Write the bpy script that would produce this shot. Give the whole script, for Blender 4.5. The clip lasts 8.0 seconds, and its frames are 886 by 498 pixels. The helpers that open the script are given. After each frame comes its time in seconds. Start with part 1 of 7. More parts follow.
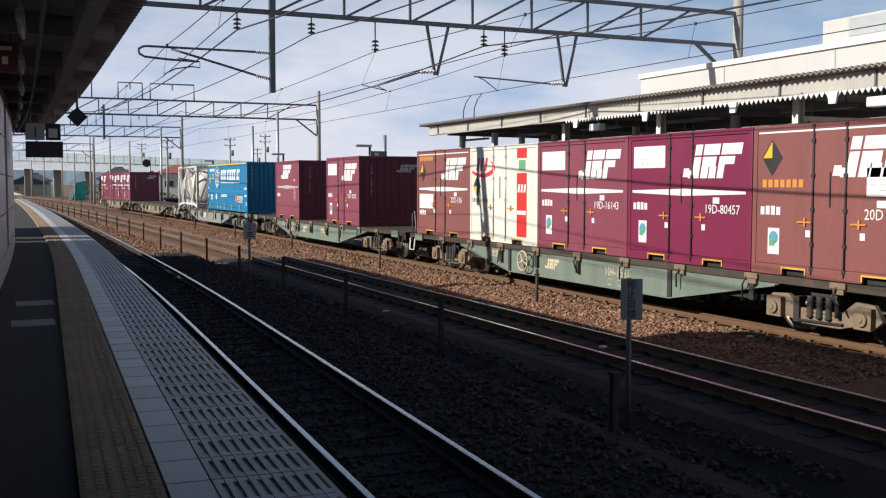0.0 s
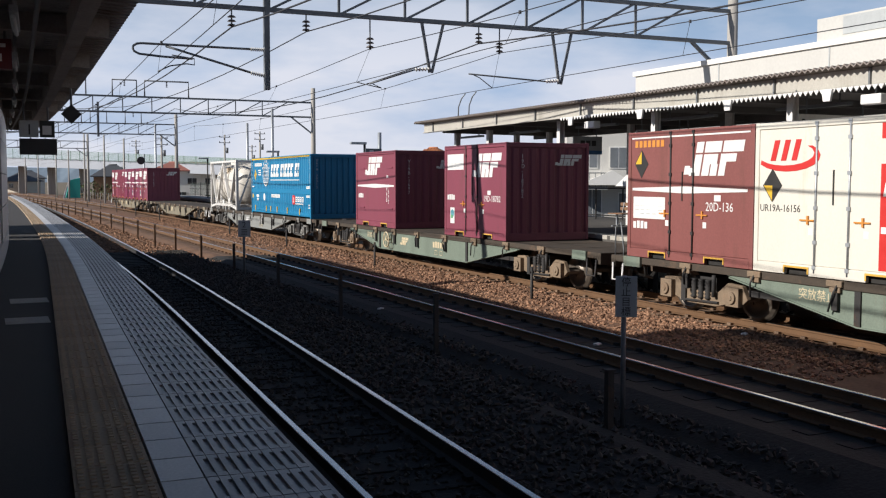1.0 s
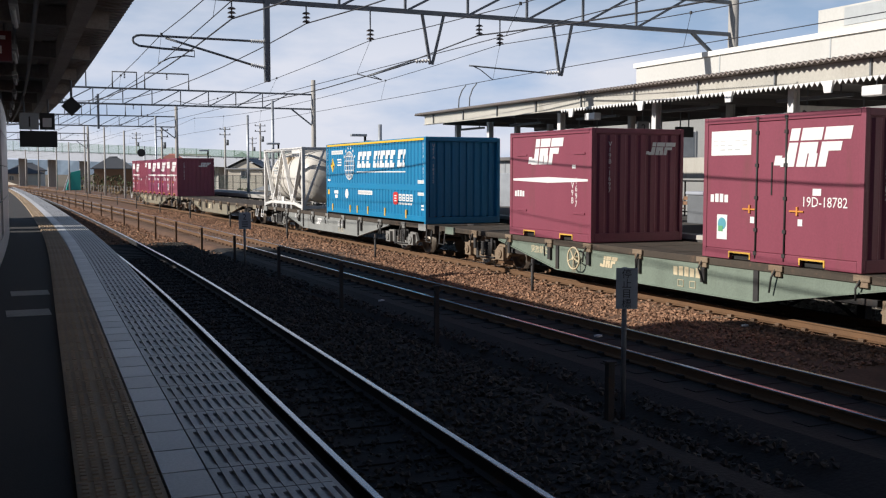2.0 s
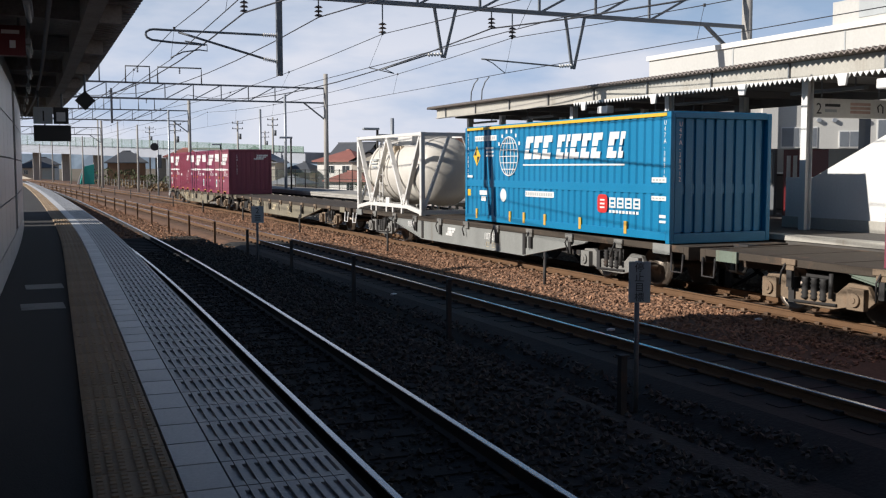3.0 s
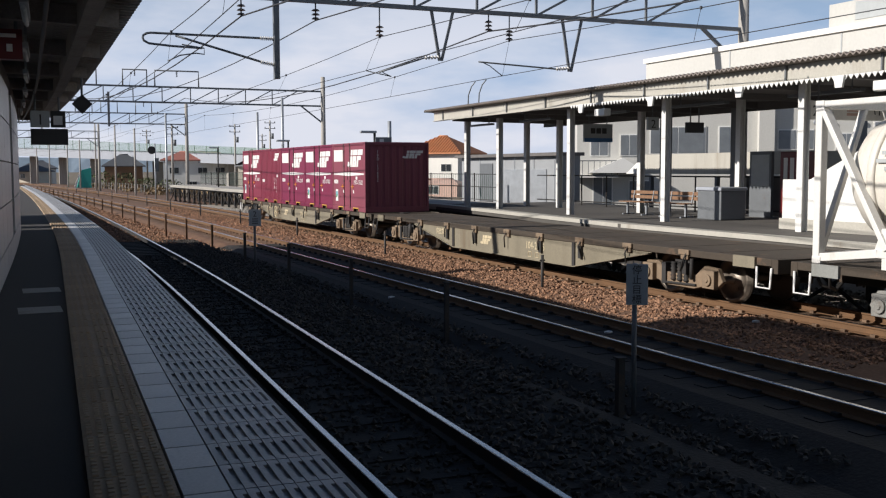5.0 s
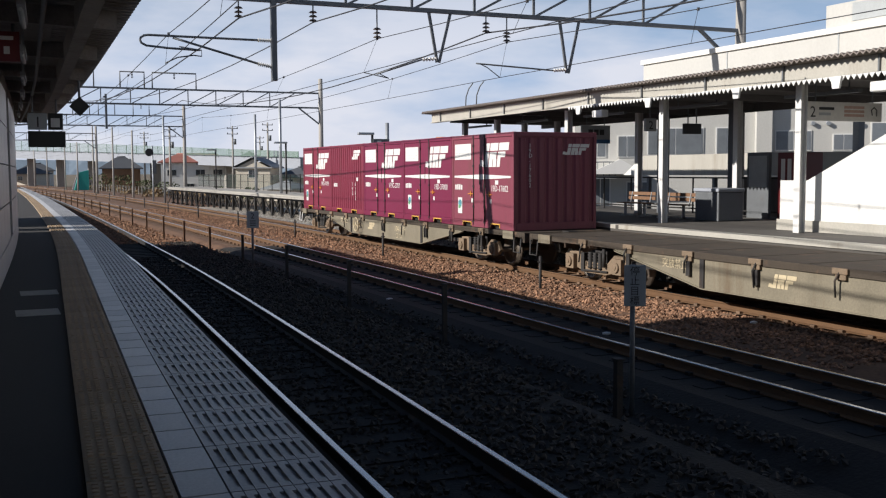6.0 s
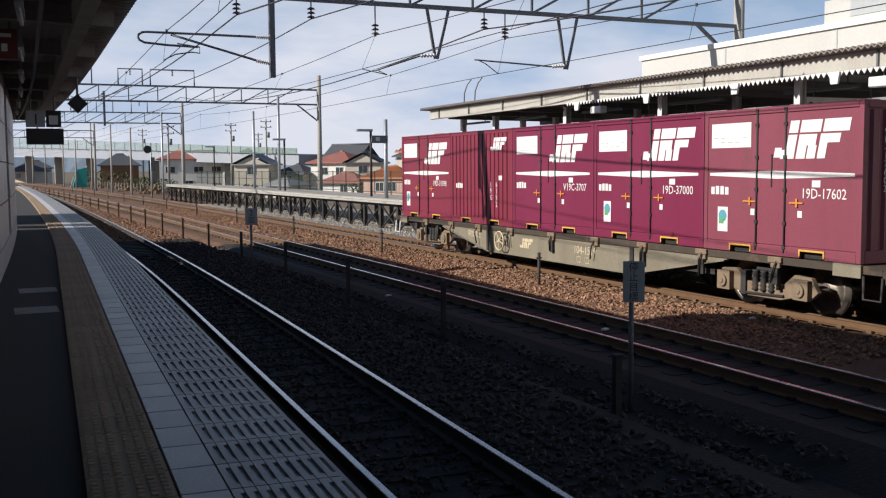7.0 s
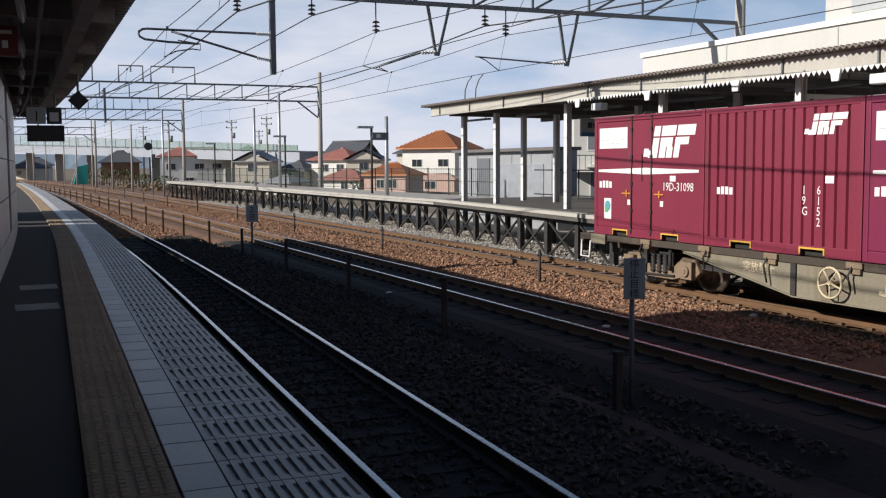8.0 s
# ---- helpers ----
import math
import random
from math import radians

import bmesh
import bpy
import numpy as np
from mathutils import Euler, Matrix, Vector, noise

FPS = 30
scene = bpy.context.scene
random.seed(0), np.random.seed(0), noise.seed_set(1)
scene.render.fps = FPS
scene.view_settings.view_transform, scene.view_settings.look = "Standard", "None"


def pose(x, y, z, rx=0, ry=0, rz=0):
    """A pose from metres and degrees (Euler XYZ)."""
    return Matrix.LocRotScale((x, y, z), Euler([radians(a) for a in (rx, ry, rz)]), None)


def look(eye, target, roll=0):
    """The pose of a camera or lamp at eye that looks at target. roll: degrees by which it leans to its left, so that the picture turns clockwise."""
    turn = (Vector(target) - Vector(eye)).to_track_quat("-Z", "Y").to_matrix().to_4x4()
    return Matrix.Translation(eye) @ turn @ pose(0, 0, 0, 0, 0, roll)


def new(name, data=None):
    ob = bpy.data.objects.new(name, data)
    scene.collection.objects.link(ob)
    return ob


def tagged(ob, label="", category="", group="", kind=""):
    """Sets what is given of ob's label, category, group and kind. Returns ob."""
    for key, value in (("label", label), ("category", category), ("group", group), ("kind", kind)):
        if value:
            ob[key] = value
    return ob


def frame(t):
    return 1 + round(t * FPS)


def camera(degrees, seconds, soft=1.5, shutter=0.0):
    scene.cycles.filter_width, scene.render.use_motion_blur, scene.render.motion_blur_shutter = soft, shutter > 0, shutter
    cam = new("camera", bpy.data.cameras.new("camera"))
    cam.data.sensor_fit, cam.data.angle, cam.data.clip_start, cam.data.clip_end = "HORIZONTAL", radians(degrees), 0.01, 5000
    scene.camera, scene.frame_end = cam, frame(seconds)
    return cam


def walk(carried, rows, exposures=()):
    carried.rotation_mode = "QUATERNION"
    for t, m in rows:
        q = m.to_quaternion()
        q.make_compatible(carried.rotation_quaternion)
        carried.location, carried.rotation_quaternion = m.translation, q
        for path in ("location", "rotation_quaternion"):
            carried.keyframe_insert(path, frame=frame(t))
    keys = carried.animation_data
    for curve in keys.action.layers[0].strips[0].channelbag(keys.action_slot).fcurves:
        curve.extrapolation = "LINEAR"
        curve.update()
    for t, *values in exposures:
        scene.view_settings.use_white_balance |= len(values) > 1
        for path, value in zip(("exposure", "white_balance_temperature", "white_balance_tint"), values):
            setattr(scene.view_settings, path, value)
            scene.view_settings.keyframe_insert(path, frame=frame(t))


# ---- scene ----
cam = camera(47.13, 8.0, soft=1.2)
EYE = Vector((0.0, 0.0, 2.5))


def view(yaw, pitch, roll):
    y, p = radians(yaw), radians(pitch)
    way = Vector((-math.sin(y) * math.cos(p), math.cos(y) * math.cos(p), math.sin(p)))
    return look(EYE, EYE + way, roll)


walk(cam, [
    (0.0, view(-24.23, -3.68, 0.06)),
    (0.5, view(-24.38, -3.74, 0.10)),
    (1.0, view(-24.52, -3.82, 0.08)),
    (1.2, view(-24.55, -3.88, 0.06)),
    (2.3, view(-24.42, -4.38, -0.02)),
    (2.5, view(-24.29, -4.42, -0.02)),
    (3.0, view(-23.79, -4.63, -0.05)),
    (3.5, view(-23.97, -4.42, -0.01)),
    (4.0, view(-24.05, -4.37, -0.05)),
    (4.5, view(-23.91, -4.54, -0.10)),
    (4.7, view(-23.91, -4.52, -0.12)),
    (5.8, view(-24.00, -4.38, -0.26)),
    (6.0, view(-24.05, -4.38, -0.27)),
    (6.5, view(-24.49, -4.59, -0.26)),
    (7.0, view(-24.12, -4.58, -0.40)),
    (7.5, view(-24.08, -4.65, -0.46)),
    (8.0, view(-24.08, -4.75, -0.39)),
], exposures=[(0.0, 0.25, 6200, 12), (8.0, 0.25, 6200, 12)])

# ---- light ----
SUN_EL, SUN_AZ = 27.0, 5.0          # height, and degrees from -x towards +y
sun_from = Vector((-math.cos(radians(SUN_AZ)) * math.cos(radians(SUN_EL)),
                   math.sin(radians(SUN_AZ)) * math.cos(radians(SUN_EL)), math.sin(radians(SUN_EL))))
sun = new("sun", bpy.data.lights.new("sun", "SUN"))
sun.data.energy, sun.data.angle, sun.data.color = 5.0, radians(0.5), (1.0, 0.93, 0.82)
sun.matrix_world = look((0, 0, 30), Vector((0, 0, 30)) - sun_from)

world = bpy.data.worlds.new("world")
scene.world = world
world.use_nodes = True
wn, wl = world.node_tree.nodes, world.node_tree.links
wn.clear()
sky = wn.new("ShaderNodeTexSky")
sky.sky_type, sky.sun_disc = "NISHITA", False
sky.sun_elevation = radians(SUN_EL)
sky.sun_rotation = radians(-(90 - SUN_AZ))
sky.air_density, sky.dust_density, sky.ozone_density = 1.0, 0.3, 1.8
tc = wn.new("ShaderNodeTexCoord")
mp = wn.new("ShaderNodeMapping")
mp.inputs["Scale"].default_value = (2.2, 2.2, 7.5)
mp.inputs["Location"].default_value = (0.35, 0.2, 0.1)
cl = wn.new("ShaderNodeTexNoise")
cl.inputs["Scale"].default_value, cl.inputs["Detail"].default_value, cl.inputs["Roughness"].default_value = 1.5, 7, 0.55
ramp = wn.new("ShaderNodeMapRange")
ramp.inputs["From Min"].default_value, ramp.inputs["From Max"].default_value = 0.35, 0.59
mix = wn.new("ShaderNodeMix")
mix.data_type = "RGBA"
mix.inputs["B"].default_value = (12.6, 12.8, 13.6, 1)
bg = wn.new("ShaderNodeBackground")
bg.inputs["Strength"].default_value = 0.05
wo = wn.new("ShaderNodeOutputWorld")
wl.new(tc.outputs["Generated"], mp.inputs["Vector"])
wl.new(mp.outputs["Vector"], cl.inputs["Vector"])
wl.new(cl.outputs["Fac"], ramp.inputs["Value"])
sep = wn.new("ShaderNodeSeparateXYZ")
wl.new(tc.outputs["Generated"], sep.inputs["Vector"])
low = wn.new("ShaderNodeMapRange")      # the cloud bank stays low over the horizon
low.inputs["From Min"].default_value, low.inputs["From Max"].default_value = 0.30, 0.10
wl.new(sep.outputs["Z"], low.inputs["Value"])
cover = wn.new("ShaderNodeMath")
cover.operation = "MULTIPLY"
wl.new(ramp.outputs["Result"], cover.inputs[0])
wl.new(low.outputs["Result"], cover.inputs[1])
wl.new(cover.outputs[0], mix.inputs["Factor"])
haze = wn.new("ShaderNodeMix")           # pale blue haze below the clear upper sky
haze.data_type = "RGBA"
haze.inputs["B"].default_value = (6.3, 8.4, 11.4, 1)
wl.new(low.outputs["Result"], haze.inputs["Factor"])
wl.new(sky.outputs["Color"], haze.inputs["A"])
wl.new(haze.outputs["Result"], mix.inputs["A"])
wl.new(mix.outputs["Result"], bg.inputs["Color"])
wl.new(bg.outputs["Background"], wo.inputs["Surface"])


# ---- materials ----
def material(name, color, rough=0.7, metal=0.0, vary=0.25, scale=6.0, bump=0.15, fine=60.0, dirt=None, dirt_amount=0.0,
             streak=False, rand=0.0, spec=0.5, island=0.0):
    """A procedural surface: base colour with large and fine variation, optional dirt or rust, and fine relief."""
    m = bpy.data.materials.new(name)
    m.use_nodes = True
    n, l = m.node_tree.nodes, m.node_tree.links
    b = n["Principled BSDF"]
    b.inputs["Metallic"].default_value = metal
    b.inputs["Specular IOR Level"].default_value = spec
    co = n.new("ShaderNodeTexCoord")
    mapping = n.new("ShaderNodeMapping")
    if streak:
        mapping.inputs["Scale"].default_value = (1.0, 1.0, 0.12)
    l.new(co.outputs["Object"], mapping.inputs["Vector"])
    big = n.new("ShaderNodeTexNoise")
    big.inputs["Scale"].default_value, big.inputs["Detail"].default_value, big.inputs["Roughness"].default_value = scale, 5, 0.65
    small = n.new("ShaderNodeTexNoise")
    small.inputs["Scale"].default_value, small.inputs["Detail"].default_value = fine, 4
    l.new(mapping.outputs["Vector"], big.inputs["Vector"])
    l.new(co.outputs["Object"], small.inputs["Vector"])
    add = n.new("ShaderNodeMath")
    add.operation = "ADD"
    l.new(big.outputs["Fac"], add.inputs[0])
    l.new(small.outputs["Fac"], add.inputs[1])
    val = n.new("ShaderNodeMapRange")
    val.inputs["From Min"].default_value, val.inputs["From Max"].default_value = 0.6, 1.4
    val.inputs["To Min"].default_value, val.inputs["To Max"].default_value = 1 - vary, 1 + vary
    l.new(add.outputs[0], val.inputs["Value"])
    hsv = n.new("ShaderNodeHueSaturation")
    hsv.inputs["Color"].default_value = (*color, 1)
    if rand or island:
        src = n.new("ShaderNodeObjectInfo") if rand else n.new("ShaderNodeNewGeometry")
        out = src.outputs["Random"] if rand else src.outputs["Random Per Island"]
        amount = rand or island
        rr = n.new("ShaderNodeMapRange")
        rr.inputs["To Min"].default_value, rr.inputs["To Max"].default_value = 1 - amount, 1 + amount
        l.new(out, rr.inputs["Value"])
        mul = n.new("ShaderNodeMath")
        mul.operation = "MULTIPLY"
        l.new(val.outputs["Result"], mul.inputs[0])
        l.new(rr.outputs["Result"], mul.inputs[1])
        l.new(mul.outputs[0], hsv.inputs["Value"])
    else:
        l.new(val.outputs["Result"], hsv.inputs["Value"])
    color_out = hsv.outputs["Color"]
    if dirt:
        dn = n.new("ShaderNodeTexNoise")
        dn.inputs["Scale"].default_value, dn.inputs["Detail"].default_value, dn.inputs["Roughness"].default_value = scale * 0.7, 8, 0.7
        l.new(mapping.outputs["Vector"], dn.inputs["Vector"])
        dr = n.new("ShaderNodeMapRange")
        dr.inputs["From Min"].default_value, dr.inputs["From Max"].default_value = 0.68 - 0.4 * dirt_amount, 0.82 - 0.3 * dirt_amount
        dr.inputs["To Max"].default_value = 0.85
        l.new(dn.outputs["Fac"], dr.inputs["Value"])
        mx = n.new("ShaderNodeMix")
        mx.data_type = "RGBA"
        mx.inputs["B"].default_value = (*dirt, 1)
        l.new(dr.outputs["Result"], mx.inputs["Factor"])
        l.new(color_out, mx.inputs["A"])
        color_out = mx.outputs["Result"]
    l.new(color_out, b.inputs["Base Color"])
    ro = n.new("ShaderNodeMapRange")
    ro.inputs["To Min"].default_value, ro.inputs["To Max"].default_value = max(rough - 0.12, 0.02), min(rough + 0.12, 1)
    l.new(big.outputs["Fac"], ro.inputs["Value"])
    l.new(ro.outputs["Result"], b.inputs["Roughness"])
    if bump:
        bp = n.new("ShaderNodeBump")
        bp.inputs["Strength"].default_value, bp.inputs["Distance"].default_value = bump, 0.01
        l.new(add.outputs[0], bp.inputs["Height"])
        l.new(bp.outputs["Normal"], b.inputs["Normal"])
    return m


RUST = (0.13, 0.06, 0.03)
GRIME = (0.05, 0.04, 0.035)
M = {
    "asphalt": material("asphalt", (0.045, 0.042, 0.040), 0.9, vary=0.3, scale=1.5, fine=120, bump=0.3),
    "ground": material("ground", (0.16, 0.13, 0.09), 0.95, vary=0.4, scale=0.15, fine=6, bump=0.5, dirt=(0.07, 0.08, 0.035), dirt_amount=0.35),
    "ballast": material("ballast", (0.14, 0.076, 0.044), 0.95, vary=0.5, scale=1.2, fine=22, bump=1.0, dirt=(0.10, 0.055, 0.03), dirt_amount=0.3),
    # Shaded copies of the ballast, stone and sleeper colours, for the roof's shadow.
    "ballast_shade": material("ballast_shade", (0.019, 0.017, 0.015), 0.9, vary=0.5, scale=1.2, fine=22, bump=1.0),
    "stone_shade": material("stone_shade", (0.05, 0.044, 0.038), 0.85, vary=0.3, scale=3, fine=40, bump=0.4, island=0.6),
    "sleeper_shade": material("sleeper_shade", (0.016, 0.014, 0.013), 0.9, vary=0.3, scale=2, fine=40, bump=0.4, rand=0.2),
    "stone": material("stone", (0.255, 0.14, 0.082), 0.9, vary=0.3, scale=3, fine=40, bump=0.4, island=0.55),
    "greystone": material("greystone", (0.33, 0.31, 0.28), 0.9, vary=0.3, scale=3, fine=40, bump=0.4, island=0.45),
    "rail_side": material("rail_side", (0.125, 0.066, 0.030), 0.85, vary=0.3, scale=3, fine=50, bump=0.3),
    "rail_top": material("rail_top", (0.62, 0.62, 0.63), 0.22, metal=1.0, vary=0.1, scale=4, fine=30, bump=0.02),
    "sleeper": material("sleeper", (0.17, 0.11, 0.07), 0.9, vary=0.3, scale=2, fine=40, bump=0.4, rand=0.2),
    "clip": material("clip", (0.045, 0.03, 0.02), 0.8, vary=0.3, bump=0.2),
    "tile": material("tile", (0.62, 0.61, 0.60), 0.4, vary=0.16, scale=2, fine=50, bump=0.15, rand=0.12, dirt=(0.2, 0.19, 0.17), dirt_amount=0.2),
    "tile_grey": material("tile_grey", (0.34, 0.335, 0.335), 0.38, vary=0.2, scale=2, fine=50, bump=0.15, rand=0.14, dirt=(0.14, 0.13, 0.12), dirt_amount=0.25),
    "tile_yellow": material("tile_yellow", (0.44, 0.325, 0.21), 0.7, vary=0.22, scale=2, fine=50, bump=0.15, rand=0.1, dirt=(0.12, 0.095, 0.06), dirt_amount=0.35),
    "nosing": material("nosing", (0.80, 0.80, 0.80), 0.35, vary=0.1, scale=3, fine=40, bump=0.05),
    "concrete": material("concrete", (0.36, 0.34, 0.31), 0.85, vary=0.25, scale=1.2, fine=30, bump=0.25, dirt=(0.14, 0.12, 0.1), dirt_amount=0.3, streak=True),
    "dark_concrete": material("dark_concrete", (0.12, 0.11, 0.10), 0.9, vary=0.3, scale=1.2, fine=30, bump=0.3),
    "steel_grey": material("steel_grey", (0.16, 0.17, 0.18), 0.55, metal=0.3, vary=0.2, scale=3, fine=40, bump=0.08, dirt=RUST, dirt_amount=0.1),
    "galv": material("galv", (0.42, 0.44, 0.46), 0.5, metal=0.6, vary=0.18, scale=3, fine=30, bump=0.06),
    "wire": material("wire", (0.05, 0.05, 0.055), 0.6, metal=0.4, vary=0.1, bump=0),
    "porcelain": material("porcelain", (0.12, 0.10, 0.09), 0.3, vary=0.1, bump=0),
    "porcelain_white": material("porcelain_white", (0.7, 0.68, 0.64), 0.3, vary=0.1, bump=0),
    "dark_steel": material("dark_steel", (0.035, 0.033, 0.032), 0.7, metal=0.2, vary=0.3, scale=4, fine=50, bump=0.2, dirt=(0.10, 0.055, 0.03), dirt_amount=0.3),
    "bogie": material("bogie", (0.20, 0.145, 0.095), 0.8, vary=0.35, scale=5, fine=50, bump=0.3, dirt=(0.20, 0.12, 0.07), dirt_amount=0.35),
    "bogie_grey": material("bogie_grey", (0.20, 0.195, 0.18), 0.7, vary=0.3, scale=5, fine=50, bump=0.2, dirt=(0.10, 0.07, 0.045), dirt_amount=0.3),
    "tyre": material("tyre", (0.20, 0.17, 0.14), 0.5, metal=0.7, vary=0.2, bump=0.05),
    "wagon_green": material("wagon_green", (0.155, 0.19, 0.15), 0.6, vary=0.25, scale=2, fine=40, bump=0.1, dirt=(0.15, 0.10, 0.06), dirt_amount=0.28, streak=True),
    "wagon_brown": material("wagon_brown", (0.20, 0.175, 0.125), 0.65, vary=0.25, scale=2, fine=40, bump=0.1, dirt=(0.12, 0.08, 0.045), dirt_amount=0.35, streak=True),
    "wagon_grey": material("wagon_grey", (0.235, 0.24, 0.225), 0.55, vary=0.2, scale=2, fine=40, bump=0.1, dirt=(0.14, 0.10, 0.07), dirt_amount=0.22, streak=True),
    "deck": material("deck", (0.055, 0.042, 0.03), 0.85, vary=0.3, scale=3, fine=40, bump=0.3, dirt=(0.17, 0.10, 0.06), dirt_amount=0.3),
    "cont_red": material("cont_red", (0.185, 0.019, 0.042), 0.5, vary=0.14, scale=1.6, fine=30, bump=0.06, dirt=(0.105, 0.030, 0.028), dirt_amount=0.34, streak=True),
    "cont_wine": material("cont_wine", (0.170, 0.014, 0.050), 0.5, vary=0.14, scale=1.6, fine=30, bump=0.06, dirt=(0.10, 0.018, 0.028), dirt_amount=0.30, streak=True),
    "cont_rose": material("cont_rose", (0.205, 0.045, 0.070), 0.55, vary=0.14, scale=1.6, fine=30, bump=0.06, dirt=(0.13, 0.05, 0.045), dirt_amount=0.34, streak=True),
    "cont_brown": material("cont_brown", (0.21, 0.07, 0.062), 0.55, vary=0.16, scale=1.6, fine=30, bump=0.06, dirt=(0.13, 0.055, 0.04), dirt_amount=0.36, streak=True),
    "cont_white": material("cont_white", (0.66, 0.63, 0.55), 0.5, vary=0.08, scale=1.6, fine=30, bump=0.05, dirt=(0.5, 0.40, 0.24), dirt_amount=0.25, streak=True),
    "cont_blue": material("cont_blue", (0.005, 0.18, 0.355), 0.45, vary=0.12, scale=1.6, fine=30, bump=0.05, dirt=(0.03, 0.13, 0.25), dirt_amount=0.15, streak=True),
    "tank_white": material("tank_white", (0.62, 0.585, 0.52), 0.4, vary=0.1, scale=1.6, fine=30, bump=0.05, dirt=(0.45, 0.38, 0.28), dirt_amount=0.22, streak=True),
    "frame_white": material("frame_white", (0.66, 0.645, 0.61), 0.45, vary=0.1, scale=2, fine=30, bump=0.05, dirt=(0.4, 0.33, 0.25), dirt_amount=0.2, streak=True),
    "tank_beige": material("tank_beige", (0.50, 0.41, 0.30), 0.5, vary=0.12, scale=2, fine=30, bump=0.05),
    "mark_white": material("mark_white", (0.70, 0.69, 0.665), 0.5, vary=0.08, scale=3, fine=30, bump=0, dirt=(0.5, 0.42, 0.40), dirt_amount=0.12),
    "mark_cream": material("mark_cream", (0.55, 0.46, 0.30), 0.6, vary=0.12, scale=3, fine=30, bump=0, dirt=(0.3, 0.24, 0.15), dirt_amount=0.25),
    "mark_red": material("mark_red", (0.55, 0.03, 0.025), 0.45, vary=0.08, bump=0),
    "mark_black": material("mark_black", (0.03, 0.028, 0.026), 0.5, vary=0.1, bump=0),
    "mark_yellow": material("mark_yellow", (0.68, 0.42, 0.03), 0.5, vary=0.12, bump=0),
    "mark_green": material("mark_green", (0.12, 0.34, 0.16), 0.5, vary=0.12, bump=0),
    "mark_teal": material("mark_teal", (0.10, 0.30, 0.36), 0.5, vary=0.12, bump=0),
    "yellow_steel": material("yellow_steel", (0.62, 0.36, 0.06), 0.55, vary=0.2, scale=5, bump=0.1, dirt=(0.2, 0.1, 0.04), dirt_amount=0.25),
    "orange_steel": material("orange_steel", (0.60, 0.24, 0.04), 0.55, vary=0.2, scale=5, bump=0.1),
    "roof_sheet": material("roof_sheet", (0.20, 0.17, 0.15), 0.7, vary=0.25, scale=2, fine=30, bump=0.1, dirt=RUST, dirt_amount=0.3),
    "canopy_cream": material("canopy_cream", (0.42, 0.40, 0.35), 0.6, vary=0.15, scale=1.5, fine=30, bump=0.05, dirt=(0.24, 0.2, 0.15), dirt_amount=0.25, streak=True),
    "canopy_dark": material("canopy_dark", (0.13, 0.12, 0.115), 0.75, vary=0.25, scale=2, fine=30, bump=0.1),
    "paint_white": material("paint_white", (0.68, 0.675, 0.65), 0.5, vary=0.07, scale=1.0, fine=20, bump=0.04, dirt=(0.55, 0.52, 0.46), dirt_amount=0.18, streak=True),
    "building_white": material("building_white", (0.52, 0.51, 0.475), 0.6, vary=0.08, scale=0.6, fine=12, bump=0.04, dirt=(0.36, 0.34, 0.29), dirt_amount=0.2, streak=True),
    "wall_tile": material("wall_tile", (0.50, 0.49, 0.47), 0.4, vary=0.1, scale=1.0, fine=20, bump=0.04, rand=0.05),
    "glass_dark": material("glass_dark", (0.03, 0.035, 0.04), 0.08, vary=0.1, bump=0, spec=0.8),
    # roof_red and roof_black are dulled and paled to include distance haze.
    "roof_red": material("roof_red", (0.30, 0.12, 0.095), 0.7, vary=0.2, scale=1, fine=15, bump=0.2),
    "roof_orange": material("roof_orange", (0.50, 0.20, 0.085), 0.65, vary=0.2, scale=1, fine=15, bump=0.2, island=0.15),
    "roof_black": material("roof_black", (0.085, 0.09, 0.10), 0.6, vary=0.2, scale=1, fine=15, bump=0.2),
    "wall_cream": material("wall_cream", (0.55, 0.50, 0.41), 0.8, vary=0.1, scale=0.6, fine=15, bump=0.1),
    "wall_pale": material("wall_pale", (0.70, 0.68, 0.63), 0.8, vary=0.1, scale=0.6, fine=15, bump=0.1),
    "brick_pink": material("brick_pink", (0.50, 0.34, 0.28), 0.85, vary=0.2, scale=1, fine=15, bump=0.2),
    "bridge_blue": material("bridge_blue", (0.31, 0.33, 0.37), 0.6, vary=0.12, scale=0.3, fine=5, bump=0.05),
    "gravel": material("gravel", (0.34, 0.30, 0.25), 0.95, vary=0.35, scale=1.0, fine=14, bump=0.8),
    "grey_sheet": material("grey_sheet", (0.28, 0.29, 0.30), 0.6, vary=0.12, scale=1, fine=15, bump=0.08),
    "teal_sheet": material("teal_sheet", (0.03, 0.36, 0.31), 0.6, vary=0.12, scale=0.5, fine=5, bump=0.1),
    "fence_green": material("fence_green", (0.13, 0.20, 0.16), 0.7, vary=0.2, scale=1, bump=0.05),
    "leaf": material("leaf", (0.06, 0.075, 0.025), 0.8, vary=0.4, scale=3, fine=20, bump=0.1, island=0.4),
    "bark": material("bark", (0.10, 0.075, 0.05), 0.9, vary=0.3, scale=6, fine=40, bump=0.4),
    # Blue of the hills is distance haze put into the base colour.
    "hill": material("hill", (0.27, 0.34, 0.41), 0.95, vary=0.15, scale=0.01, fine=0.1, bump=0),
    "red_sign": material("red_sign", (0.12, 0.01, 0.012), 0.4, vary=0.08, bump=0),
    "sign_blue": material("sign_blue", (0.03, 0.14, 0.34), 0.4, vary=0.08, bump=0),
    "sign_grey": material("sign_grey", (0.40, 0.42, 0.42), 0.45, vary=0.12, scale=4, bump=0.03),
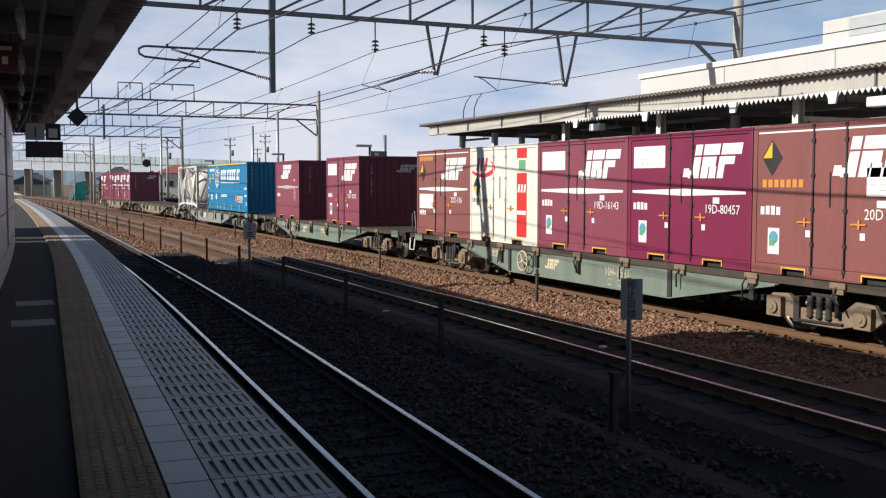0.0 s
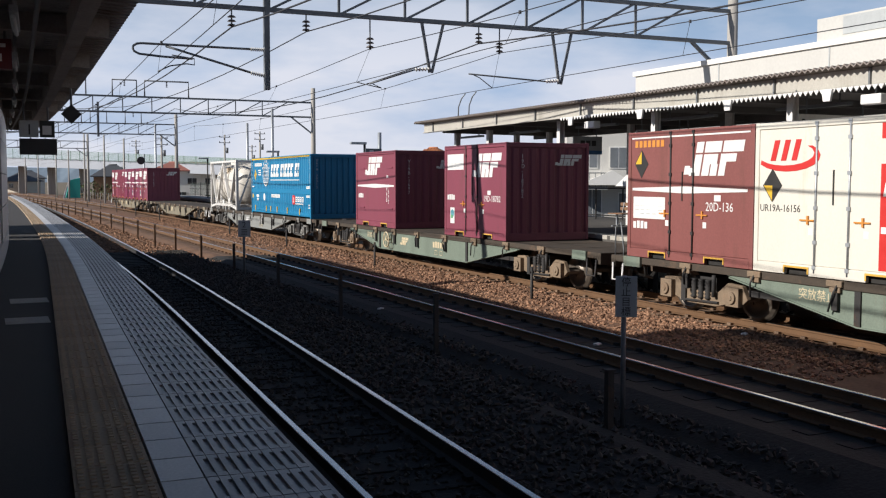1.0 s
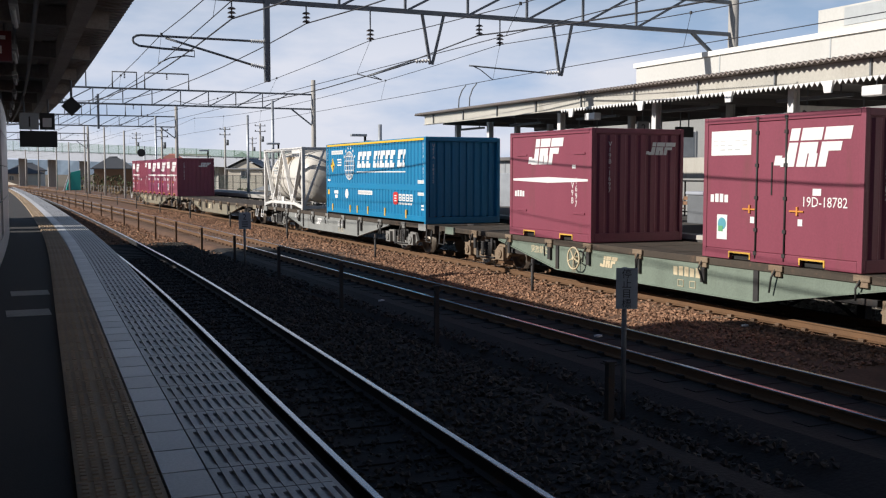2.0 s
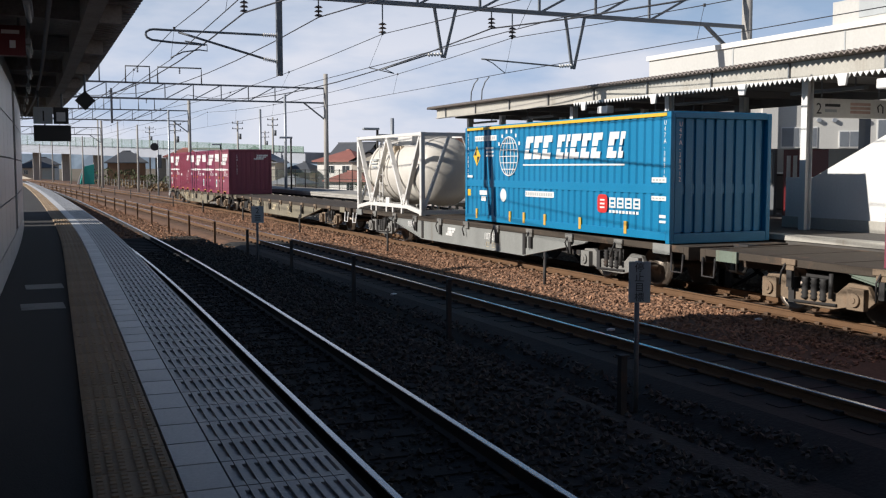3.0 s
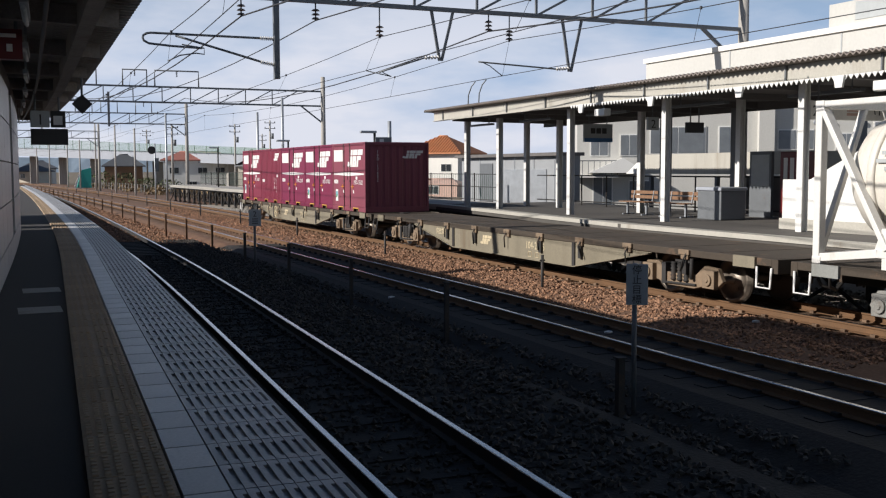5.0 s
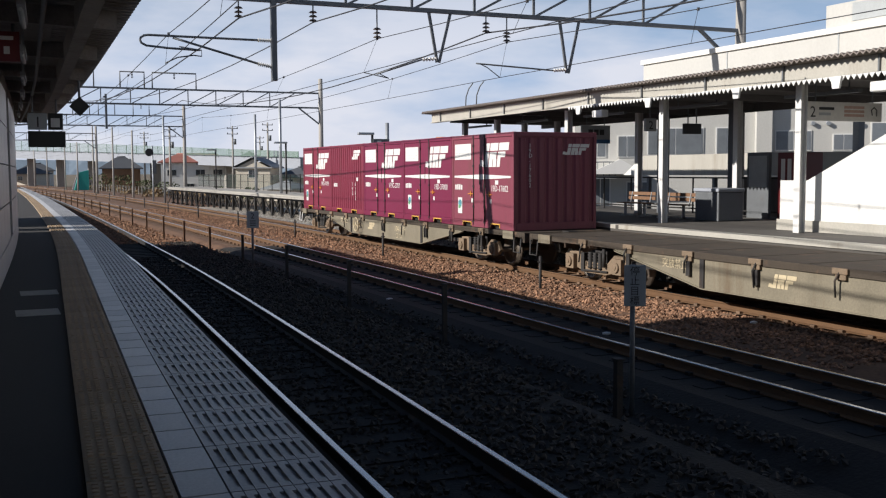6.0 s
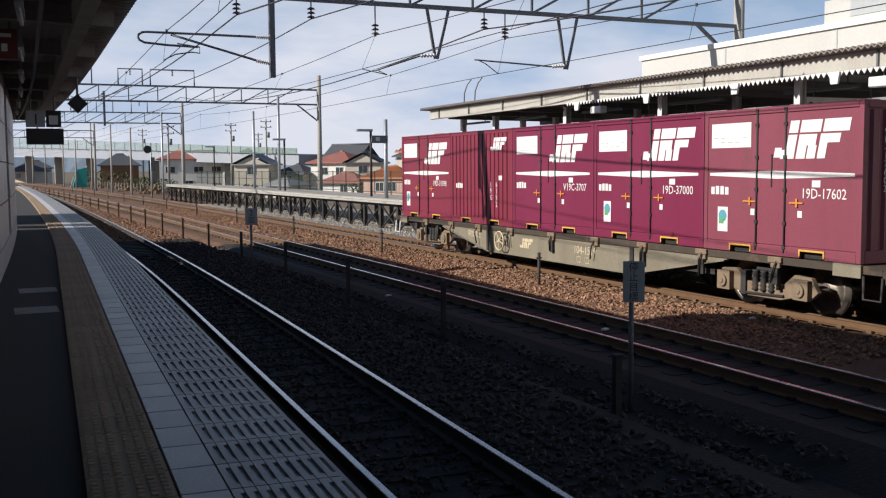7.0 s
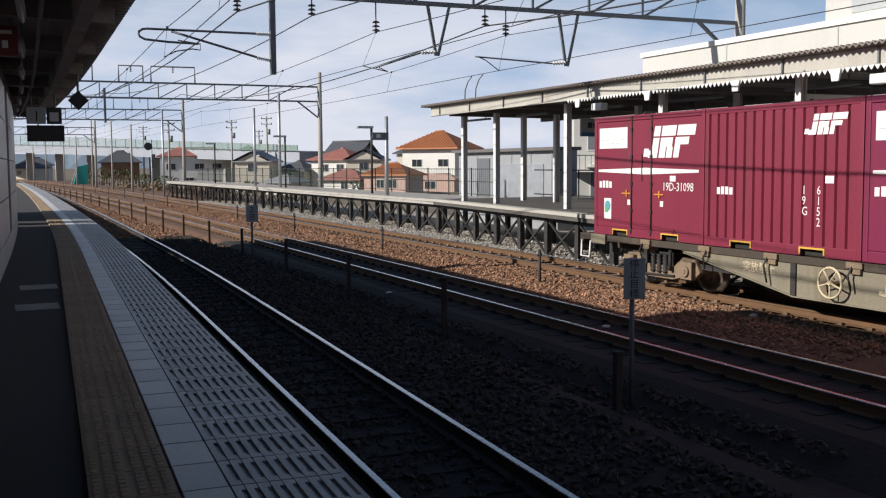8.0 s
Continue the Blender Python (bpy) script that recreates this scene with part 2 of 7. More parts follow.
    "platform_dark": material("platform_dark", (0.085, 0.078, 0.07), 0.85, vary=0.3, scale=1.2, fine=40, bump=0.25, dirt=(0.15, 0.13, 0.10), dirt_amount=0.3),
    "glass_pale": material("glass_pale", (0.16, 0.175, 0.19), 0.12, vary=0.25, scale=1.5, bump=0, spec=0.8),
    "dry_brush": material("dry_brush", (0.20, 0.14, 0.075), 0.9, vary=0.35, scale=2, fine=20, bump=0.1, island=0.4),
    "roof_under": material("roof_under", (0.30, 0.265, 0.235), 0.7, vary=0.3, scale=2, fine=30, bump=0.1, dirt=(0.15, 0.11, 0.08), dirt_amount=0.35),
    "wood": material("wood", (0.20, 0.11, 0.06), 0.7, vary=0.25, scale=5, fine=40, bump=0.2),
}


# ---- mesh tools ----
def box(bm, x0, x1, y0, y1, z0, z1, m=None):
    vs = [bm.verts.new(v) for v in ((x0, y0, z0), (x1, y0, z0), (x1, y1, z0), (x0, y1, z0), (x0, y0, z1), (x1, y0, z1), (x1, y1, z1), (x0, y1, z1))]
    for f in ((0, 3, 2, 1), (4, 5, 6, 7), (0, 1, 5, 4), (1, 2, 6, 5), (2, 3, 7, 6), (3, 0, 4, 7)):
        bm.faces.new([vs[i] for i in f])
    if m is not None:
        for v in vs:
            v.co = m @ v.co
    return vs


def beam(bm, a, b, w, h=None, up=(0, 0, 1)):
    """A rectangular bar from a to b."""
    a, b = Vector(a), Vector(b)
    h = h or w
    d = b - a
    if abs(d.normalized().dot(Vector(up))) > 0.98:
        up = (0, 1, 0)
    y = d.normalized()
    x = y.cross(Vector(up)).normalized()
    z = x.cross(y)
    m = Matrix((x, y, z)).transposed().to_4x4()
    m.translation = a
    return box(bm, -w / 2, w / 2, 0, d.length, -h / 2, h / 2, m)


def tube(bm, a, b, r, seg=8, r2=None, caps=True):
    """A round bar from a to b."""
    a, b = Vector(a), Vector(b)
    r2 = r if r2 is None else r2
    d = (b - a).normalized()
    x = d.orthogonal().normalized()
    y = d.cross(x)
    rings = []
    for p, q in ((a, r), (b, r2)):
        rings.append([bm.verts.new(p + (x * math.cos(2 * math.pi * i / seg) + y * math.sin(2 * math.pi * i / seg)) * q) for i in range(seg)])
    for i in range(seg):
        f = bm.faces.new((rings[0][i], rings[0][(i + 1) % seg], rings[1][(i + 1) % seg], rings[1][i]))
        f.smooth = seg > 6
    if caps:
        bm.faces.new(rings[0][::-1])
        bm.faces.new(rings[1])


def pipe(bm, pts, r, seg=6):
    """One continuous round bar through all the points."""
    pts = [Vector(q) for q in pts]
    rings, x = [], None
    for i, q in enumerate(pts):
        d = (pts[min(i + 1, len(pts) - 1)] - pts[max(i - 1, 0)]).normalized()
        x = d.orthogonal().normalized() if x is None else (x - d * x.dot(d)).normalized()
        y = d.cross(x)
        rings.append([bm.verts.new(q + (x * math.cos(2 * math.pi * k / seg) + y * math.sin(2 * math.pi * k / seg)) * r) for k in range(seg)])
    for a, c in zip(rings, rings[1:]):
        for k in range(seg):
            f = bm.faces.new((a[k], a[(k + 1) % seg], c[(k + 1) % seg], c[k]))
            f.smooth = True
    bm.faces.new(rings[0][::-1])
    bm.faces.new(rings[-1])


def lathe(bm, profile, seg=20, m=None):
    """Turns (radius, height) pairs about z."""
    rings = []
    for r, z in profile:
        rings.append([bm.verts.new((r * math.cos(2 * math.pi * i / seg), r * math.sin(2 * math.pi * i / seg), z)) for i in range(seg)])
    for a, b in zip(rings, rings[1:]):
        for i in range(seg):
            f = bm.faces.new((a[i], a[(i + 1) % seg], b[(i + 1) % seg], b[i]))
            f.smooth = True
    bm.faces.new(rings[0][::-1])
    bm.faces.new(rings[-1])
    if m is not None:
        for ring in rings:
            for v in ring:
                v.co = m @ v.co


def plate(bm, pts, thick, normal):
    """A flat polygon with thickness; pts in order, pushed out along normal."""
    n = Vector(normal) * thick
    a = [bm.verts.new(p) for p in pts]
    b = [bm.verts.new(Vector(p) + n) for p in pts]
    bm.faces.new(a[::-1])
    bm.faces.new(b)
    for i in range(len(pts)):
        j = (i + 1) % len(pts)
        bm.faces.new((a[i], a[j], b[j], b[i]))


def mesh_of(name, bm, mat):
    bmesh.ops.recalc_face_normals(bm, faces=bm.faces)
    me = bpy.data.meshes.new(name)
    bm.to_mesh(me)
    bm.free()
    me.materials.append(M[mat])
    return me


def part(name, bm, mat, parent=None, label="", bevel=0.0):
    """Links a bmesh as one mesh object, under a thing or a part."""
    ob = new(name, mesh_of(name, bm, mat))
    if parent is not None:
        ob.parent = parent
    if label:
        ob["label"] = label
    if bevel:
        md = ob.modifiers.new("bevel", "BEVEL")
        md.width, md.segments, md.limit_method, md.angle_limit = bevel, 2, "ANGLE", radians(40)
    return ob


def thing(name, label, category, group="", m=None):
    ob = new(name)
    ob.empty_display_size = 0.2
    if m is not None:
        ob.matrix_basis = m
    return tagged(ob, label, category, group)


def structure(ob, label=""):
    return tagged(ob, label, kind="structure")


def B():
    return bmesh.new()


GLYPHS = {}


def lettering(name, text, size, mat, parent, m, label="", depth=0.004, squeeze=1.0):
    """Text with the built-in font as a thin mesh under a thing; m places its left baseline, reading along local x."""
    if text not in GLYPHS:
        cu = bpy.data.curves.new(name, "FONT")
        cu.body, cu.size, cu.extrude, cu.resolution_u = text, 1.0, 0.5, 2
        tmp = new(name + "_curve", cu)
        dg = bpy.context.evaluated_depsgraph_get()
        GLYPHS[text] = bpy.data.meshes.new_from_object(tmp.evaluated_get(dg))
        bpy.data.objects.remove(tmp)
    me = GLYPHS[text].copy()
    me.transform(m @ Matrix.Diagonal((squeeze * size, size, depth, 1)))
    me.materials.clear()
    me.materials.append(M[mat])
    ob = new(name, me)
    ob.parent = parent
    if label:
        ob["label"] = label
    return ob


# ---- the line of the tracks ----
BEND_Y, BEND_R = 31.4, 2500.0         # straight to here, then an arc to the left


def lean(y):
    """The angle, as a slope, at which the loop track nears the main tracks."""
    return 0.05 - 0.028 * min(max((y - 16) / 14, 0.0), 1.0) if y < 110 else 0.0


def drift(y):
    """How far the loop track and its platform have leant towards the main tracks."""
    if y < 16:
        return 0.05 * y
    if y < 30:
        return 0.8 + 0.05 * (y - 16) - 0.014 * (y - 16) ** 2 / 14
    return 1.304 + 0.022 * (min(y, 110) - 30)


def place(o, s, loop=False):
    """The point at offset o from the line and s along it (x, y)."""
    if s < BEND_Y:
        x, y = o, s
    else:
        a = (s - BEND_Y) / BEND_R
        x, y = (BEND_R + o) * math.cos(a) - BEND_R, BEND_Y + (BEND_R + o) * math.sin(a)
    if loop:
        x += drift(y)
    return x, y


def turn(s):
    return max(0.0, (s - BEND_Y) / BEND_R)


def steps(a, b, d=2.0):
    n = max(2, int(math.ceil((b - a) / d)) + 1)
    return [a + (b - a) * i / (n - 1) for i in range(n)]


def sweep(bm, profile, s0, s1, loop=False, d=2.0, closed=True, caps=True, edge=None):
    """Carries a profile of (offset, z) along the line. edge: adds to the offset by s."""
    rings = []
    for s in steps(s0, s1, d):
        e = edge(s) if edge else 0.0
        rings.append([bm.verts.new((*place(o + e, s, loop), z)) for o, z in profile])
    n = len(profile)
    for a, b in zip(rings, rings[1:]):
        for i in range(n if closed else n - 1):
            bm.faces.new((a[i], a[(i + 1) % n], b[(i + 1) % n], b[i]))
    if closed and caps:
        bm.faces.new(rings[0][::-1])
        bm.faces.new(rings[-1])


T1, T2, T3 = 2.73, 8.87, 13.28       # track centres
LIFT = 0.22                          # the loop track lies a little higher
GAUGE = 1.067

# ---- ground, tracks ----
bm = B()
box(bm, -2500, 2500, -600, 4000, -1.6, -1.2)
structure(part("ground", bm, "ground"), "brown earth and dry grass round the railway")

bm = B()
sweep(bm, [(9.35, -1.3), (9.35, -0.16), (10.2, -0.17), (10.7, -0.13), (11.5, -0.13), (11.9, -0.19),
           (14.6, -0.20), (15.6, -0.42), (24, -0.6), (26, -1.25), (26, -1.5), (9.35, -1.5)], -40, 420, d=4)
structure(part("ballast_bed", bm, "ballast"), "rust-brown ballast bed under three tracks")

# Shade is painted into this bed, up to the shadow's end at s = 36.
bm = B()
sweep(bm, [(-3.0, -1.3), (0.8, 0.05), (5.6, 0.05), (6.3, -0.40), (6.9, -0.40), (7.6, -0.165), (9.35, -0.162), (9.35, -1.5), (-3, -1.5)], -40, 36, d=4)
structure(part("ballast_bed_shade", bm, "ballast_shade"), "ballast beside the platform with the roof's shade in its colour")
bm = B()
sweep(bm, [(-3.0, -1.3), (0.8, 0.05), (5.6, 0.05), (6.3, -0.40), (6.9, -0.40), (7.6, -0.165), (9.35, -0.162), (9.35, -1.5), (-3, -1.5)], 36, 420, d=4)
structure(part("ballast_bed_loop", bm, "ballast"), "rust-brown ballast of the loop track")


bm = B()
sweep(bm, [(15.2, -0.45), (15.2, -0.30), (25.0, -0.50), (25.0, -0.65)], 8, 84, d=4)
structure(part("gravel_strip", bm, "gravel"), "pale grey gravel under the far platform")


def rails(centre, s0, s1, loop, name, side_mat="rail_side"):
    up = LIFT if loop else 0.0
    for side in (-1, 1):
        o = centre + side * (GAUGE / 2 + 0.032)
        bm = B()
        sweep(bm, [(u, z + up) for u, z in [(o - 0.06, -0.15), (o + 0.06, -0.15), (o + 0.06, -0.138), (o + 0.012, -0.12), (o + 0.012, -0.045), (o + 0.032, -0.035), (o + 0.032, -0.006),
                   (o - 0.032, -0.006), (o - 0.032, -0.035), (o - 0.012, -0.045), (o - 0.012, -0.12), (o - 0.06, -0.138)]], s0, s1, loop, d=3)
        rail = part("rail_web", bm, side_mat)
        structure(rail, "rust-brown steel rail with a polished running surface")
        rail.name = name
        bm = B()
        sweep(bm, [(u, z + up) for u, z in [(o - 0.031, -0.006), (o + 0.031, -0.006), (o + 0.026, 0.0), (o - 0.026, 0.0)]], s0, s1, loop, d=3)
        part("running_surface", bm, "rail_top", rail, "polished steel top of the rail")


# Loop rails get a darker side colour in place of shade.
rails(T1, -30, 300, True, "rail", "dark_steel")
rails(T2, -30, 400, False, "rail")
rails(T3, -30, 400, False, "rail")

# sleepers: the near ones as pieces, the rest joined
sl = B()
box(sl, -1.0, 1.0, -0.12, 0.12, -0.33, -0.155)
for q in (-1, 1):
    for w in (-0.1, 0.1):
        box(sl, q * 0.565 + w - 0.03, q * 0.565 + w + 0.03, -0.05, 0.05, -0.156, -0.11)
sleeper_mesh = mesh_of("sleeper", sl, "sleeper")


# Near sleepers carry the roof's shade in their colour.
shade_mesh = sleeper_mesh.copy()
shade_mesh.materials[0] = M["sleeper_shade"]


def sleepers(centre, s0, near, s1, loop):
    s = s0
    far = B()
    holder = thing("track_sleepers", "brown concrete sleepers set in ballast", "sleepers")
    while s < s1:
        x, y = place(centre, s, loop)
        a = turn(s) - (math.atan(lean(y)) if loop else 0)
        up = LIFT if loop else 0.0
        if s < near:
            ob = new("sleeper", shade_mesh if centre < 9 and s < 36 else sleeper_mesh)
            ob.parent = holder
            ob.matrix_basis = pose(x, y, up, 0, 0, math.degrees(a))
        else:
            m = pose(x, y, up, 0, 0, math.degrees(a))
            box(far, -1.0, 1.0, -0.12, 0.12, -0.33, -0.155, m)
            for q in (-1, 1):
                for w in (-0.1, 0.1):
                    box(far, q * 0.565 + w - 0.03, q * 0.565 + w + 0.03, -0.05, 0.05, -0.156, -0.11, m)
        s += 0.62
    tagged(part("sleeper_rest", far, "sleeper", holder), kind="stuff")


sleepers(T1, 3, 40, 120, True)
sleepers(T2, 5, 80, 190, False)
sleepers(T3, 8, 80, 190, False)

# loose ballast stones
rng = random.Random(5)
STONE = [(1, 0, 0), (-0.3, 0.95, 0), (-0.6, -0.8, 0.1), (0.1, 0.1, 0.8), (0.0, 0.0, -0.7), (0.7, 0.7, 0.3)]
STONE_F = [(0, 5, 3), (5, 1, 3), (1, 2, 3), (2, 0, 3), (0, 4, 5), (5, 4, 1), (1, 4, 2), (2, 4, 0)]


def stones(name, count, o0, o1, s0, s1, z, mat, label, loop=False, size=(0.025, 0.05), power=1.0):
    vs, fs = [], []
    for _ in range(count):
        s = s0 + (s1 - s0) * rng.random() ** power
        o = rng.uniform(o0, o1)
        x, y = place(o, s, loop)
        r = rng.uniform(*size)
        rot = Euler((rng.uniform(0, 6), rng.uniform(0, 6), rng.uniform(0, 6))).to_matrix()
        zz = (z(o) if callable(z) else z) + rng.uniform(-0.01, 0.035)
        k = len(vs)
        for v in STONE:
            p = rot @ (Vector(v) * r)
            vs.append((x + p.x, y + p.y, zz + p.z * 0.8))
        fs += [tuple(i + k for i in f) for f in STONE_F]
    me = bpy.data.meshes.new(name)
    me.from_pydata(vs, [], fs)
    me.materials.append(M[mat])
    tagged(new(name, me), label, "ballast", kind="stuff")


def bank(o):
    return -0.19 + 0.07 * max(0.0, 1 - abs(o - 11.1) / 0.9)


stones("ballast_stones", 15000, 9.65, 12.55, 10, 30, bank, "stone", "loose rust-brown ballast stones between the tracks", size=(0.03, 0.06))
stones("ballast_stones", 9000, 9.65, 12.55, 30, 75, bank, "stone", "loose rust-brown ballast stones between the tracks", size=(0.04, 0.075))
stones("ballast_stones", 9000, 13.9, 18.5, 14, 75, lambda o: -0.2 if o < 15 else -0.3 - 0.02 * (o - 15), "greystone", "pale grey ballast stones at the platform foot", size=(0.04, 0.07))
# Stones coloured for shade, as far as the shadow reaches.
stones("ballast_stones", 9000, 5.6, 8.2, 7, 36, lambda o: 0.05 - 0.43 * min(1, (o - 5.6) / 0.6) if o < 7 else -0.26, "stone_shade", "dark ballast stones beside the loop track", size=(0.03, 0.06))
stones("ballast_stones", 5000, 2.0, 4.3, 36, 75, 0.06, "stone", "sunlit brown ballast stones beside the loop track", True, size=(0.04, 0.07))
stones("ballast_stones", 2500, 8.35, 9.35, 36, 75, -0.185, "stone", "brown ballast stones between the rails", size=(0.03, 0.05))

stones("ballast_stones", 8000, 5.0, 8.4, 34, 85, lambda o: 0.06 if o < 5.6 else (-0.38 if o < 7 else -0.28), "stone", "sunlit brown ballast stones between the tracks", size=(0.04, 0.08))

# The same shade-coloured stones along the loop rails.
stones("ballast_stones", 9000, 3.35, 5.0, 4, 36, 0.055, "stone_shade", "ballast stones beside the loop track, shade put into their colour", True, size=(0.03, 0.055))
stones("ballast_stones", 4000, 2.2, 3.25, 4, 30, 0.05, "stone_shade", "ballast stones between the loop rails, shade put into their colour", True, size=(0.025, 0.045))

# ---- platform with the camera ----
EDGE1 = 1.235
P1A, P1B = -14, 112
bm = B()
sweep(bm, [(EDGE1 - 0.06, -0.5), (EDGE1 - 0.06, 1.07), (-4.6, 1.07), (-4.6, -0.5)], P1A, P1B, True, d=3)
structure(part("platform", bm, "asphalt"), "dark asphalt station platform curving along the loop track")
bm = B()
sweep(bm, [(EDGE1 - 0.06, 0.9), (EDGE1, 0.9), (EDGE1, 1.09), (EDGE1 - 0.01, 1.10), (EDGE1 - 0.03, 1.10), (EDGE1 - 0.06, 1.06)], P1A, P1B, True, d=2)
structure(part("platform_nosing", bm, "tile_grey"), "grey concrete platform edge")

TILE = 0.4
W0, W1, G0, G1, Y0, Y1 = 0.49, 0.70, 0.70, 1.205, 0.11, 0.49


def slab(o0, o1):
    b = B()
    box(b, o0 + 0.005, o1 - 0.005, 0.008, TILE - 0.008, 1.0, 1.1)
    return b


white_mesh = mesh_of("white_tile", slab(W0, W1), "tile")
b = B()
bars = 9
w = (G1 - G0) / bars
for i in range(bars):
    x0 = G0 + i * w
    box(b, x0 + 0.004, x0 + w * 0.62, 0.005, TILE - 0.005, 1.05, 1.1)
    box(b, x0 + w * 0.62, x0 + w, 0.005, 0.07, 1.05, 1.0995)
    box(b, x0 + w * 0.62, x0 + w, TILE - 0.07, TILE - 0.005, 1.05, 1.0995)
box(b, G0 + 0.004, G1, 0.005, TILE - 0.005, 1.0, 1.086)
grey_mesh = mesh_of("slotted_tile", b, "tile_grey")
b = B()
box(b, Y0 + 0.008, Y1 - 0.008, 0.008, TILE - 0.008, 1.0, 1.098)
for i in range(6):
    x0 = Y0 + 0.022 + i * 0.055 + (0.02 if i > 2 else 0.0)
    for j in range(6):
        y0 = 0.024 + j * 0.060
        box(b, x0 + 0.006, x0 + 0.034, y0 + 0.008, y0 + 0.044, 1.098, 1.107)
yellow_mesh = mesh_of("tactile_tile", b, "tile_yellow")
paving = thing("platform_paving", "white, slotted grey and worn yellow tactile tiles along the platform", "paving")
paving["kind"] = "structure"
s = 2.0
joined = {"white_tile": (white_mesh, []), "slotted_tile": (grey_mesh, []), "tactile_tile": (yellow_mesh, [])}
while s < 100:
    x, y = place(0, s, True)
    a = math.degrees(turn(s) - math.atan(lean(y)))
    m = pose(x, y, 0, 0, 0, a)
    for nm, (me, rest) in joined.items():
        if s < 40:
            ob = new(nm, me)
            ob.parent = paving
            ob.matrix_basis = m
        else:
            rest.append(m)
    s += TILE
for nm, (me, rest) in joined.items():
    b = B()
    for m in rest:
        c = me.copy()
        c.transform(m)
        b.from_mesh(c)
        bpy.data.meshes.remove(c)
    me2 = bpy.data.meshes.new("far_" + nm)
    b.to_mesh(me2)
    b.free()
    me2.materials.append(me.materials[0])
    ob = new("far_" + nm, me2)
    ob.parent = paving
    ob["kind"] = "stuff"

# Sunlight patches on the asphalt, laid as thin pale slabs.
for y0 in (10.9, 12.75):
    bm = B()
    x, _ = place(0.08, y0, True)
    box(bm, x - 0.42, x, y0, y0 + 0.5, 1.071, 1.075)
    structure(part("sun_patch", bm, "concrete"), "thin pale slab standing in for a sunlight patch on the asphalt")

# ---- the goods train ----
def face(y, z, x=-1.225):
    """Text matrix on the side that faces the loop platform: reads from the rear to the front of the train."""
    return Matrix(((0, 0, -1, x), (-1, 0, 0, y), (0, 1, 0, z), (0, 0, 0, 1)))


def end_face(x, z, y):
    return Matrix(((1, 0, 0, x), (0, 0, -1, y), (0, 1, 0, z), (0, 0, 0, 1)))


def side_plate(b, y0, y1, z0, z1, x, t=0.004):
    box(b, x - t, x, y0, y1, z0, z1)


def side_poly(b, pts, x, t=0.004):
    """A flat mark on the side: pts are (distance from the left corner of the mark's origin y, z)."""
    plate(b, [(x, y, z) for y, z in pts], t, (-1, 0, 0))


def slant_logo(parent, y, z, w, h, x, mat="mark_white", name="slanted_mark", end=False):
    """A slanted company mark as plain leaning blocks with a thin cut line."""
    b = B()
    k = 0.22 * h

    def quad(u0, u1, v0, v1):
        pts = [(u0 * w + k * v0, v0 * h), (u1 * w + k * v0, v0 * h), (u1 * w + k * v1, v1 * h), (u0 * w + k * v1, v1 * h)]
        if end:
            plate(b, [(y + p, x, z + q) for p, q in pts], 0.004, (0, -1, 0))
        else:
            side_poly(b, [(y - p, z + q) for p, q in pts], x)

    quad(0.0, 0.10, 0.04, 0.30)
    quad(0.10, 0.17, 0.0, 0.24)
    quad(0.17, 0.30, 0.0, 0.63)
    quad(0.17, 0.30, 0.68, 1.0)
    quad(0.33, 0.46, 0.0, 0.63)
    quad(0.33, 0.62, 0.68, 1.0)
    quad(0.46, 0.58, 0.34, 0.63)
    quad(0.48, 0.60, 0.0, 0.34)
    quad(0.63, 0.74, 0.0, 0.63)
    quad(0.65, 1.0, 0.68, 1.0)
    quad(0.74, 0.90, 0.40, 0.63)
    return part(name, b, mat, parent)


def bars(parent, y, z, w, h, n, x, mat="mark_white", name="lettering_bars", gap=0.25):
    b = B()
    d = w / n
    for i in range(n):
        side_plate(b, y - i * d - d * (1 - gap), y - i * d, z, z + h * (1.0 if i % 3 else 0.9), x)
    return part(name, b, mat, parent)


CL, CW, CH = 3.715, 2.45, 2.5
HX, HY = CW / 2, CL / 2


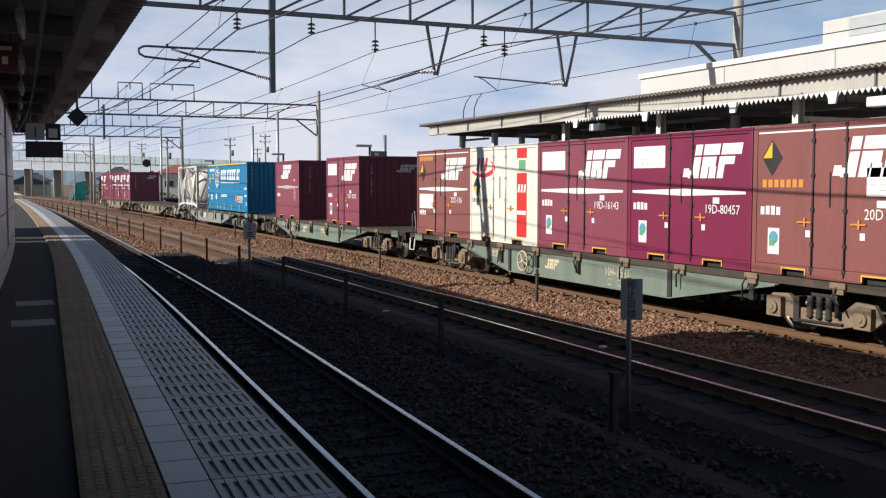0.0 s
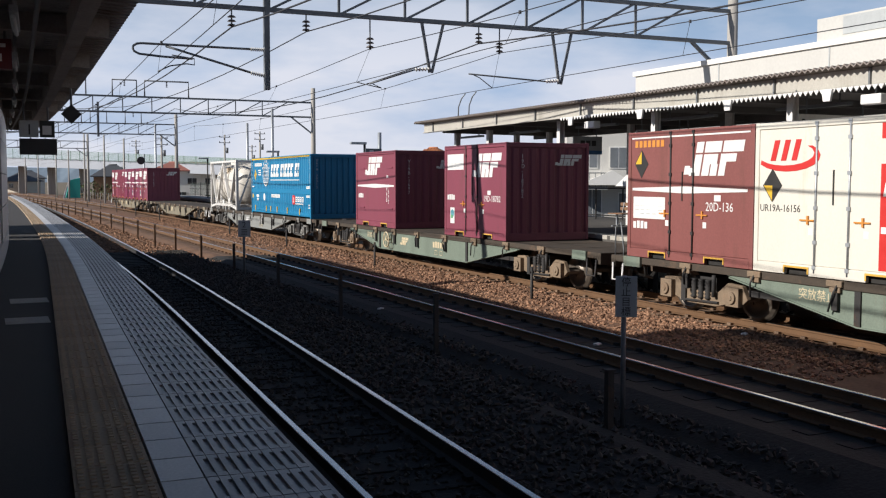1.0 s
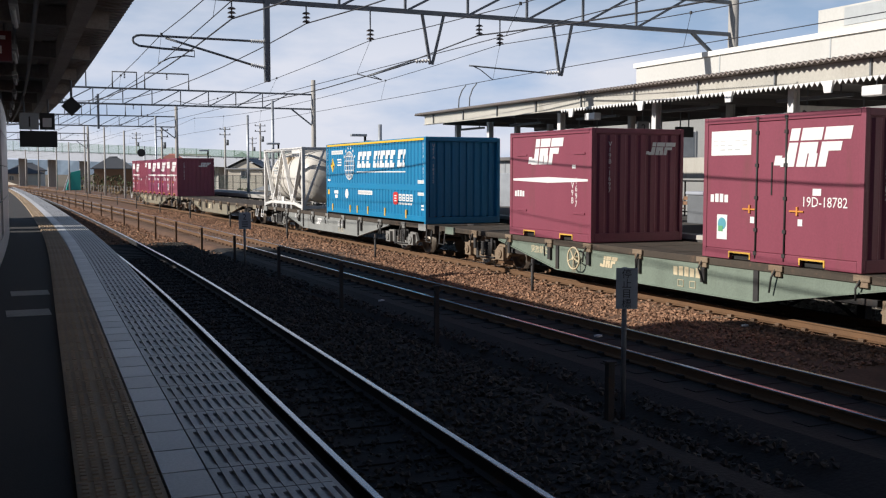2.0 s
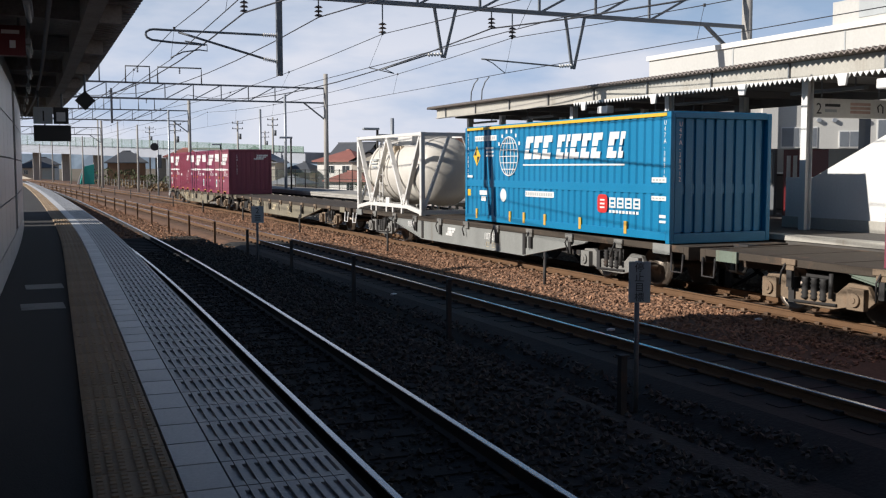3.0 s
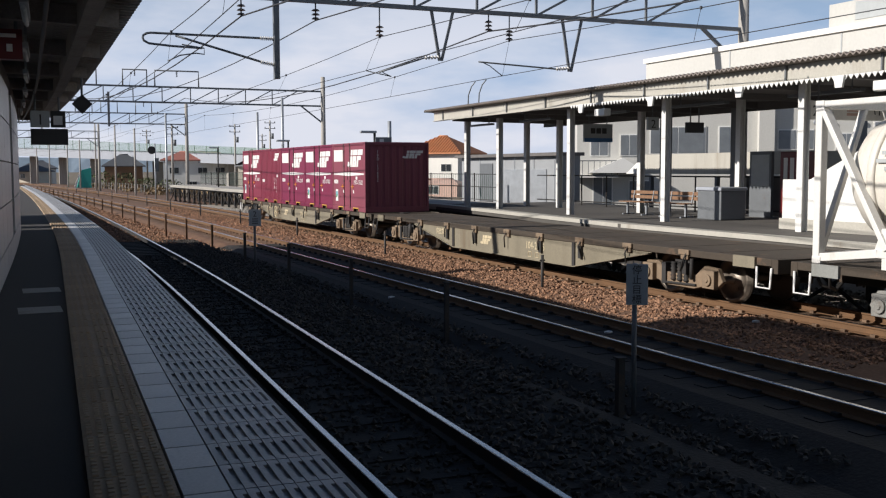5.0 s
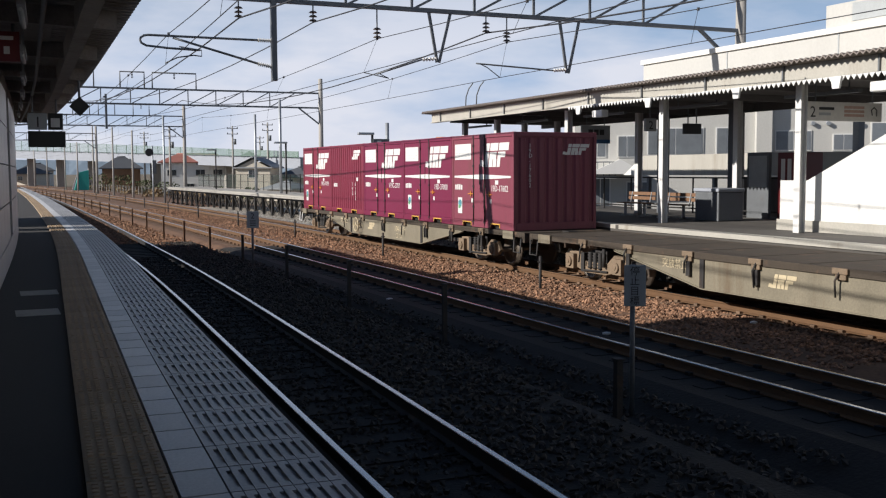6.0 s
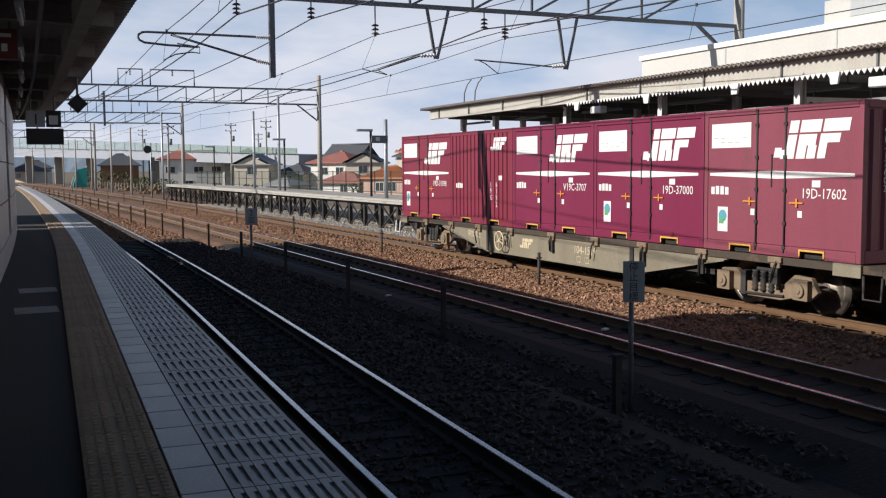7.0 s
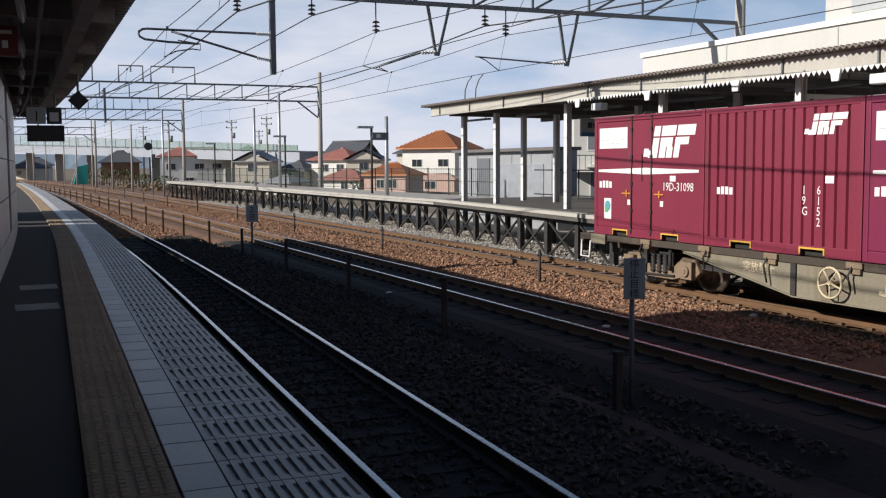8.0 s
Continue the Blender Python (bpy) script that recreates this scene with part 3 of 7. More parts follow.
def small_container(paint, kind, label, number="", vertical="", sticker=True, long_stripe=True, label_z=0.0, plate_y=0.62, hazard_print=False):
    """A twelve-foot goods container; its base centre at the origin, the seen long side towards -x."""
    c = thing("goods_container", label, "container", "containers on the train")
    b = B()
    if kind == "ridged":
        n = 15
        d = (CL - 0.2) / n
        pr = []
        for i in range(n):
            y0 = -HY + 0.1 + i * d
            pr += [(-HX + 0.008, y0), (-HX + 0.008, y0 + d * 0.72), (-HX + 0.05, y0 + d * 0.82), (-HX + 0.05, y0 + d * 0.92)]
        pr += [(-HX + 0.008, HY - 0.1), (HX - 0.03, HY - 0.1), (HX - 0.03, -HY + 0.1)]
        lo = [b.verts.new((x, y, 0.16)) for x, y in pr]
        hi = [b.verts.new((x, y, CH - 0.1)) for x, y in pr]
        for i in range(len(pr)):
            j = (i + 1) % len(pr)
            b.faces.new((lo[i], lo[j], hi[j], hi[i]))
        b.faces.new(lo)
        b.faces.new(hi[::-1])
    else:
        box(b, -HX + 0.03, HX - 0.03, -HY + 0.05, HY - 0.05, 0.1, CH - 0.06)
    part("body", b, paint, c)
    for q in (-1, 1):
        for i in range(8):
            b = B()
            x0 = -HX + 0.17 + i * (CW - 0.3) / 8
            y = q * (HY - 0.05)
            pr = [(x0, y), (x0 + 0.05, y + q * 0.035), (x0 + 0.17, y + q * 0.035), (x0 + 0.22, y)]
            lo = [b.verts.new((px, py, 0.2)) for px, py in pr]
            hi = [b.verts.new((px, py, CH - 0.15)) for px, py in pr]
            for k in range(3):
                b.faces.new((lo[k], lo[k + 1], hi[k + 1], hi[k]))
            b.faces.new(lo[::-1])
            b.faces.new(hi)
            part("end_rib", b, paint, c)
    for qx in (-1, 1):
        for qy in (-1, 1):
            b = B()
            x0, y0 = qx * HX, qy * HY
            box(b, min(x0, x0 - qx * 0.09), max(x0, x0 - qx * 0.09), min(y0, y0 - qy * 0.1), max(y0, y0 - qy * 0.1), 0, CH)
            part("corner_post", b, paint, c, bevel=0.012)
    b = B()
    for q in (-1, 1):
        box(b, q * HX - (0.08 if q > 0 else 0), q * HX + (0.08 if q < 0 else 0), -HY + 0.1, HY - 0.1, CH - 0.11, CH - 0.005)
        box(b, -HX + 0.09, HX - 0.09, q * HY - (0.08 if q > 0 else 0), q * HY + (0.08 if q < 0 else 0), CH - 0.12, CH - 0.005)
    part("top_rail", b, paint, c, bevel=0.01)
    b = B()
    for q in (-1, 1):
        X = q * HX
        xa, xb = min(X, X - q * 0.08), max(X, X - q * 0.08)
        for a0, a1 in ((-HY + 0.1, -1.12), (-0.58, 0.58), (1.12, HY - 0.1)):
            box(b, xa, xb, a0, a1, 0.0, 0.17)
        box(b, xa, xb, -1.12, -0.58, 0.12, 0.17)
        box(b, xa, xb, 0.58, 1.12, 0.12, 0.17)
        box(b, -HX + 0.09, HX - 0.09, min(q * HY, q * HY - q * 0.08), max(q * HY, q * HY - q * 0.08), 0.0, 0.2)
    part("bottom_rail", b, paint, c, bevel=0.01)
    b = B()
    box(b, -HX + 0.07, HX - 0.07, -HY + 0.07, HY - 0.07, CH - 0.06, CH - 0.02)
    for i in range(9):
        box(b, -HX + 0.12, HX - 0.12, -HY + 0.2 + i * 0.4, -HY + 0.32 + i * 0.4, CH - 0.02, CH - 0.004)
    part("roof", b, paint, c)
    for y in (-0.85, 0.85):
        b = B()
        for z0, z1 in ((0.115, 0.145),):
            box(b, -HX - 0.012, -HX, y - 0.28, y + 0.28, z0, z1)
        box(b, -HX - 0.012, -HX, y - 0.28, y - 0.25, 0.03, 0.115)
        box(b, -HX - 0.012, -HX, y + 0.25, y + 0.28, 0.03, 0.115)
        part("fork_pocket", b, "yellow_steel", c, "yellow fork pocket frame")
        # Black plate stands in for the shade inside the fork pocket.
        b = B()
        box(b, -HX + 0.09, -HX + 0.10, y - 0.27, y + 0.27, 0.0, 0.12)
        part("pocket_shadow_plate", b, "mark_black", c)
    X = -HX + 0.03
    if kind in ("doors", "white"):
        # three leaves on the side with round lock bars at their joints
        leaves = [(HY - 0.1, 0.5), (0.49, -0.19), (-0.2, -HY + 0.1)]
        for y1, y0 in leaves:
            b = B()
            box(b, X - 0.016, X, y0, y1, 0.18, CH - 0.12)
            part("door_leaf", b, paint, c, bevel=0.006)
        for y in (0.46, -0.22):
            b = B()
            tube(b, (X - 0.026, y, 0.06), (X - 0.026, y, CH - 0.03), 0.018, 8)
            for z in (0.15, 0.55, 1.1, 1.65, 2.2, CH - 0.06):
                box(b, X - 0.045, X - 0.012, y - 0.035, y + 0.035, z - 0.03, z + 0.03)
            part("lock_bar", b, "dark_steel" if kind == "doors" else "galv", c, "dark lock bar")
        b = B()
        box(b, X - 0.03, X - 0.014, 0.09, 0.115, 1.15, 1.7)
        part("door_handle", b, "mark_black", c)
        for y in (0.62, -0.5):
            b = B()
            box(b, X - 0.04, X - 0.016, y - 0.14, y + 0.17, 0.885, 0.91)
            box(b, X - 0.045, X - 0.016, y - 0.02, y + 0.015, 0.83, 0.97)
            part("lever", b, "orange_steel", c, "orange door lever")
            b = B()
            side_plate(b, y - 0.11, y - 0.01, 0.66, 0.77, X - 0.016)
            part("small_plate", b, "mark_white", c)
        XF = X - 0.017
    else:
        XF = (-HX + 0.008) if kind == "ridged" else X - 0.002
        if kind == "plain":
            for y1, y0 in ((HY - 0.1, -HY + 0.1),):
                b = B()
                box(b, X - 0.012, X, y0, y1, 0.18, CH - 0.12)
                part("side_sheet", b, paint, c, bevel=0.006)
            XF = X - 0.013
            for y, z in ((1.25, 1.95), (1.25, 0.62), (-1.35, 1.95), (-1.35, 0.62)):
                b = B()
                box(b, XF - 0.02, XF, y - 0.24, y + 0.24, z - 0.02, z + 0.02)
                part("vent_lip", b, paint, c)
    XF -= 0.001
    if kind == "white":
        return c, XF
    if kind in ("doors", "plain") and long_stripe:
        b = B()
        side_poly(b, [(HY - 0.16, 1.335), (0, 1.29), (-HY + 0.16, 1.335), (-HY + 0.16, 1.385), (0, 1.425), (-HY + 0.16 + 2 * (HY - 0.16), 1.385)], XF)
        part("white_stripe", b, "mark_white", c, "white waist stripe")
    if kind == "doors":
        slant_logo(c, 0.07, 1.62, 1.55, 0.62, XF)
        b = B()
        side_plate(b, plate_y, plate_y + 1.04, 1.83 + label_z, 2.26 + label_z, XF)
        pl = part("notice_plate", b, "mark_white", c, "white notice plate with small print")
        b = B()
        for i in range(4):
            for j in range(5):
                if (i * 5 + j) % 4:
                    side_plate(b, plate_y + 0.98 - j * 0.19 - 0.12, plate_y + 0.98 - j * 0.19, 1.92 + label_z + i * 0.08, 1.935 + label_z + i * 0.075, XF - 0.004)
        part("print_bars", b, "sign_grey", pl)
        bars(c, HY - 0.2, 0.58 if label_z < -0.9 else 1.0, 0.5, 0.15, 4, XF)
        if hazard_print:
            for k in range(7):
                b = B()
                side_plate(b, 1.62 - k * 0.14 - 0.10, 1.62 - k * 0.14, hazard_print, hazard_print + 0.13, XF)
                part("orange_bar", b, "orange_steel", c)
        if sticker:
            b = B()
            side_plate(b, 1.2, 1.47, 0.34, 0.78, XF)
            st = part("sticker", b, "mark_white", c, "white sticker with a green round mark")
            b = B()
            bmesh.ops.create_circle(b, cap_ends=True, radius=0.11, segments=16, matrix=Matrix.Translation((XF - 0.0055, 1.335, 0.62)) @ Matrix.Rotation(radians(-90), 4, "Y"))
            part("green_disc", b, "mark_teal", st)
            b = B()
            side_plate(b, 1.31, 1.43, 0.48, 0.58, XF - 0.006)
            part("green_patch", b, "mark_green", st)
        if number:
            lettering("number", number, 0.23, "mark_white", c, face(-0.58, 0.98, XF), squeeze=0.92)
            b = B()
            side_plate(b, -1.0, -0.82, 1.16, 1.27, XF)
            part("small_plate", b, "mark_white", c)
    if kind == "plain":
        slant_logo(c, 0.95, 1.72, 1.5, 0.6, XF)
        bars(c, HY - 0.25, 0.95, 0.5, 0.15, 4, XF)
        for k, ch in enumerate(vertical):
            lettering("number", ch, 0.2, "mark_white", c, face(-1.02 - 0.14 * (k < 3) * 0 - (0.16 if k >= 3 else 0.0), (1.18 - 0.17 * k) if k < 3 else 1.28 - 0.17 * (k - 3), XF), squeeze=0.9)
        b = B()
        side_plate(b, -1.2, -1.05, 1.62, 1.7, XF)
        part("small_plate", b, "mark_white", c)
    if kind == "ridged":
        slant_logo(c, -0.62, 1.95, 0.85, 0.33, XF)
        bars(c, HY - 0.35, 0.95, 0.45, 0.14, 4, XF)
        for k, ch in enumerate(vertical):
            lettering("number", ch, 0.2, "mark_white", c, face(-0.6 - (0.32 if k >= 3 else 0.0), 1.0 - 0.17 * (k if k < 3 else k - 3), XF), squeeze=0.9)
        b = B()
        side_plate(b, -1.28, -1.1, 1.18, 1.3, XF)
        part("small_plate", b, "mark_white", c)
    # marks on the front end
    YE = -HY + 0.013
    slant_logo(c, 0.2, 1.92, 0.75, 0.28, YE - 0.001, end=True)
    if number:
        for k, ch in enumerate(number):
            lettering("end_number", ch, 0.15, "mark_white", c, end_face(-0.78, 2.1 - k * 0.125, YE - 0.001), squeeze=0.9)
    return c, XF


def hazard(parent, y, z, r, x, flip=False):
    """A black and yellow lozenge plate on the side."""
    b = B()
    side_poly(b, [(y + r * 0.8, z), (y, z - r), (y - r * 0.8, z), (y, z + r)], x, 0.005)
    p = part("hazard_plate", b, "mark_black", parent, "black and yellow lozenge plate")
    b = B()
    side_poly(b, [(y + r * 0.72, z), (y, z - r * 0.9 if flip else z), (y, z if flip else z + r * 0.9)], x - 0.005, 0.002)
    part("yellow_field", b, "mark_yellow", p)


def white_container():
    c, X = small_container("cont_white", "white", "cream-white goods container with red marks and a tall red panel")
    # three red bars and a crescent below them
    for u in (0.36, 0.60, 0.84):
        b = B()
        side_poly(b, [(HY - u, 1.86), (HY - u - 0.12, 1.86), (HY - u - 0.22, 2.2), (HY - u - 0.10, 2.2)], X)
        part("red_stroke", b, "mark_red", c)
    b = B()
    pts = [(HY - 0.75 - 0.72 * math.cos(radians(a)), 1.93 + 0.25 * math.sin(radians(a))) for a in range(-150, 41, 19)]
    pts += [(HY - 0.70 - 0.64 * math.cos(radians(a)), 1.97 + 0.19 * math.sin(radians(a))) for a in range(40, -151, -19)]
    side_poly(b, pts, X)
    part("red_crescent", b, "mark_red", c, "red crescent mark")
    hazard(c, HY - 0.42, 1.45, 0.28, X, True)
    b = B()
    side_plate(b, -HY + 0.55, -HY + 1.05, 0.2, 1.78, X)
    side_plate(b, -HY + 0.55, -HY + 1.05, 2.15, 2.38, X)
    rp = part("red_panel", b, "mark_red", c, "tall red panel")
    b = B()
    for i in range(3):
        side_poly(b, [(-HY + 1.0 - i * 0.15, 1.3), (-HY + 0.91 - i * 0.15, 1.3), (-HY + 0.87 - i * 0.15, 1.5), (-HY + 0.96 - i * 0.15, 1.5)], X - 0.004)
    side_plate(b, -HY + 0.58, -HY + 1.02, 0.75, 0.85, X - 0.004)
    part("panel_print", b, "mark_white", rp)
    b = B()
    side_plate(b, -HY + 0.62, -HY + 0.95, 1.85, 2.1, X)
    part("green_mark", b, "mark_green", c)
    lettering("number", "UR19A-16156", 0.17, "mark_black", c, face(HY - 0.13, 1.02, X), squeeze=0.95)
    return c


def long_container():
    """A thirty-one-foot ribbed container."""
    L, Wd, Hh = 9.41, 2.5, 2.6
    hx, hy = Wd / 2, L / 2
    c = thing("long_container", "bright blue ribbed container with a yellow top rail", "container", "containers on the train")
    b = B()

    def ribs(z0, z1, n, x_out):
        d = (L - 0.24) / n
        pr = []
        for i in range(n):
            y0 = -hy + 0.12 + i * d
            pr += [(x_out, y0), (x_out, y0 + d * 0.55), (x_out + 0.035, y0 + d * 0.67), (x_out + 0.035, y0 + d * 0.88)]
        pr += [(x_out, hy - 0.12), (hx - 0.04, hy - 0.12), (hx - 0.04, -hy + 0.12)]
        lo = [b.verts.new((x, y, z0)) for x, y in pr]
        hi = [b.verts.new((x, y, z1)) for x, y in pr]
        for i in range(len(pr)):
            j = (i + 1) % len(pr)
            b.faces.new((lo[i], lo[j], hi[j], hi[i]))
        b.faces.new(lo)
        b.faces.new(hi[::-1])

    ribs(0.22, 0.98, 34, -hx + 0.02)
    ribs(1.16, Hh - 0.1, 34, -hx + 0.02)
    box(b, -hx + 0.012, hx - 0.04, -hy + 0.1, hy - 0.1, 0.98, 1.16)
    for q in (-1, 1):
        for i in range(9):
            x0 = -hx + 0.14 + i * (Wd - 0.28) / 9
            y = q * (hy - 0.13)
            rib = B()
            box(rib, x0 + 0.03, x0 + 0.2, min(y, y + q * 0.05), max(y, y + q * 0.05), 0.2, Hh - 0.14)
            part("end_rib", rib, "cont_blue", c, bevel=0.015)
    part("body", b, "cont_blue", c)
    for qx in (-1, 1):
        for qy in (-1, 1):
            b = B()
            box(b, min(qx * hx, qx * (hx - 0.11)), max(qx * hx, qx * (hx - 0.11)), min(qy * hy, qy * (hy - 0.13)), max(qy * hy, qy * (hy - 0.13)), 0, Hh - 0.02)
            part("corner_post", b, "cont_blue", c, bevel=0.015)
    for q in (-1, 1):
        b = B()
        box(b, min(q * hx, q * (hx - 0.09)), max(q * hx, q * (hx - 0.09)), -hy + 0.13, hy - 0.13, 0.06, 0.22)
        part("bottom_rail", b, "cont_blue", c, bevel=0.01)
        for z0, z1 in ((0.0, 0.2), (Hh - 0.14, Hh - 0.02)):
            b = B()
            box(b, -hx + 0.11, hx - 0.11, min(q * hy, q * (hy - 0.1)), max(q * hy, q * (hy - 0.1)), z0, z1)
            part("end_rail", b, "cont_blue", c, bevel=0.01)
    b = B()
    for q in (-1, 1):
        box(b, min(q * (hx + 0.004), q * (hx - 0.08)), max(q * (hx + 0.004), q * (hx - 0.08)), -hy + 0.13, hy - 0.13, Hh - 0.10, Hh - 0.035)
    part("top_rail", b, "mark_yellow", c, "yellow top rail")
    b = B()
    box(b, -hx + 0.06, hx - 0.06, -hy + 0.1, hy - 0.1, Hh - 0.06, Hh)
    part("roof", b, "cont_blue", c)
    X = -hx + 0.018
    for y in (3.95, 1.25, 2.0, 0.2, -1.4, -3.2):
        b = B()
        box(b, -hx - 0.012, -hx + 0.02, y - 0.05, y + 0.05, 0.12, 0.38)
        part("strap_plate", b, "yellow_steel", c, "yellow strap plate")
    # leaning blocks in place of the brand line, underlined
    u = 3.42
    for w in (0.36, 0.38, 0.40, 0, 0.32, 0.15, 0.40, 0.36, 0.38, 0, 0.36, 0.17):
        if not w:
            u += 0.2
            continue
        b = B()
        y, z, h, k = hy - u, 1.70, 0.55, 0.13
        for v0, v1, a0, a1 in ((0, 0.26, 0, 1), (0.26, 0.42, 0, 0.55), (0.48, 0.72, 0, 0.6), (0.72, 1, 0, 1)):
            side_poly(b, [(y - a0 * w - k * v0, z + v0 * h), (y - a1 * w - k * v0, z + v0 * h), (y - a1 * w - k * v1, z + v1 * h), (y - a0 * w - k * v1, z + v1 * h)], X)
        part("brand_block", b, "mark_white", c, "white leaning block of the brand mark")
        u += w + 0.07
    b = B()
    side_plate(b, hy - u - 0.02, hy - 3.36, 1.54, 1.575, X)
    part("brand_underline", b, "mark_white", c)
    # globe in white lines
    b = B()
    cy, cz, r = hy - 2.6, 1.78, 0.5
    for k in (1.0, 0.62, 0.22):
        ring = [(X - 0.005, cy + r * k * math.cos(2 * math.pi * i / 24), cz + r * math.sin(2 * math.pi * i / 24)) for i in range(25)]
        pipe(b, ring, 0.014, 4)
    for v in (-0.66, -0.33, 0.0, 0.33, 0.66):
        hw = r * math.sqrt(1 - v * v)
        tube(b, (X - 0.005, cy - hw, cz + v * r), (X - 0.005, cy + hw, cz + v * r), 0.014, 4)
    part("globe_mark", b, "mark_white", c, "white outlined globe mark")
    b = B()
    for i in range(6):
        a = radians(150 - i * 24)
        yy, zz = cy - 0.64 * math.cos(a), cz + 0.64 * math.sin(a)
        side_plate(b, yy - 0.04, yy + 0.04, zz - 0.045, zz + 0.045, X)
    part("globe_dots", b, "mark_white", c)
    for y0, y1, z0, z1 in ((hy - 1.9, hy - 0.6, 2.2, 2.34), (hy - 0.45, hy - 0.12, 1.22, 1.28), (-hy + 0.1, -hy + 0.62, 1.20, 1.30), (-hy + 0.1, -hy + 0.62, 0.84, 0.93),
                           (hy - 1.35, hy - 0.9, 0.76, 0.88), (hy - 1.28, hy - 1.0, 0.60, 0.72), (hy - 4.9, hy - 3.5, 0.78, 0.92), (-hy + 0.1, -hy + 0.35, 0.5, 0.56), (-hy + 0.1, -hy + 0.35, 0.4, 0.45)):
        b = B()
        side_plate(b, y0, y1, z0, z1, X)
        note = part("notice_mark", b, "mark_white", c, "white notice strip")
        if y1 - y0 > 0.5:
            for i in range(int((y1 - y0) / 0.11)):
                b = B()
                side_plate(b, y1 - 0.03 - i * 0.11 - 0.07, y1 - 0.03 - i * 0.11, z0 + 0.03, z1 - 0.03, X - 0.004, 0.002)
                part("print_bar", b, "sign_grey", note)
    for i in range(3):
        b = B()
        side_plate(b, hy - 1.72, hy - 1.25 - 0.06 * (i % 2), 1.78 + 0.1 * i, 1.83 + 0.1 * i, X)
        part("notice_mark", b, "mark_white", c)
    b = B()
    bmesh.ops.create_circle(b, cap_ends=True, radius=0.17, segments=20, matrix=Matrix.Translation((X - 0.004, hy - 2.3, 0.78)) @ Matrix.Rotation(radians(-90), 4, "Y"))
    part("round_sticker", b, "mark_white", c)
    b = B()
    side_plate(b, hy - 0.33, hy - 0.15, 0.72, 0.90, X)
    part("yellow_sticker", b, "mark_yellow", c)
    for k, ch in enumerate("U47A-38312"):
        for yy in (hy - 0.13, -hy + 0.24):
            lettering("number", ch, 0.13, "mark_white", c, face(yy, 2.33 - 0.12 * k, X - 0.001), squeeze=0.9)
        lettering("end_number", ch, 0.13, "mark_white", c, end_face(-hx + 0.26, 2.3 - 0.12 * k, -hy + 0.079), squeeze=0.9)
    b = B()
    side_poly(b, [(hy - 0.72, 1.53), (hy - 0.94, 1.80), (hy - 0.72, 2.07), (hy - 0.50, 1.80)], X)
    lozenge = part("yellow_sign", b, "mark_yellow", c, "yellow lozenge sign with a black half")
    b = B()
    side_poly(b, [(hy - 0.74, 1.60), (hy - 0.90, 1.79), (hy - 0.74, 1.79)], X - 0.004, 0.002)
    side_poly(b, [(hy - 0.70, 1.82), (hy - 0.54, 1.82), (hy - 0.70, 2.0)], X - 0.004, 0.002)
    part("black_field", b, "mark_black", lozenge)
    # red field and white bars in place of the operator's name
    b = B()
    pts = []
    for i in range(24):
        a = 2 * math.pi * i / 24
        ca, sa = math.cos(a), math.sin(a)
        pts.append((-hy + 2.42 + 0.2 * math.copysign(abs(ca) ** 0.5, ca), 0.72 + 0.2 * math.copysign(abs(sa) ** 0.5, sa)))
    side_poly(b, pts, X)
    d = part("red_field", b, "mark_red", c, "red rounded mark with white bars")
    for z in (0.62, 0.70, 0.78):
        b = B()
        side_plate(b, -hy + 2.33, -hy + 2.51, z, z + 0.035, X - 0.004, 0.002)
        part("white_bar", b, "mark_white", d)
    for i in range(4):
        y0 = -hy + 2.15 - i * 0.30
        for a0, a1, z0, z1 in ((0.0, 0.05, 0.64, 0.86), (0.19, 0.24, 0.64, 0.86), (0.055, 0.185, 0.81, 0.86), (0.055, 0.185, 0.72, 0.76), (0.055, 0.185, 0.64, 0.68)):
            b = B()
            side_plate(b, y0 - a1, y0 - a0, z0, z1, X)
            part("name_bar", b, "mark_white", c)
    for i in range(9):
        b = B()
        side_plate(b, -hy + 2.06 - i * 0.125, -hy + 2.15 - i * 0.125, 0.53, 0.59, X)
        part("name_bar", b, "mark_white", c)
    return c


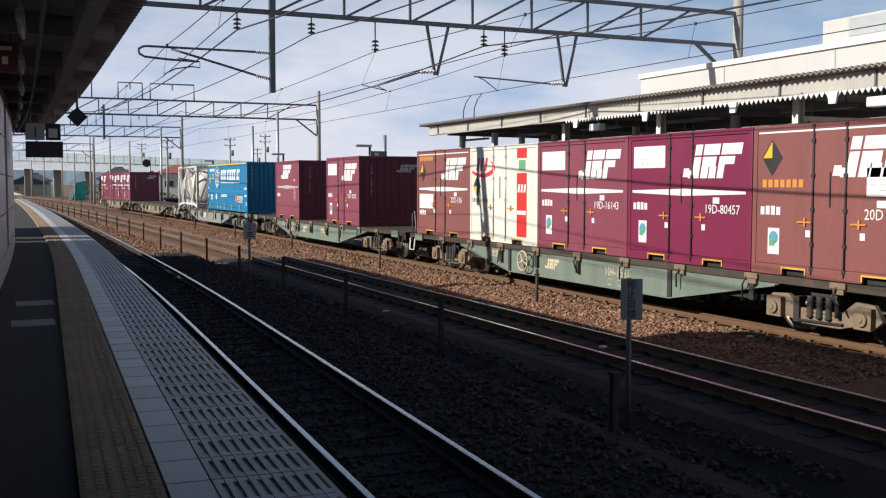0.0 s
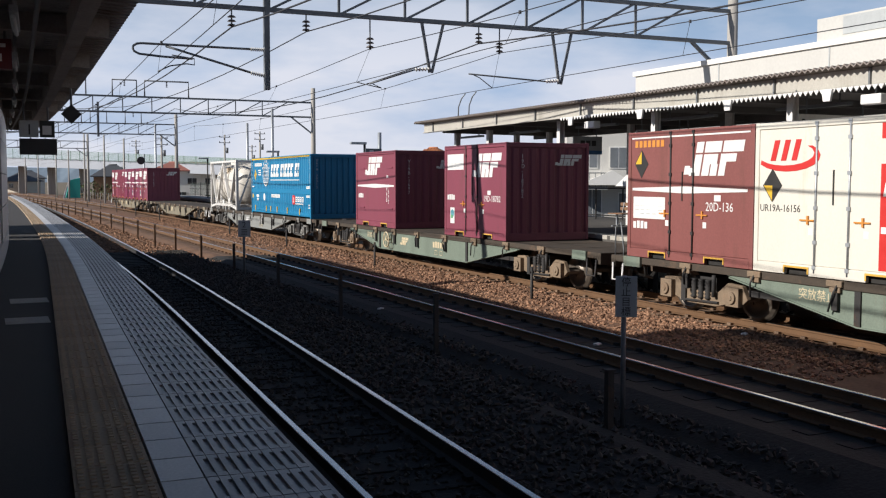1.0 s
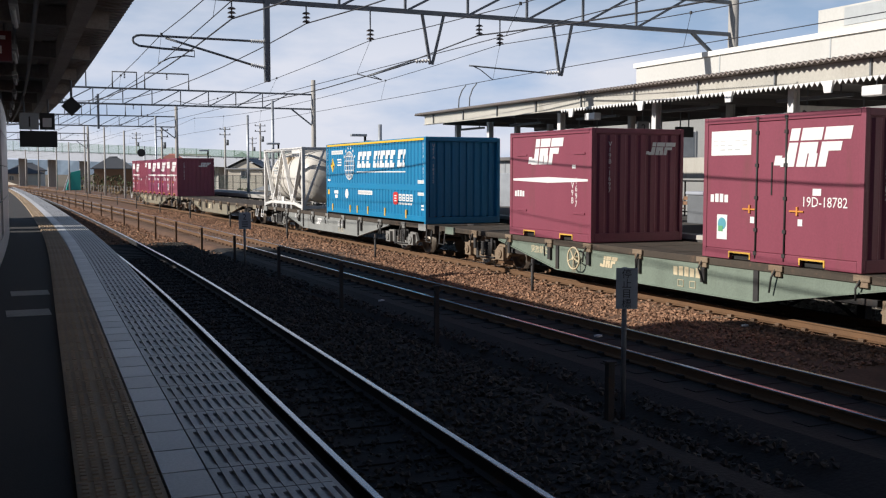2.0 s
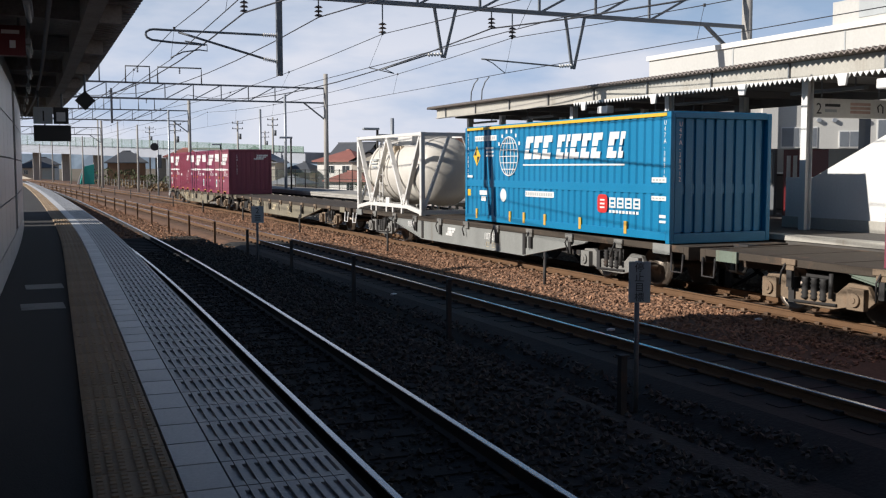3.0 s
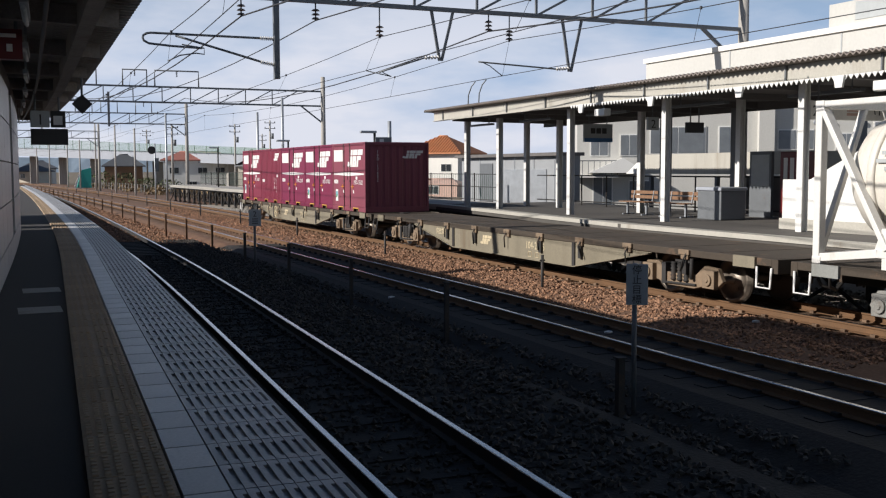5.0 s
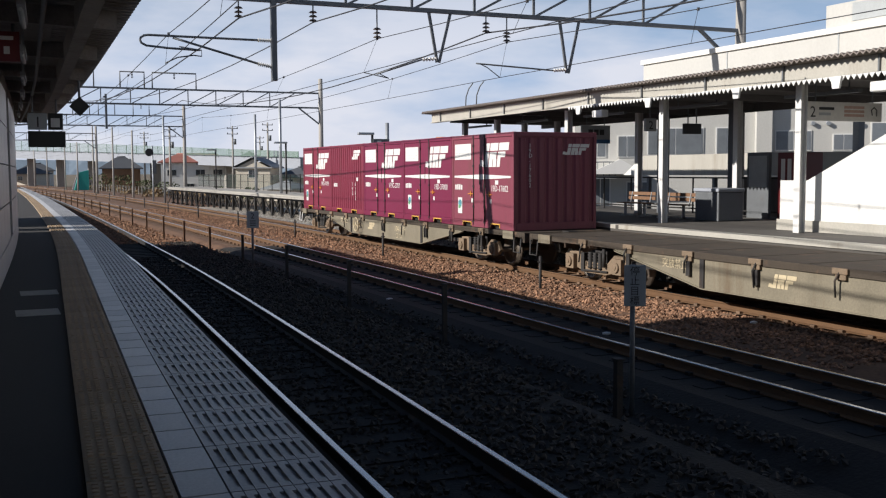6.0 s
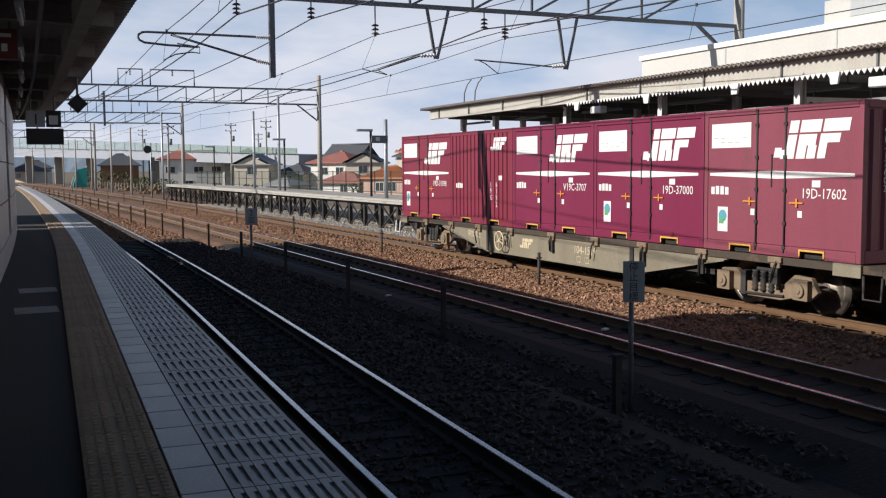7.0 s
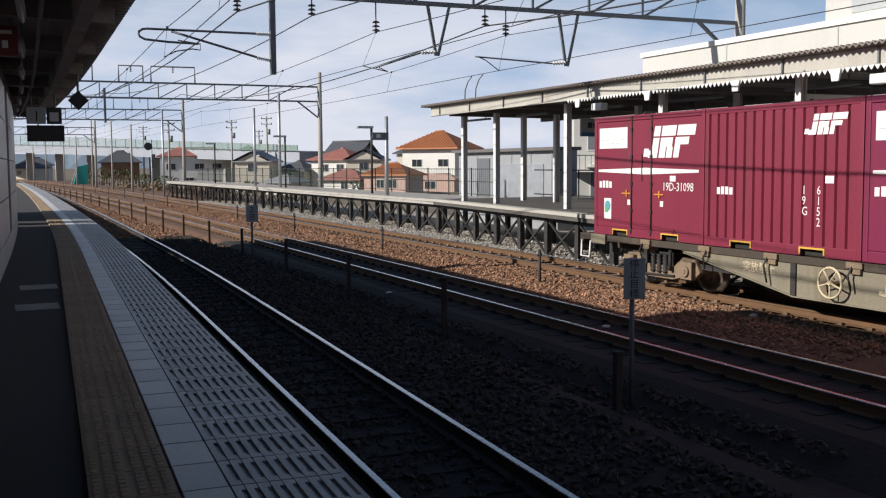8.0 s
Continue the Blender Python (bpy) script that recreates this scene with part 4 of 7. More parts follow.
def tank_container():
    """A twenty-foot tank in an open frame."""
    L, Wd, Hh = 6.06, 2.44, 2.59
    hx, hy = Wd / 2, L / 2
    c = thing("tank_container", "white tank container in an open diagonal steel frame", "tank container", "containers on the train")
    b = B()
    lathe(b, [(0.02, -2.86), (0.45, -2.80), (0.8, -2.66), (1.0, -2.42), (1.08, -2.15), (1.08, 2.15), (1.0, 2.42), (0.8, 2.66), (0.45, 2.80), (0.02, 2.86)], 40,
          Matrix.Translation((0, 0, 1.36)) @ Matrix.Rotation(radians(90), 4, "X"))
    part("tank", b, "tank_white", c)
    for y in (-2.0, 0.35, 0.95, 2.0):
        b = B()
        lathe(b, [(1.10, -0.07), (1.125, -0.06), (1.125, 0.06), (1.10, 0.07)], 40, Matrix.Translation((0, y, 1.36)) @ Matrix.Rotation(radians(90), 4, "X"))
        part("tank_band", b, "tank_white", c)
    for qx in (-1, 1):
        for qy in (-1, 1):
            b = B()
            box(b, min(qx * hx, qx * (hx - 0.14)), max(qx * hx, qx * (hx - 0.14)), min(qy * hy, qy * (hy - 0.14)), max(qy * hy, qy * (hy - 0.14)), 0.1, Hh - 0.1)
            part("corner_post", b, "frame_white", c, bevel=0.015)
            for z in (0.0, Hh - 0.118):
                b = B()
                box(b, min(qx * (hx + .004), qx * (hx - 0.16)), max(qx * (hx + .004), qx * (hx - 0.16)), min(qy * (hy + .004), qy * (hy - 0.178)), max(qy * (hy + .004), qy * (hy - 0.178)), z, z + 0.118)
                part("corner_casting", b, "frame_white", c, bevel=0.012)
    for q in (-1, 1):
        x = q * (hx - 0.06)
        b = B()
        beam(b, (x, -hy + 0.1, Hh - 0.06), (x, hy - 0.1, Hh - 0.06), 0.1, 0.1)
        part("top_rail", b, "frame_white", c, bevel=0.01)
        b = B()
        beam(b, (x, -hy + 0.15, 0.1), (x, -hy + 1.3, 0.24), 0.1, 0.13)
        beam(b, (x, -hy + 1.3, 0.24), (x, hy - 1.3, 0.24), 0.1, 0.13)
        beam(b, (x, hy - 1.3, 0.24), (x, hy - 0.15, 0.1), 0.1, 0.13)
        for y in (-1.3, -0.5, 0.1, 1.1, 1.6):
            box(b, x - 0.04, x + 0.04, y - 0.05, y + 0.05, 0.0, 0.2)
        part("bottom_rail", b, "frame_white", c, bevel=0.01)
        for ya, yb in ((-2.9, -1.55), (0.0, -1.45), (0.0, 1.45), (2.9, 1.55)):
            b = B()
            beam(b, (x, ya, Hh - 0.12), (x, yb, 0.3), 0.09, 0.15, up=(1, 0, 0))
            part("brace", b, "frame_white", c, bevel=0.01)
        for y in (-1.5, 1.5):
            b = B()
            plate(b, [(x - 0.03, y - 0.3, 0.28), (x - 0.03, y + 0.3, 0.28), (x - 0.03, y + 0.16, 0.62), (x - 0.03, y - 0.16, 0.62)], 0.06, (1, 0, 0))
            part("gusset", b, "frame_white", c)
        y = q * (hy - 0.06)
        for z, h in ((Hh - 0.07, 0.12), (0.1, 0.14)):
            b = B()
            beam(b, (-hx + 0.1, y, z), (hx - 0.1, y, z), 0.1, h)
            part("end_rail", b, "frame_white", c, bevel=0.01)
        for s in (-1, 1):
            b = B()
            beam(b, (s * (hx - 0.1), y, 0.15), (s * 0.25, y, Hh - 0.12), 0.12, 0.08)
            part("end_brace", b, "frame_white", c, bevel=0.01)
    b = B()
    for y in (0.55, 0.86):
        tube(b, (-hx + 0.08, y, 0.2), (-hx + 0.08, y, 2.25), 0.02, 6)
    for i in range(7):
        tube(b, (-hx + 0.08, 0.55, 0.4 + i * 0.28), (-hx + 0.08, 0.86, 0.4 + i * 0.28), 0.015, 6)
    part("ladder", b, "frame_white", c)
    b = B()
    box(b, -0.7, 0.75, -1.0, 0.25, 2.2, 2.55)
    part("valve_box", b, "frame_white", c, bevel=0.02)
    b = B()
    box(b, -0.95, 0.9, -0.05, 0.06, 1.9, 2.22)
    box(b, -0.8, 0.8, -0.3, 0.8, 1.75, 2.2)
    part("saddle", b, "tank_beige", c)
    b = B()
    for z, w in ((1.72, 0.5), (1.60, 0.6), (1.48, 0.45)):
        box(b, -1.095, -1.0, 1.3, 1.3 + w, z, z + 0.06)
    part("print_bars", b, "sign_grey", c)
    b = B()
    box(b, -hx + 0.02, -hx + 0.1, -0.2, 0.15, 0.3, 0.5)
    part("document_box", b, "frame_white", c, bevel=0.01)
    return c


WHEEL_R = 0.43
WHITE_STEPS = {"104-1531": (1,), "107-624": (1,), "104-2306": (-1,), "104-1519": (1,)}


def wagon(paint, label, number, bogie_mat, wheel=True, mark=True):
    """A flat container wagon, its base centre on the rails; the rear end towards +y."""
    w = thing("container_wagon", label, "wagon", "wagons of the train")
    b = B()
    for q in (-1, 1):
        box(b, min(q * 1.22, q * 1.10), max(q * 1.22, q * 1.10), -9.75, 9.75, 0.84, 0.97)
        box(b, min(q * 0.35, q * 0.2), max(q * 0.35, q * 0.2), -9.75, 9.75, 0.6, 0.93)
        box(b, -1.22, 1.22, min(q * 9.75, q * 9.9), max(q * 9.75, q * 9.9), 0.72, 0.97)
    for i in range(14):
        y = -9.2 + i * 1.415
        box(b, -1.10, 1.10, y - 0.07, y + 0.07, 0.8, 0.94)
    part("underframe", b, "deck", w, bevel=0.01)
    for i in range(13):
        b = B()
        y = -9.7 + i * 1.494
        box(b, -1.09, 1.09, y + 0.01, y + 1.46, 0.94, 0.965)
        part("deck_plate", b, "deck", w, "rust-brown steel deck plate")
    for q in (-1, 1):
        b = B()
        x = q * 1.16
        plate(b, [(x, -6.35, 0.84), (x, 6.35, 0.84), (x, 5.9, 0.76), (x, 3.3, 0.30), (x, -3.3, 0.30), (x, -5.9, 0.76)], 0.03, (q, 0, 0))
        sill = part("side_sill", b, paint, w, "fish-bellied side sill")
        b = B()
        for a, c in (((-6.2, 0.80), (-3.3, 0.29)), ((-3.3, 0.29), (3.3, 0.29)), ((3.3, 0.29), (6.2, 0.80))):
            beam(b, (x + q * 0.02, a[0], a[1]), (x + q * 0.02, c[0], c[1]), 0.1, 0.02)
        part("sill_flange", b, paint, sill)
        b = B()
        for y in (-3.3, 3.3):
            box(b, min(x + q * .03, x + q * 0.06), max(x + q * .03, x + q * 0.06), y - 0.06, y + 0.06, 0.28, 0.84)
        part("sill_rib", b, "dark_steel", sill)
    b = B()
    box(b, -1.1, 1.1, -5.8, 5.8, 0.5, 0.6)
    for y0, y1, z in ((-2.4, -0.8, 0.36), (0.6, 1.5, 0.4), (2.0, 3.0, 0.38)):
        box(b, -0.8, 0.8, y0, y1, z, 0.7)
    part("brake_gear", b, "dark_steel", w)
    # lock gear along the sill
    r = random.Random(len(number) + ord(number[-1]))
    for y in (-7.5, -5.6, -3.73, -1.87, 0.0, 1.87, 3.73, 5.6, 7.5):
        y += r.uniform(-0.12, 0.12)
        b = B()
        box(b, -1.27, -1.20, y - 0.16, y + 0.16, 0.87, 0.97)
        box(b, -1.25, -1.20, y - 0.11, y + 0.11, 0.78, 0.87)
        gear = part("lock_gear", b, bogie_mat, w, bevel=0.012)
        b = B()
        y1 = y + r.uniform(-0.12, 0.12)
        pipe(b, [(-1.26, y1, 0.9), (-1.30, y1 + 0.05, 0.76), (-1.28, y1 + r.uniform(-0.1, 0.16), 0.58 - r.uniform(0, 0.12))], 0.018, 6)
        part("lever", b, "dark_steel", gear)
        if r.random() < 0.6:
            b = B()
            box(b, -1.26, -1.20, y - 0.07, y + 0.05, 0.5, 0.78)
            part("link", b, "dark_steel", gear, bevel=0.01)
    # ends: coupler, step irons, hand rail, plate
    for q in (-1, 1):
        b = B()
        box(b, -0.14, 0.14, min(q * 9.85, q * 10.1), max(q * 9.85, q * 10.1), 0.74, 1.0)
        box(b, -0.1, 0.1, min(q * 9.5, q * 9.9), max(q * 9.5, q * 9.9), 0.78, 0.96)
        part("coupler", b, "dark_steel", w, bevel=0.02)
        b = B()
        y0 = q * 9.6
        pts = [(-1.25, y0 - 0.18, 0.82), (-1.29, y0 - 0.20, 0.47), (-1.29, y0 + 0.14, 0.47), (-1.25, y0 + 0.18, 0.82)]
        pipe(b, pts, 0.022, 6)
        part("step_iron", b, "mark_white" if q in WHITE_STEPS.get(number, ()) else "dark_steel", w, "bent step iron")
        b = B()
        pipe(b, [(-0.4, q * 9.86, 0.8), (-0.3, q * 9.95, 0.5), (-0.05, q * 10.05, 0.42), (0.1, q * 10.1, 0.6)], 0.03, 6)
        part("brake_hose", b, "mark_black", w)
        b = B()
        pipe(b, [(0.5, q * 9.86, 0.8), (0.5, q * 9.98, 0.45), (0.62, q * 10.08, 0.5)], 0.025, 6)
        part("brake_hose", b, "mark_black", w)
        b = B()
        pipe(b, [(-1.18, q * 9.8, 0.95), (-1.18, q * 9.8, 1.55), (-1.18, q * 9.62, 1.65), (-1.18, q * 9.5, 1.1), (-1.18, q * 9.5, 0.95)], 0.016, 6)
        if q > 0 and number == "104-1531":
            part("hand_rail", b, "steel_grey", w)
        else:
            b.free()
        b = B()
        box(b, -1.27, -1.215, q * 9.1 - 0.28, q * 9.1 + 0.28, 0.78, 0.98)
        part("end_bracket", b, paint, w)
    if wheel:
        b = B()
        m = Matrix.Translation((-1.36, 2.35, 0.62)) @ Matrix.Rotation(radians(90), 4, "Y")
        ring = [m @ Vector((0.24 * math.cos(2 * math.pi * i / 20), 0.24 * math.sin(2 * math.pi * i / 20), 0)) for i in range(21)]
        pipe(b, ring, 0.02, 6)
        for i in range(5):
            a = 2 * math.pi * i / 5
            tube(b, m @ Vector((0, 0, 0)), m @ Vector((0.24 * math.cos(a), 0.24 * math.sin(a), 0)), 0.014, 5)
        tube(b, (-1.15, 2.35, 0.62), (-1.39, 2.35, 0.62), 0.035, 8)
        part("hand_wheel", b, "mark_cream", w, "cream brake hand wheel")
    X = -1.192
    if mark:
        slant_logo(w, 1.55, 0.5, 0.62, 0.24, X, "mark_cream" if bogie_mat == "bogie" else "mark_white")
    if not number[-1].isdigit():
        bars(w, -1.0, 0.56, 1.0, 0.18, 6, X, "mark_cream")
    else:
        lettering("number", number, 0.26, "mark_white" if bogie_mat != "bogie" else "mark_cream", w, face(-1.0, 0.55, X), squeeze=0.95)
    b = B()
    for y in (-1.15, -1.5):
        for a, c in (((y, 0.36), (y - 0.16, 0.36)), ((y, 0.48), (y - 0.16, 0.48)), ((y, 0.36), (y, 0.48)), ((y - 0.16, 0.36), (y - 0.16, 0.48))):
            tube(b, (X - 0.003, *a), (X - 0.003, *c), 0.008, 4)
    part("stencil_box", b, "mark_cream", w)
    lettering("warning", "突放禁止", 0.2, "mark_white" if bogie_mat != "bogie" else "mark_cream", w, face(4.55, 0.62, X))
    # bogies
    wheels = []
    for q in (-1, 1):
        yc = q * 7.1
        for sx in (-1, 1):
            b = B()
            x = sx * 1.0
            t = 0.10
            pts = [(x, yc - 1.25, 0.42), (x, yc - 1.1, 0.66), (x, yc - 0.72, 0.68), (x, yc - 0.45, 0.48), (x, yc + 0.45, 0.48), (x, yc + 0.72, 0.68), (x, yc + 1.1, 0.66), (x, yc + 1.25, 0.42),
                   (x, yc + 1.1, 0.30), (x, yc + 0.75, 0.30), (x, yc + 0.4, 0.22), (x, yc - 0.4, 0.22), (x, yc - 0.75, 0.30), (x, yc - 1.1, 0.30)]
            plate(b, pts, t, (sx, 0, 0))
            side = part("bogie_side", b, bogie_mat, w, "cast bogie side frame", bevel=0.015)
            for y in (yc - 0.95, yc + 0.95):
                b = B()
                xa, xb = sorted((x + sx * 0.09, x + sx * 0.2))
                box(b, xa, xb, y - 0.17, y + 0.17, 0.28, 0.62)
                tube(b, (x + sx * 0.2, y, 0.44), (x + sx * 0.24, y, 0.44), 0.11, 12)
                tube(b, (x + sx * 0.24, y, 0.44), (x + sx * 0.26, y, 0.44), 0.05, 8)
                part("axle_box", b, bogie_mat, side, bevel=0.015)
            b = B()
            tube(b, (x + sx * 0.16, yc - 0.42, 0.4), (x + sx * 0.16, yc - 0.42, 0.8), 0.04, 8)
            part("damper", b, "dark_steel", side)
            for y in (yc - 0.2, yc, yc + 0.2):
                b = B()
                lathe(b, [(0.075 if k % 2 else 0.05, 0.33 + k * 0.033) for k in range(12)], 10, Matrix.Translation((x + sx * 0.1, y, 0)))
                part("spring", b, "dark_steel", side)
            b = B()
            tube(b, (x + sx * 0.12, yc - 0.5, 0.3), (x + sx * 0.12, yc + 0.5, 0.27), 0.025, 6)
            box(b, min(x, x + sx * 0.14), max(x, x + sx * 0.14), yc + 0.42, yc + 0.55, 0.24, 0.66)
            part("brake_rod", b, "dark_steel", side)
        b = B()
        box(b, -1.0, 1.0, yc - 0.3, yc + 0.3, 0.36, 0.74)
        part("bolster", b, "dark_steel", w)
        for y in (yc - 0.95, yc + 0.95):
            b = B()
            for sx in (-1, 1):
                m = Matrix.Translation((sx * 0.565, 0, 0)) @ Matrix.Rotation(radians(90 * sx), 4, "Y")
                lathe(b, [(0.40, -0.065), (WHEEL_R + 0.03, -0.06), (WHEEL_R + 0.03, -0.035), (WHEEL_R, -0.03), (WHEEL_R - 0.004, 0.06), (0.36, 0.06), (0.34, 0.02), (0.14, 0.01), (0.12, 0.06), (0.1, 0.06)], 24, m)
                for i in range(3):
                    a = 2 * math.pi * i / 3
                    box(b, sx * 0.565 + sx * 0.02, sx * 0.565 + sx * 0.04, 0.2 * math.cos(a) - 0.03, 0.2 * math.cos(a) + 0.03, 0.2 * math.sin(a) - 0.03, 0.2 * math.sin(a) + 0.03)
            tube(b, (-1.1, 0, 0), (1.1, 0, 0), 0.07, 10)
            ws = part("wheelset", b, "tyre", w, "steel wheels on an axle")
            ws.matrix_basis = pose(0, y, WHEEL_R)
            wheels.append((ws, y))
    return w, wheels

# ---- roof, wall and signs of the near platform ----
def roof_edge(s):
    return 1.06 - 0.019 * max(s, 0)


R1A, R1B = -14, 35.2
bm = B()
sweep(bm, [(0.0, 4.22), (0.0, 4.30), (-6.2, 4.75), (-6.2, 4.67)], R1A, R1B, True, d=2, edge=roof_edge)
structure(part("platform_roof", bm, "roof_under"), "dark corrugated roof over the platform")
bm = B()
s = R1A
while s < R1B:
    x, y = place(roof_edge(s), s, True)
    beam(bm, (x - 0.7, y, 4.29), (x + 0.06, y, 4.225), 0.10, 0.05)
    s += 0.2
tagged(structure(part("roof_corrugation", bm, "roof_under"), "corrugated sheet ends along the roof edge"))
bm = B()
for o in (-0.45, -2.2):
    sweep(bm, [(o - 0.08, 3.98), (o + 0.08, 3.98), (o + 0.08, 4.24), (o - 0.08, 4.24)], R1A, R1B, True, d=2, edge=roof_edge)
structure(part("roof_purlin", bm, "roof_under"), "dark steel purlins under the roof")
s = 2.0
while s < R1B:
    bm = B()
    e = roof_edge(s)
    xa, ya = place(e - 5.6, s, True)
    xb, yb = place(e - 0.1, s, True)
    beam(bm, (xa, ya, 4.3), (xb, yb, 4.13), 0.14, 0.2)
    structure(part("roof_beam", bm, "roof_under"), "dark steel cross beam under the roof")
    s += 3.2
# fluorescent fittings, unlit
s = 6.0
while s < R1B - 5:
    lamp = thing("fluorescent_lamp", "unlit white fluorescent tube fitting hung under the roof", "lamp", "tube lamps under the roof")
    e = roof_edge(s) - 1.05
    xa, ya = place(e, s, True)
    xb, yb = place(e, s + 1.25, True)
    bm = B()
    beam(bm, (xa, ya, 3.95), (xb, yb, 3.95), 0.07, 0.06)
    for f in (0.15, 0.85):
        x, y = xa + (xb - xa) * f, ya + (yb - ya) * f
        tube(bm, (x, y, 3.95), (x, y, 4.34), 0.012, 6)
    part("housing", bm, "galv", lamp)
    bm = B()
    tube(bm, (xa, ya + 0.05, 3.89), (xb, yb - 0.05, 3.89), 0.02, 8)
    part("tube", bm, "sign_grey", lamp)
    s += 3.4

# conduits and hangers under the roof
for o, z, r in ((-0.85, 4.06, 0.025), (-1.5, 4.1, 0.035), (-1.62, 4.08, 0.02)):
    bm = B()
    pts = []
    for s in steps(R1A, R1B - 1, 2.0):
        pts.append((*place(roof_edge(s) + o, s, True), z))
    pipe(bm, pts, r, 6)
    structure(part("roof_conduit", bm, "steel_grey"), "grey conduit run under the platform roof")
# tiled lift block on the platform
WALL_O = -0.62
bm = B()
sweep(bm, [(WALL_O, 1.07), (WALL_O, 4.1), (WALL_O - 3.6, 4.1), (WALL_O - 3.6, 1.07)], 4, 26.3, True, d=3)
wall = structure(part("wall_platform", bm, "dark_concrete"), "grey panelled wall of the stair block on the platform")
s = 6.0
while s < 26:
    for z0, z1 in ((1.08, 1.42), (1.44, 2.02), (2.04, 2.62), (2.64, 3.22), (3.24, 3.8)):
        xa, ya = place(WALL_O + 0.015, s, True)
        xb, yb = place(WALL_O + 0.015, min(s + 1.18, 26.28), True)
        if 17.3 < s < 18.6 and z0 > 1.4:
            continue
        bm = B()
        beam(bm, (xa, ya, (z0 + z1) / 2), (xb, yb, (z0 + z1) / 2), 0.03, z1 - z0)
        part("wall_panel", bm, "wall_tile", wall)
    s += 1.2
bm = B()
xa, ya = place(WALL_O, 26.3, True)
box(bm, xa - 0.3, xa + 0.025, ya - 0.02, ya + 0.25, 1.07, 4.1)
part("wall_corner", bm, "wall_tile", wall)
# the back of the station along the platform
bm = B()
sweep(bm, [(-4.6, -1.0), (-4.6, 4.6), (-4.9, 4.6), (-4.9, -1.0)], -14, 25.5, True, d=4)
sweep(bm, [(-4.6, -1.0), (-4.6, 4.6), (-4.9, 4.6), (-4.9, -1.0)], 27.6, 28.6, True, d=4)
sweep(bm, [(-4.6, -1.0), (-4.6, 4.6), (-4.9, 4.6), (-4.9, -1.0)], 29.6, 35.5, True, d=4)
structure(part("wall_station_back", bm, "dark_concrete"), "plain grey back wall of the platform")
bm = B()
box(bm, -22, -5.2, -40, 15.9, -1.2, 8.95)
structure(part("station_building", bm, "concrete"), "plain grey station building behind the platform")
bm = B()
box(bm, -4.8, 1.2, -14.3, -14, 1.07, 4.7)
structure(part("wall_platform_end", bm, "dark_concrete"), "plain wall closing the platform")


def hang(ob, x, y, z0, z1, dx=0.0):
    b = B()
    tube(b, (x + dx, y, z0), (x + dx, y, z1), 0.02, 6)
    part("hanger", b, "steel_grey", ob)


# ---- far platform on trestles ----
def edge2(s):
    if s < 22:
        return 14.75
    return 14.75 + 0.115 * (min(s, 38) - 22) + 0.004 * max(0, s - 38)


P2Z = 1.1
bm = B()
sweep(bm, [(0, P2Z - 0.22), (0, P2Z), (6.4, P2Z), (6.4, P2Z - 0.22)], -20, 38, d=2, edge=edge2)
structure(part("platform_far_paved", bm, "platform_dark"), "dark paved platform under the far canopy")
bm = B()
sweep(bm, [(0, P2Z - 0.22), (0, P2Z), (3.0, P2Z), (3.0, P2Z - 0.22)], 38, 101, d=2, edge=edge2)
structure(part("platform_far", bm, "concrete"), "weathered concrete platform on steel trestles")
bm = B()
sweep(bm, [(-0.03, P2Z - 0.1), (-0.03, P2Z + 0.006), (0.35, P2Z + 0.006), (0.35, P2Z - 0.1)], -20, 101, d=2, edge=edge2)
structure(part("platform_far_nosing", bm, "canopy_cream"), "pale worn nosing of the far platform")
s = 14.0
while s < 101:
    tr = thing("trestle", "dark rusty steel trestle under the far platform", "trestle", "trestles of the far platform")
    e = edge2(s)
    a = turn(s)
    for o in (0.35, 2.6):
        x, y = place(e + o, s)
        b = B()
        box(b, x - 0.08, x + 0.08, y - 0.10, y + 0.10, -0.9, P2Z - 0.22)
        box(b, x - 0.16, x + 0.16, y - 0.16, y + 0.16, -0.9, -0.35)
        part("post", b, "dark_steel", tr)
    xa, ya = place(e + 0.35, s)
    xb, yb = place(edge2(s + 2.2) + 0.35, s + 2.2)
    for z0, z1 in ((-0.35, P2Z - 0.3), (P2Z - 0.3, -0.35)):
        b = B()
        beam(b, (xa, ya, z0), (xb, yb, z1), 0.07, 0.05)
        part("brace", b, "dark_steel", tr)
    b = B()
    beam(b, (xa, ya, P2Z - 0.29), (xb, yb, P2Z - 0.29), 0.1, 0.14)
    part("bearer", b, "dark_steel", tr)
    s += 2.2

# roof over the far platform
C2X, C2A, C2B, C2Z = 15.5, -2.0, 36.8, 4.78
canopy = thing("platform_canopy", "cream steel platform canopy with a rusty corrugated roof", "canopy")
bm = B()
n = int((C2B - C2A) / 0.16)
top, bot = [], []
for i in range(n * 2 + 1):
    y = C2A + i * 0.08
    h = 0.03 if i % 2 else -0.03
    top.append((bm.verts.new((C2X, y, C2Z + h)), bm.verts.new((C2X + 5.3, y, C2Z - 0.12 + h))))
    bot.append((bm.verts.new((C2X, y, C2Z + h - 0.035)), bm.verts.new((C2X + 5.3, y, C2Z - 0.155 + h))))
for i in range(n * 2):
    bm.faces.new((top[i][0], top[i][1], top[i + 1][1], top[i + 1][0]))
    bm.faces.new((bot[i][0], bot[i + 1][0], bot[i + 1][1], bot[i][1]))
    bm.faces.new((top[i][0], top[i + 1][0], bot[i + 1][0], bot[i][0]))
part("roof_sheet", bm, "roof_sheet", canopy, "rusty corrugated roof sheet")
bm = B()
box(bm, C2X + 0.25, C2X + 0.31, C2A, C2B - 0.5, C2Z - 0.40, C2Z - 0.07)
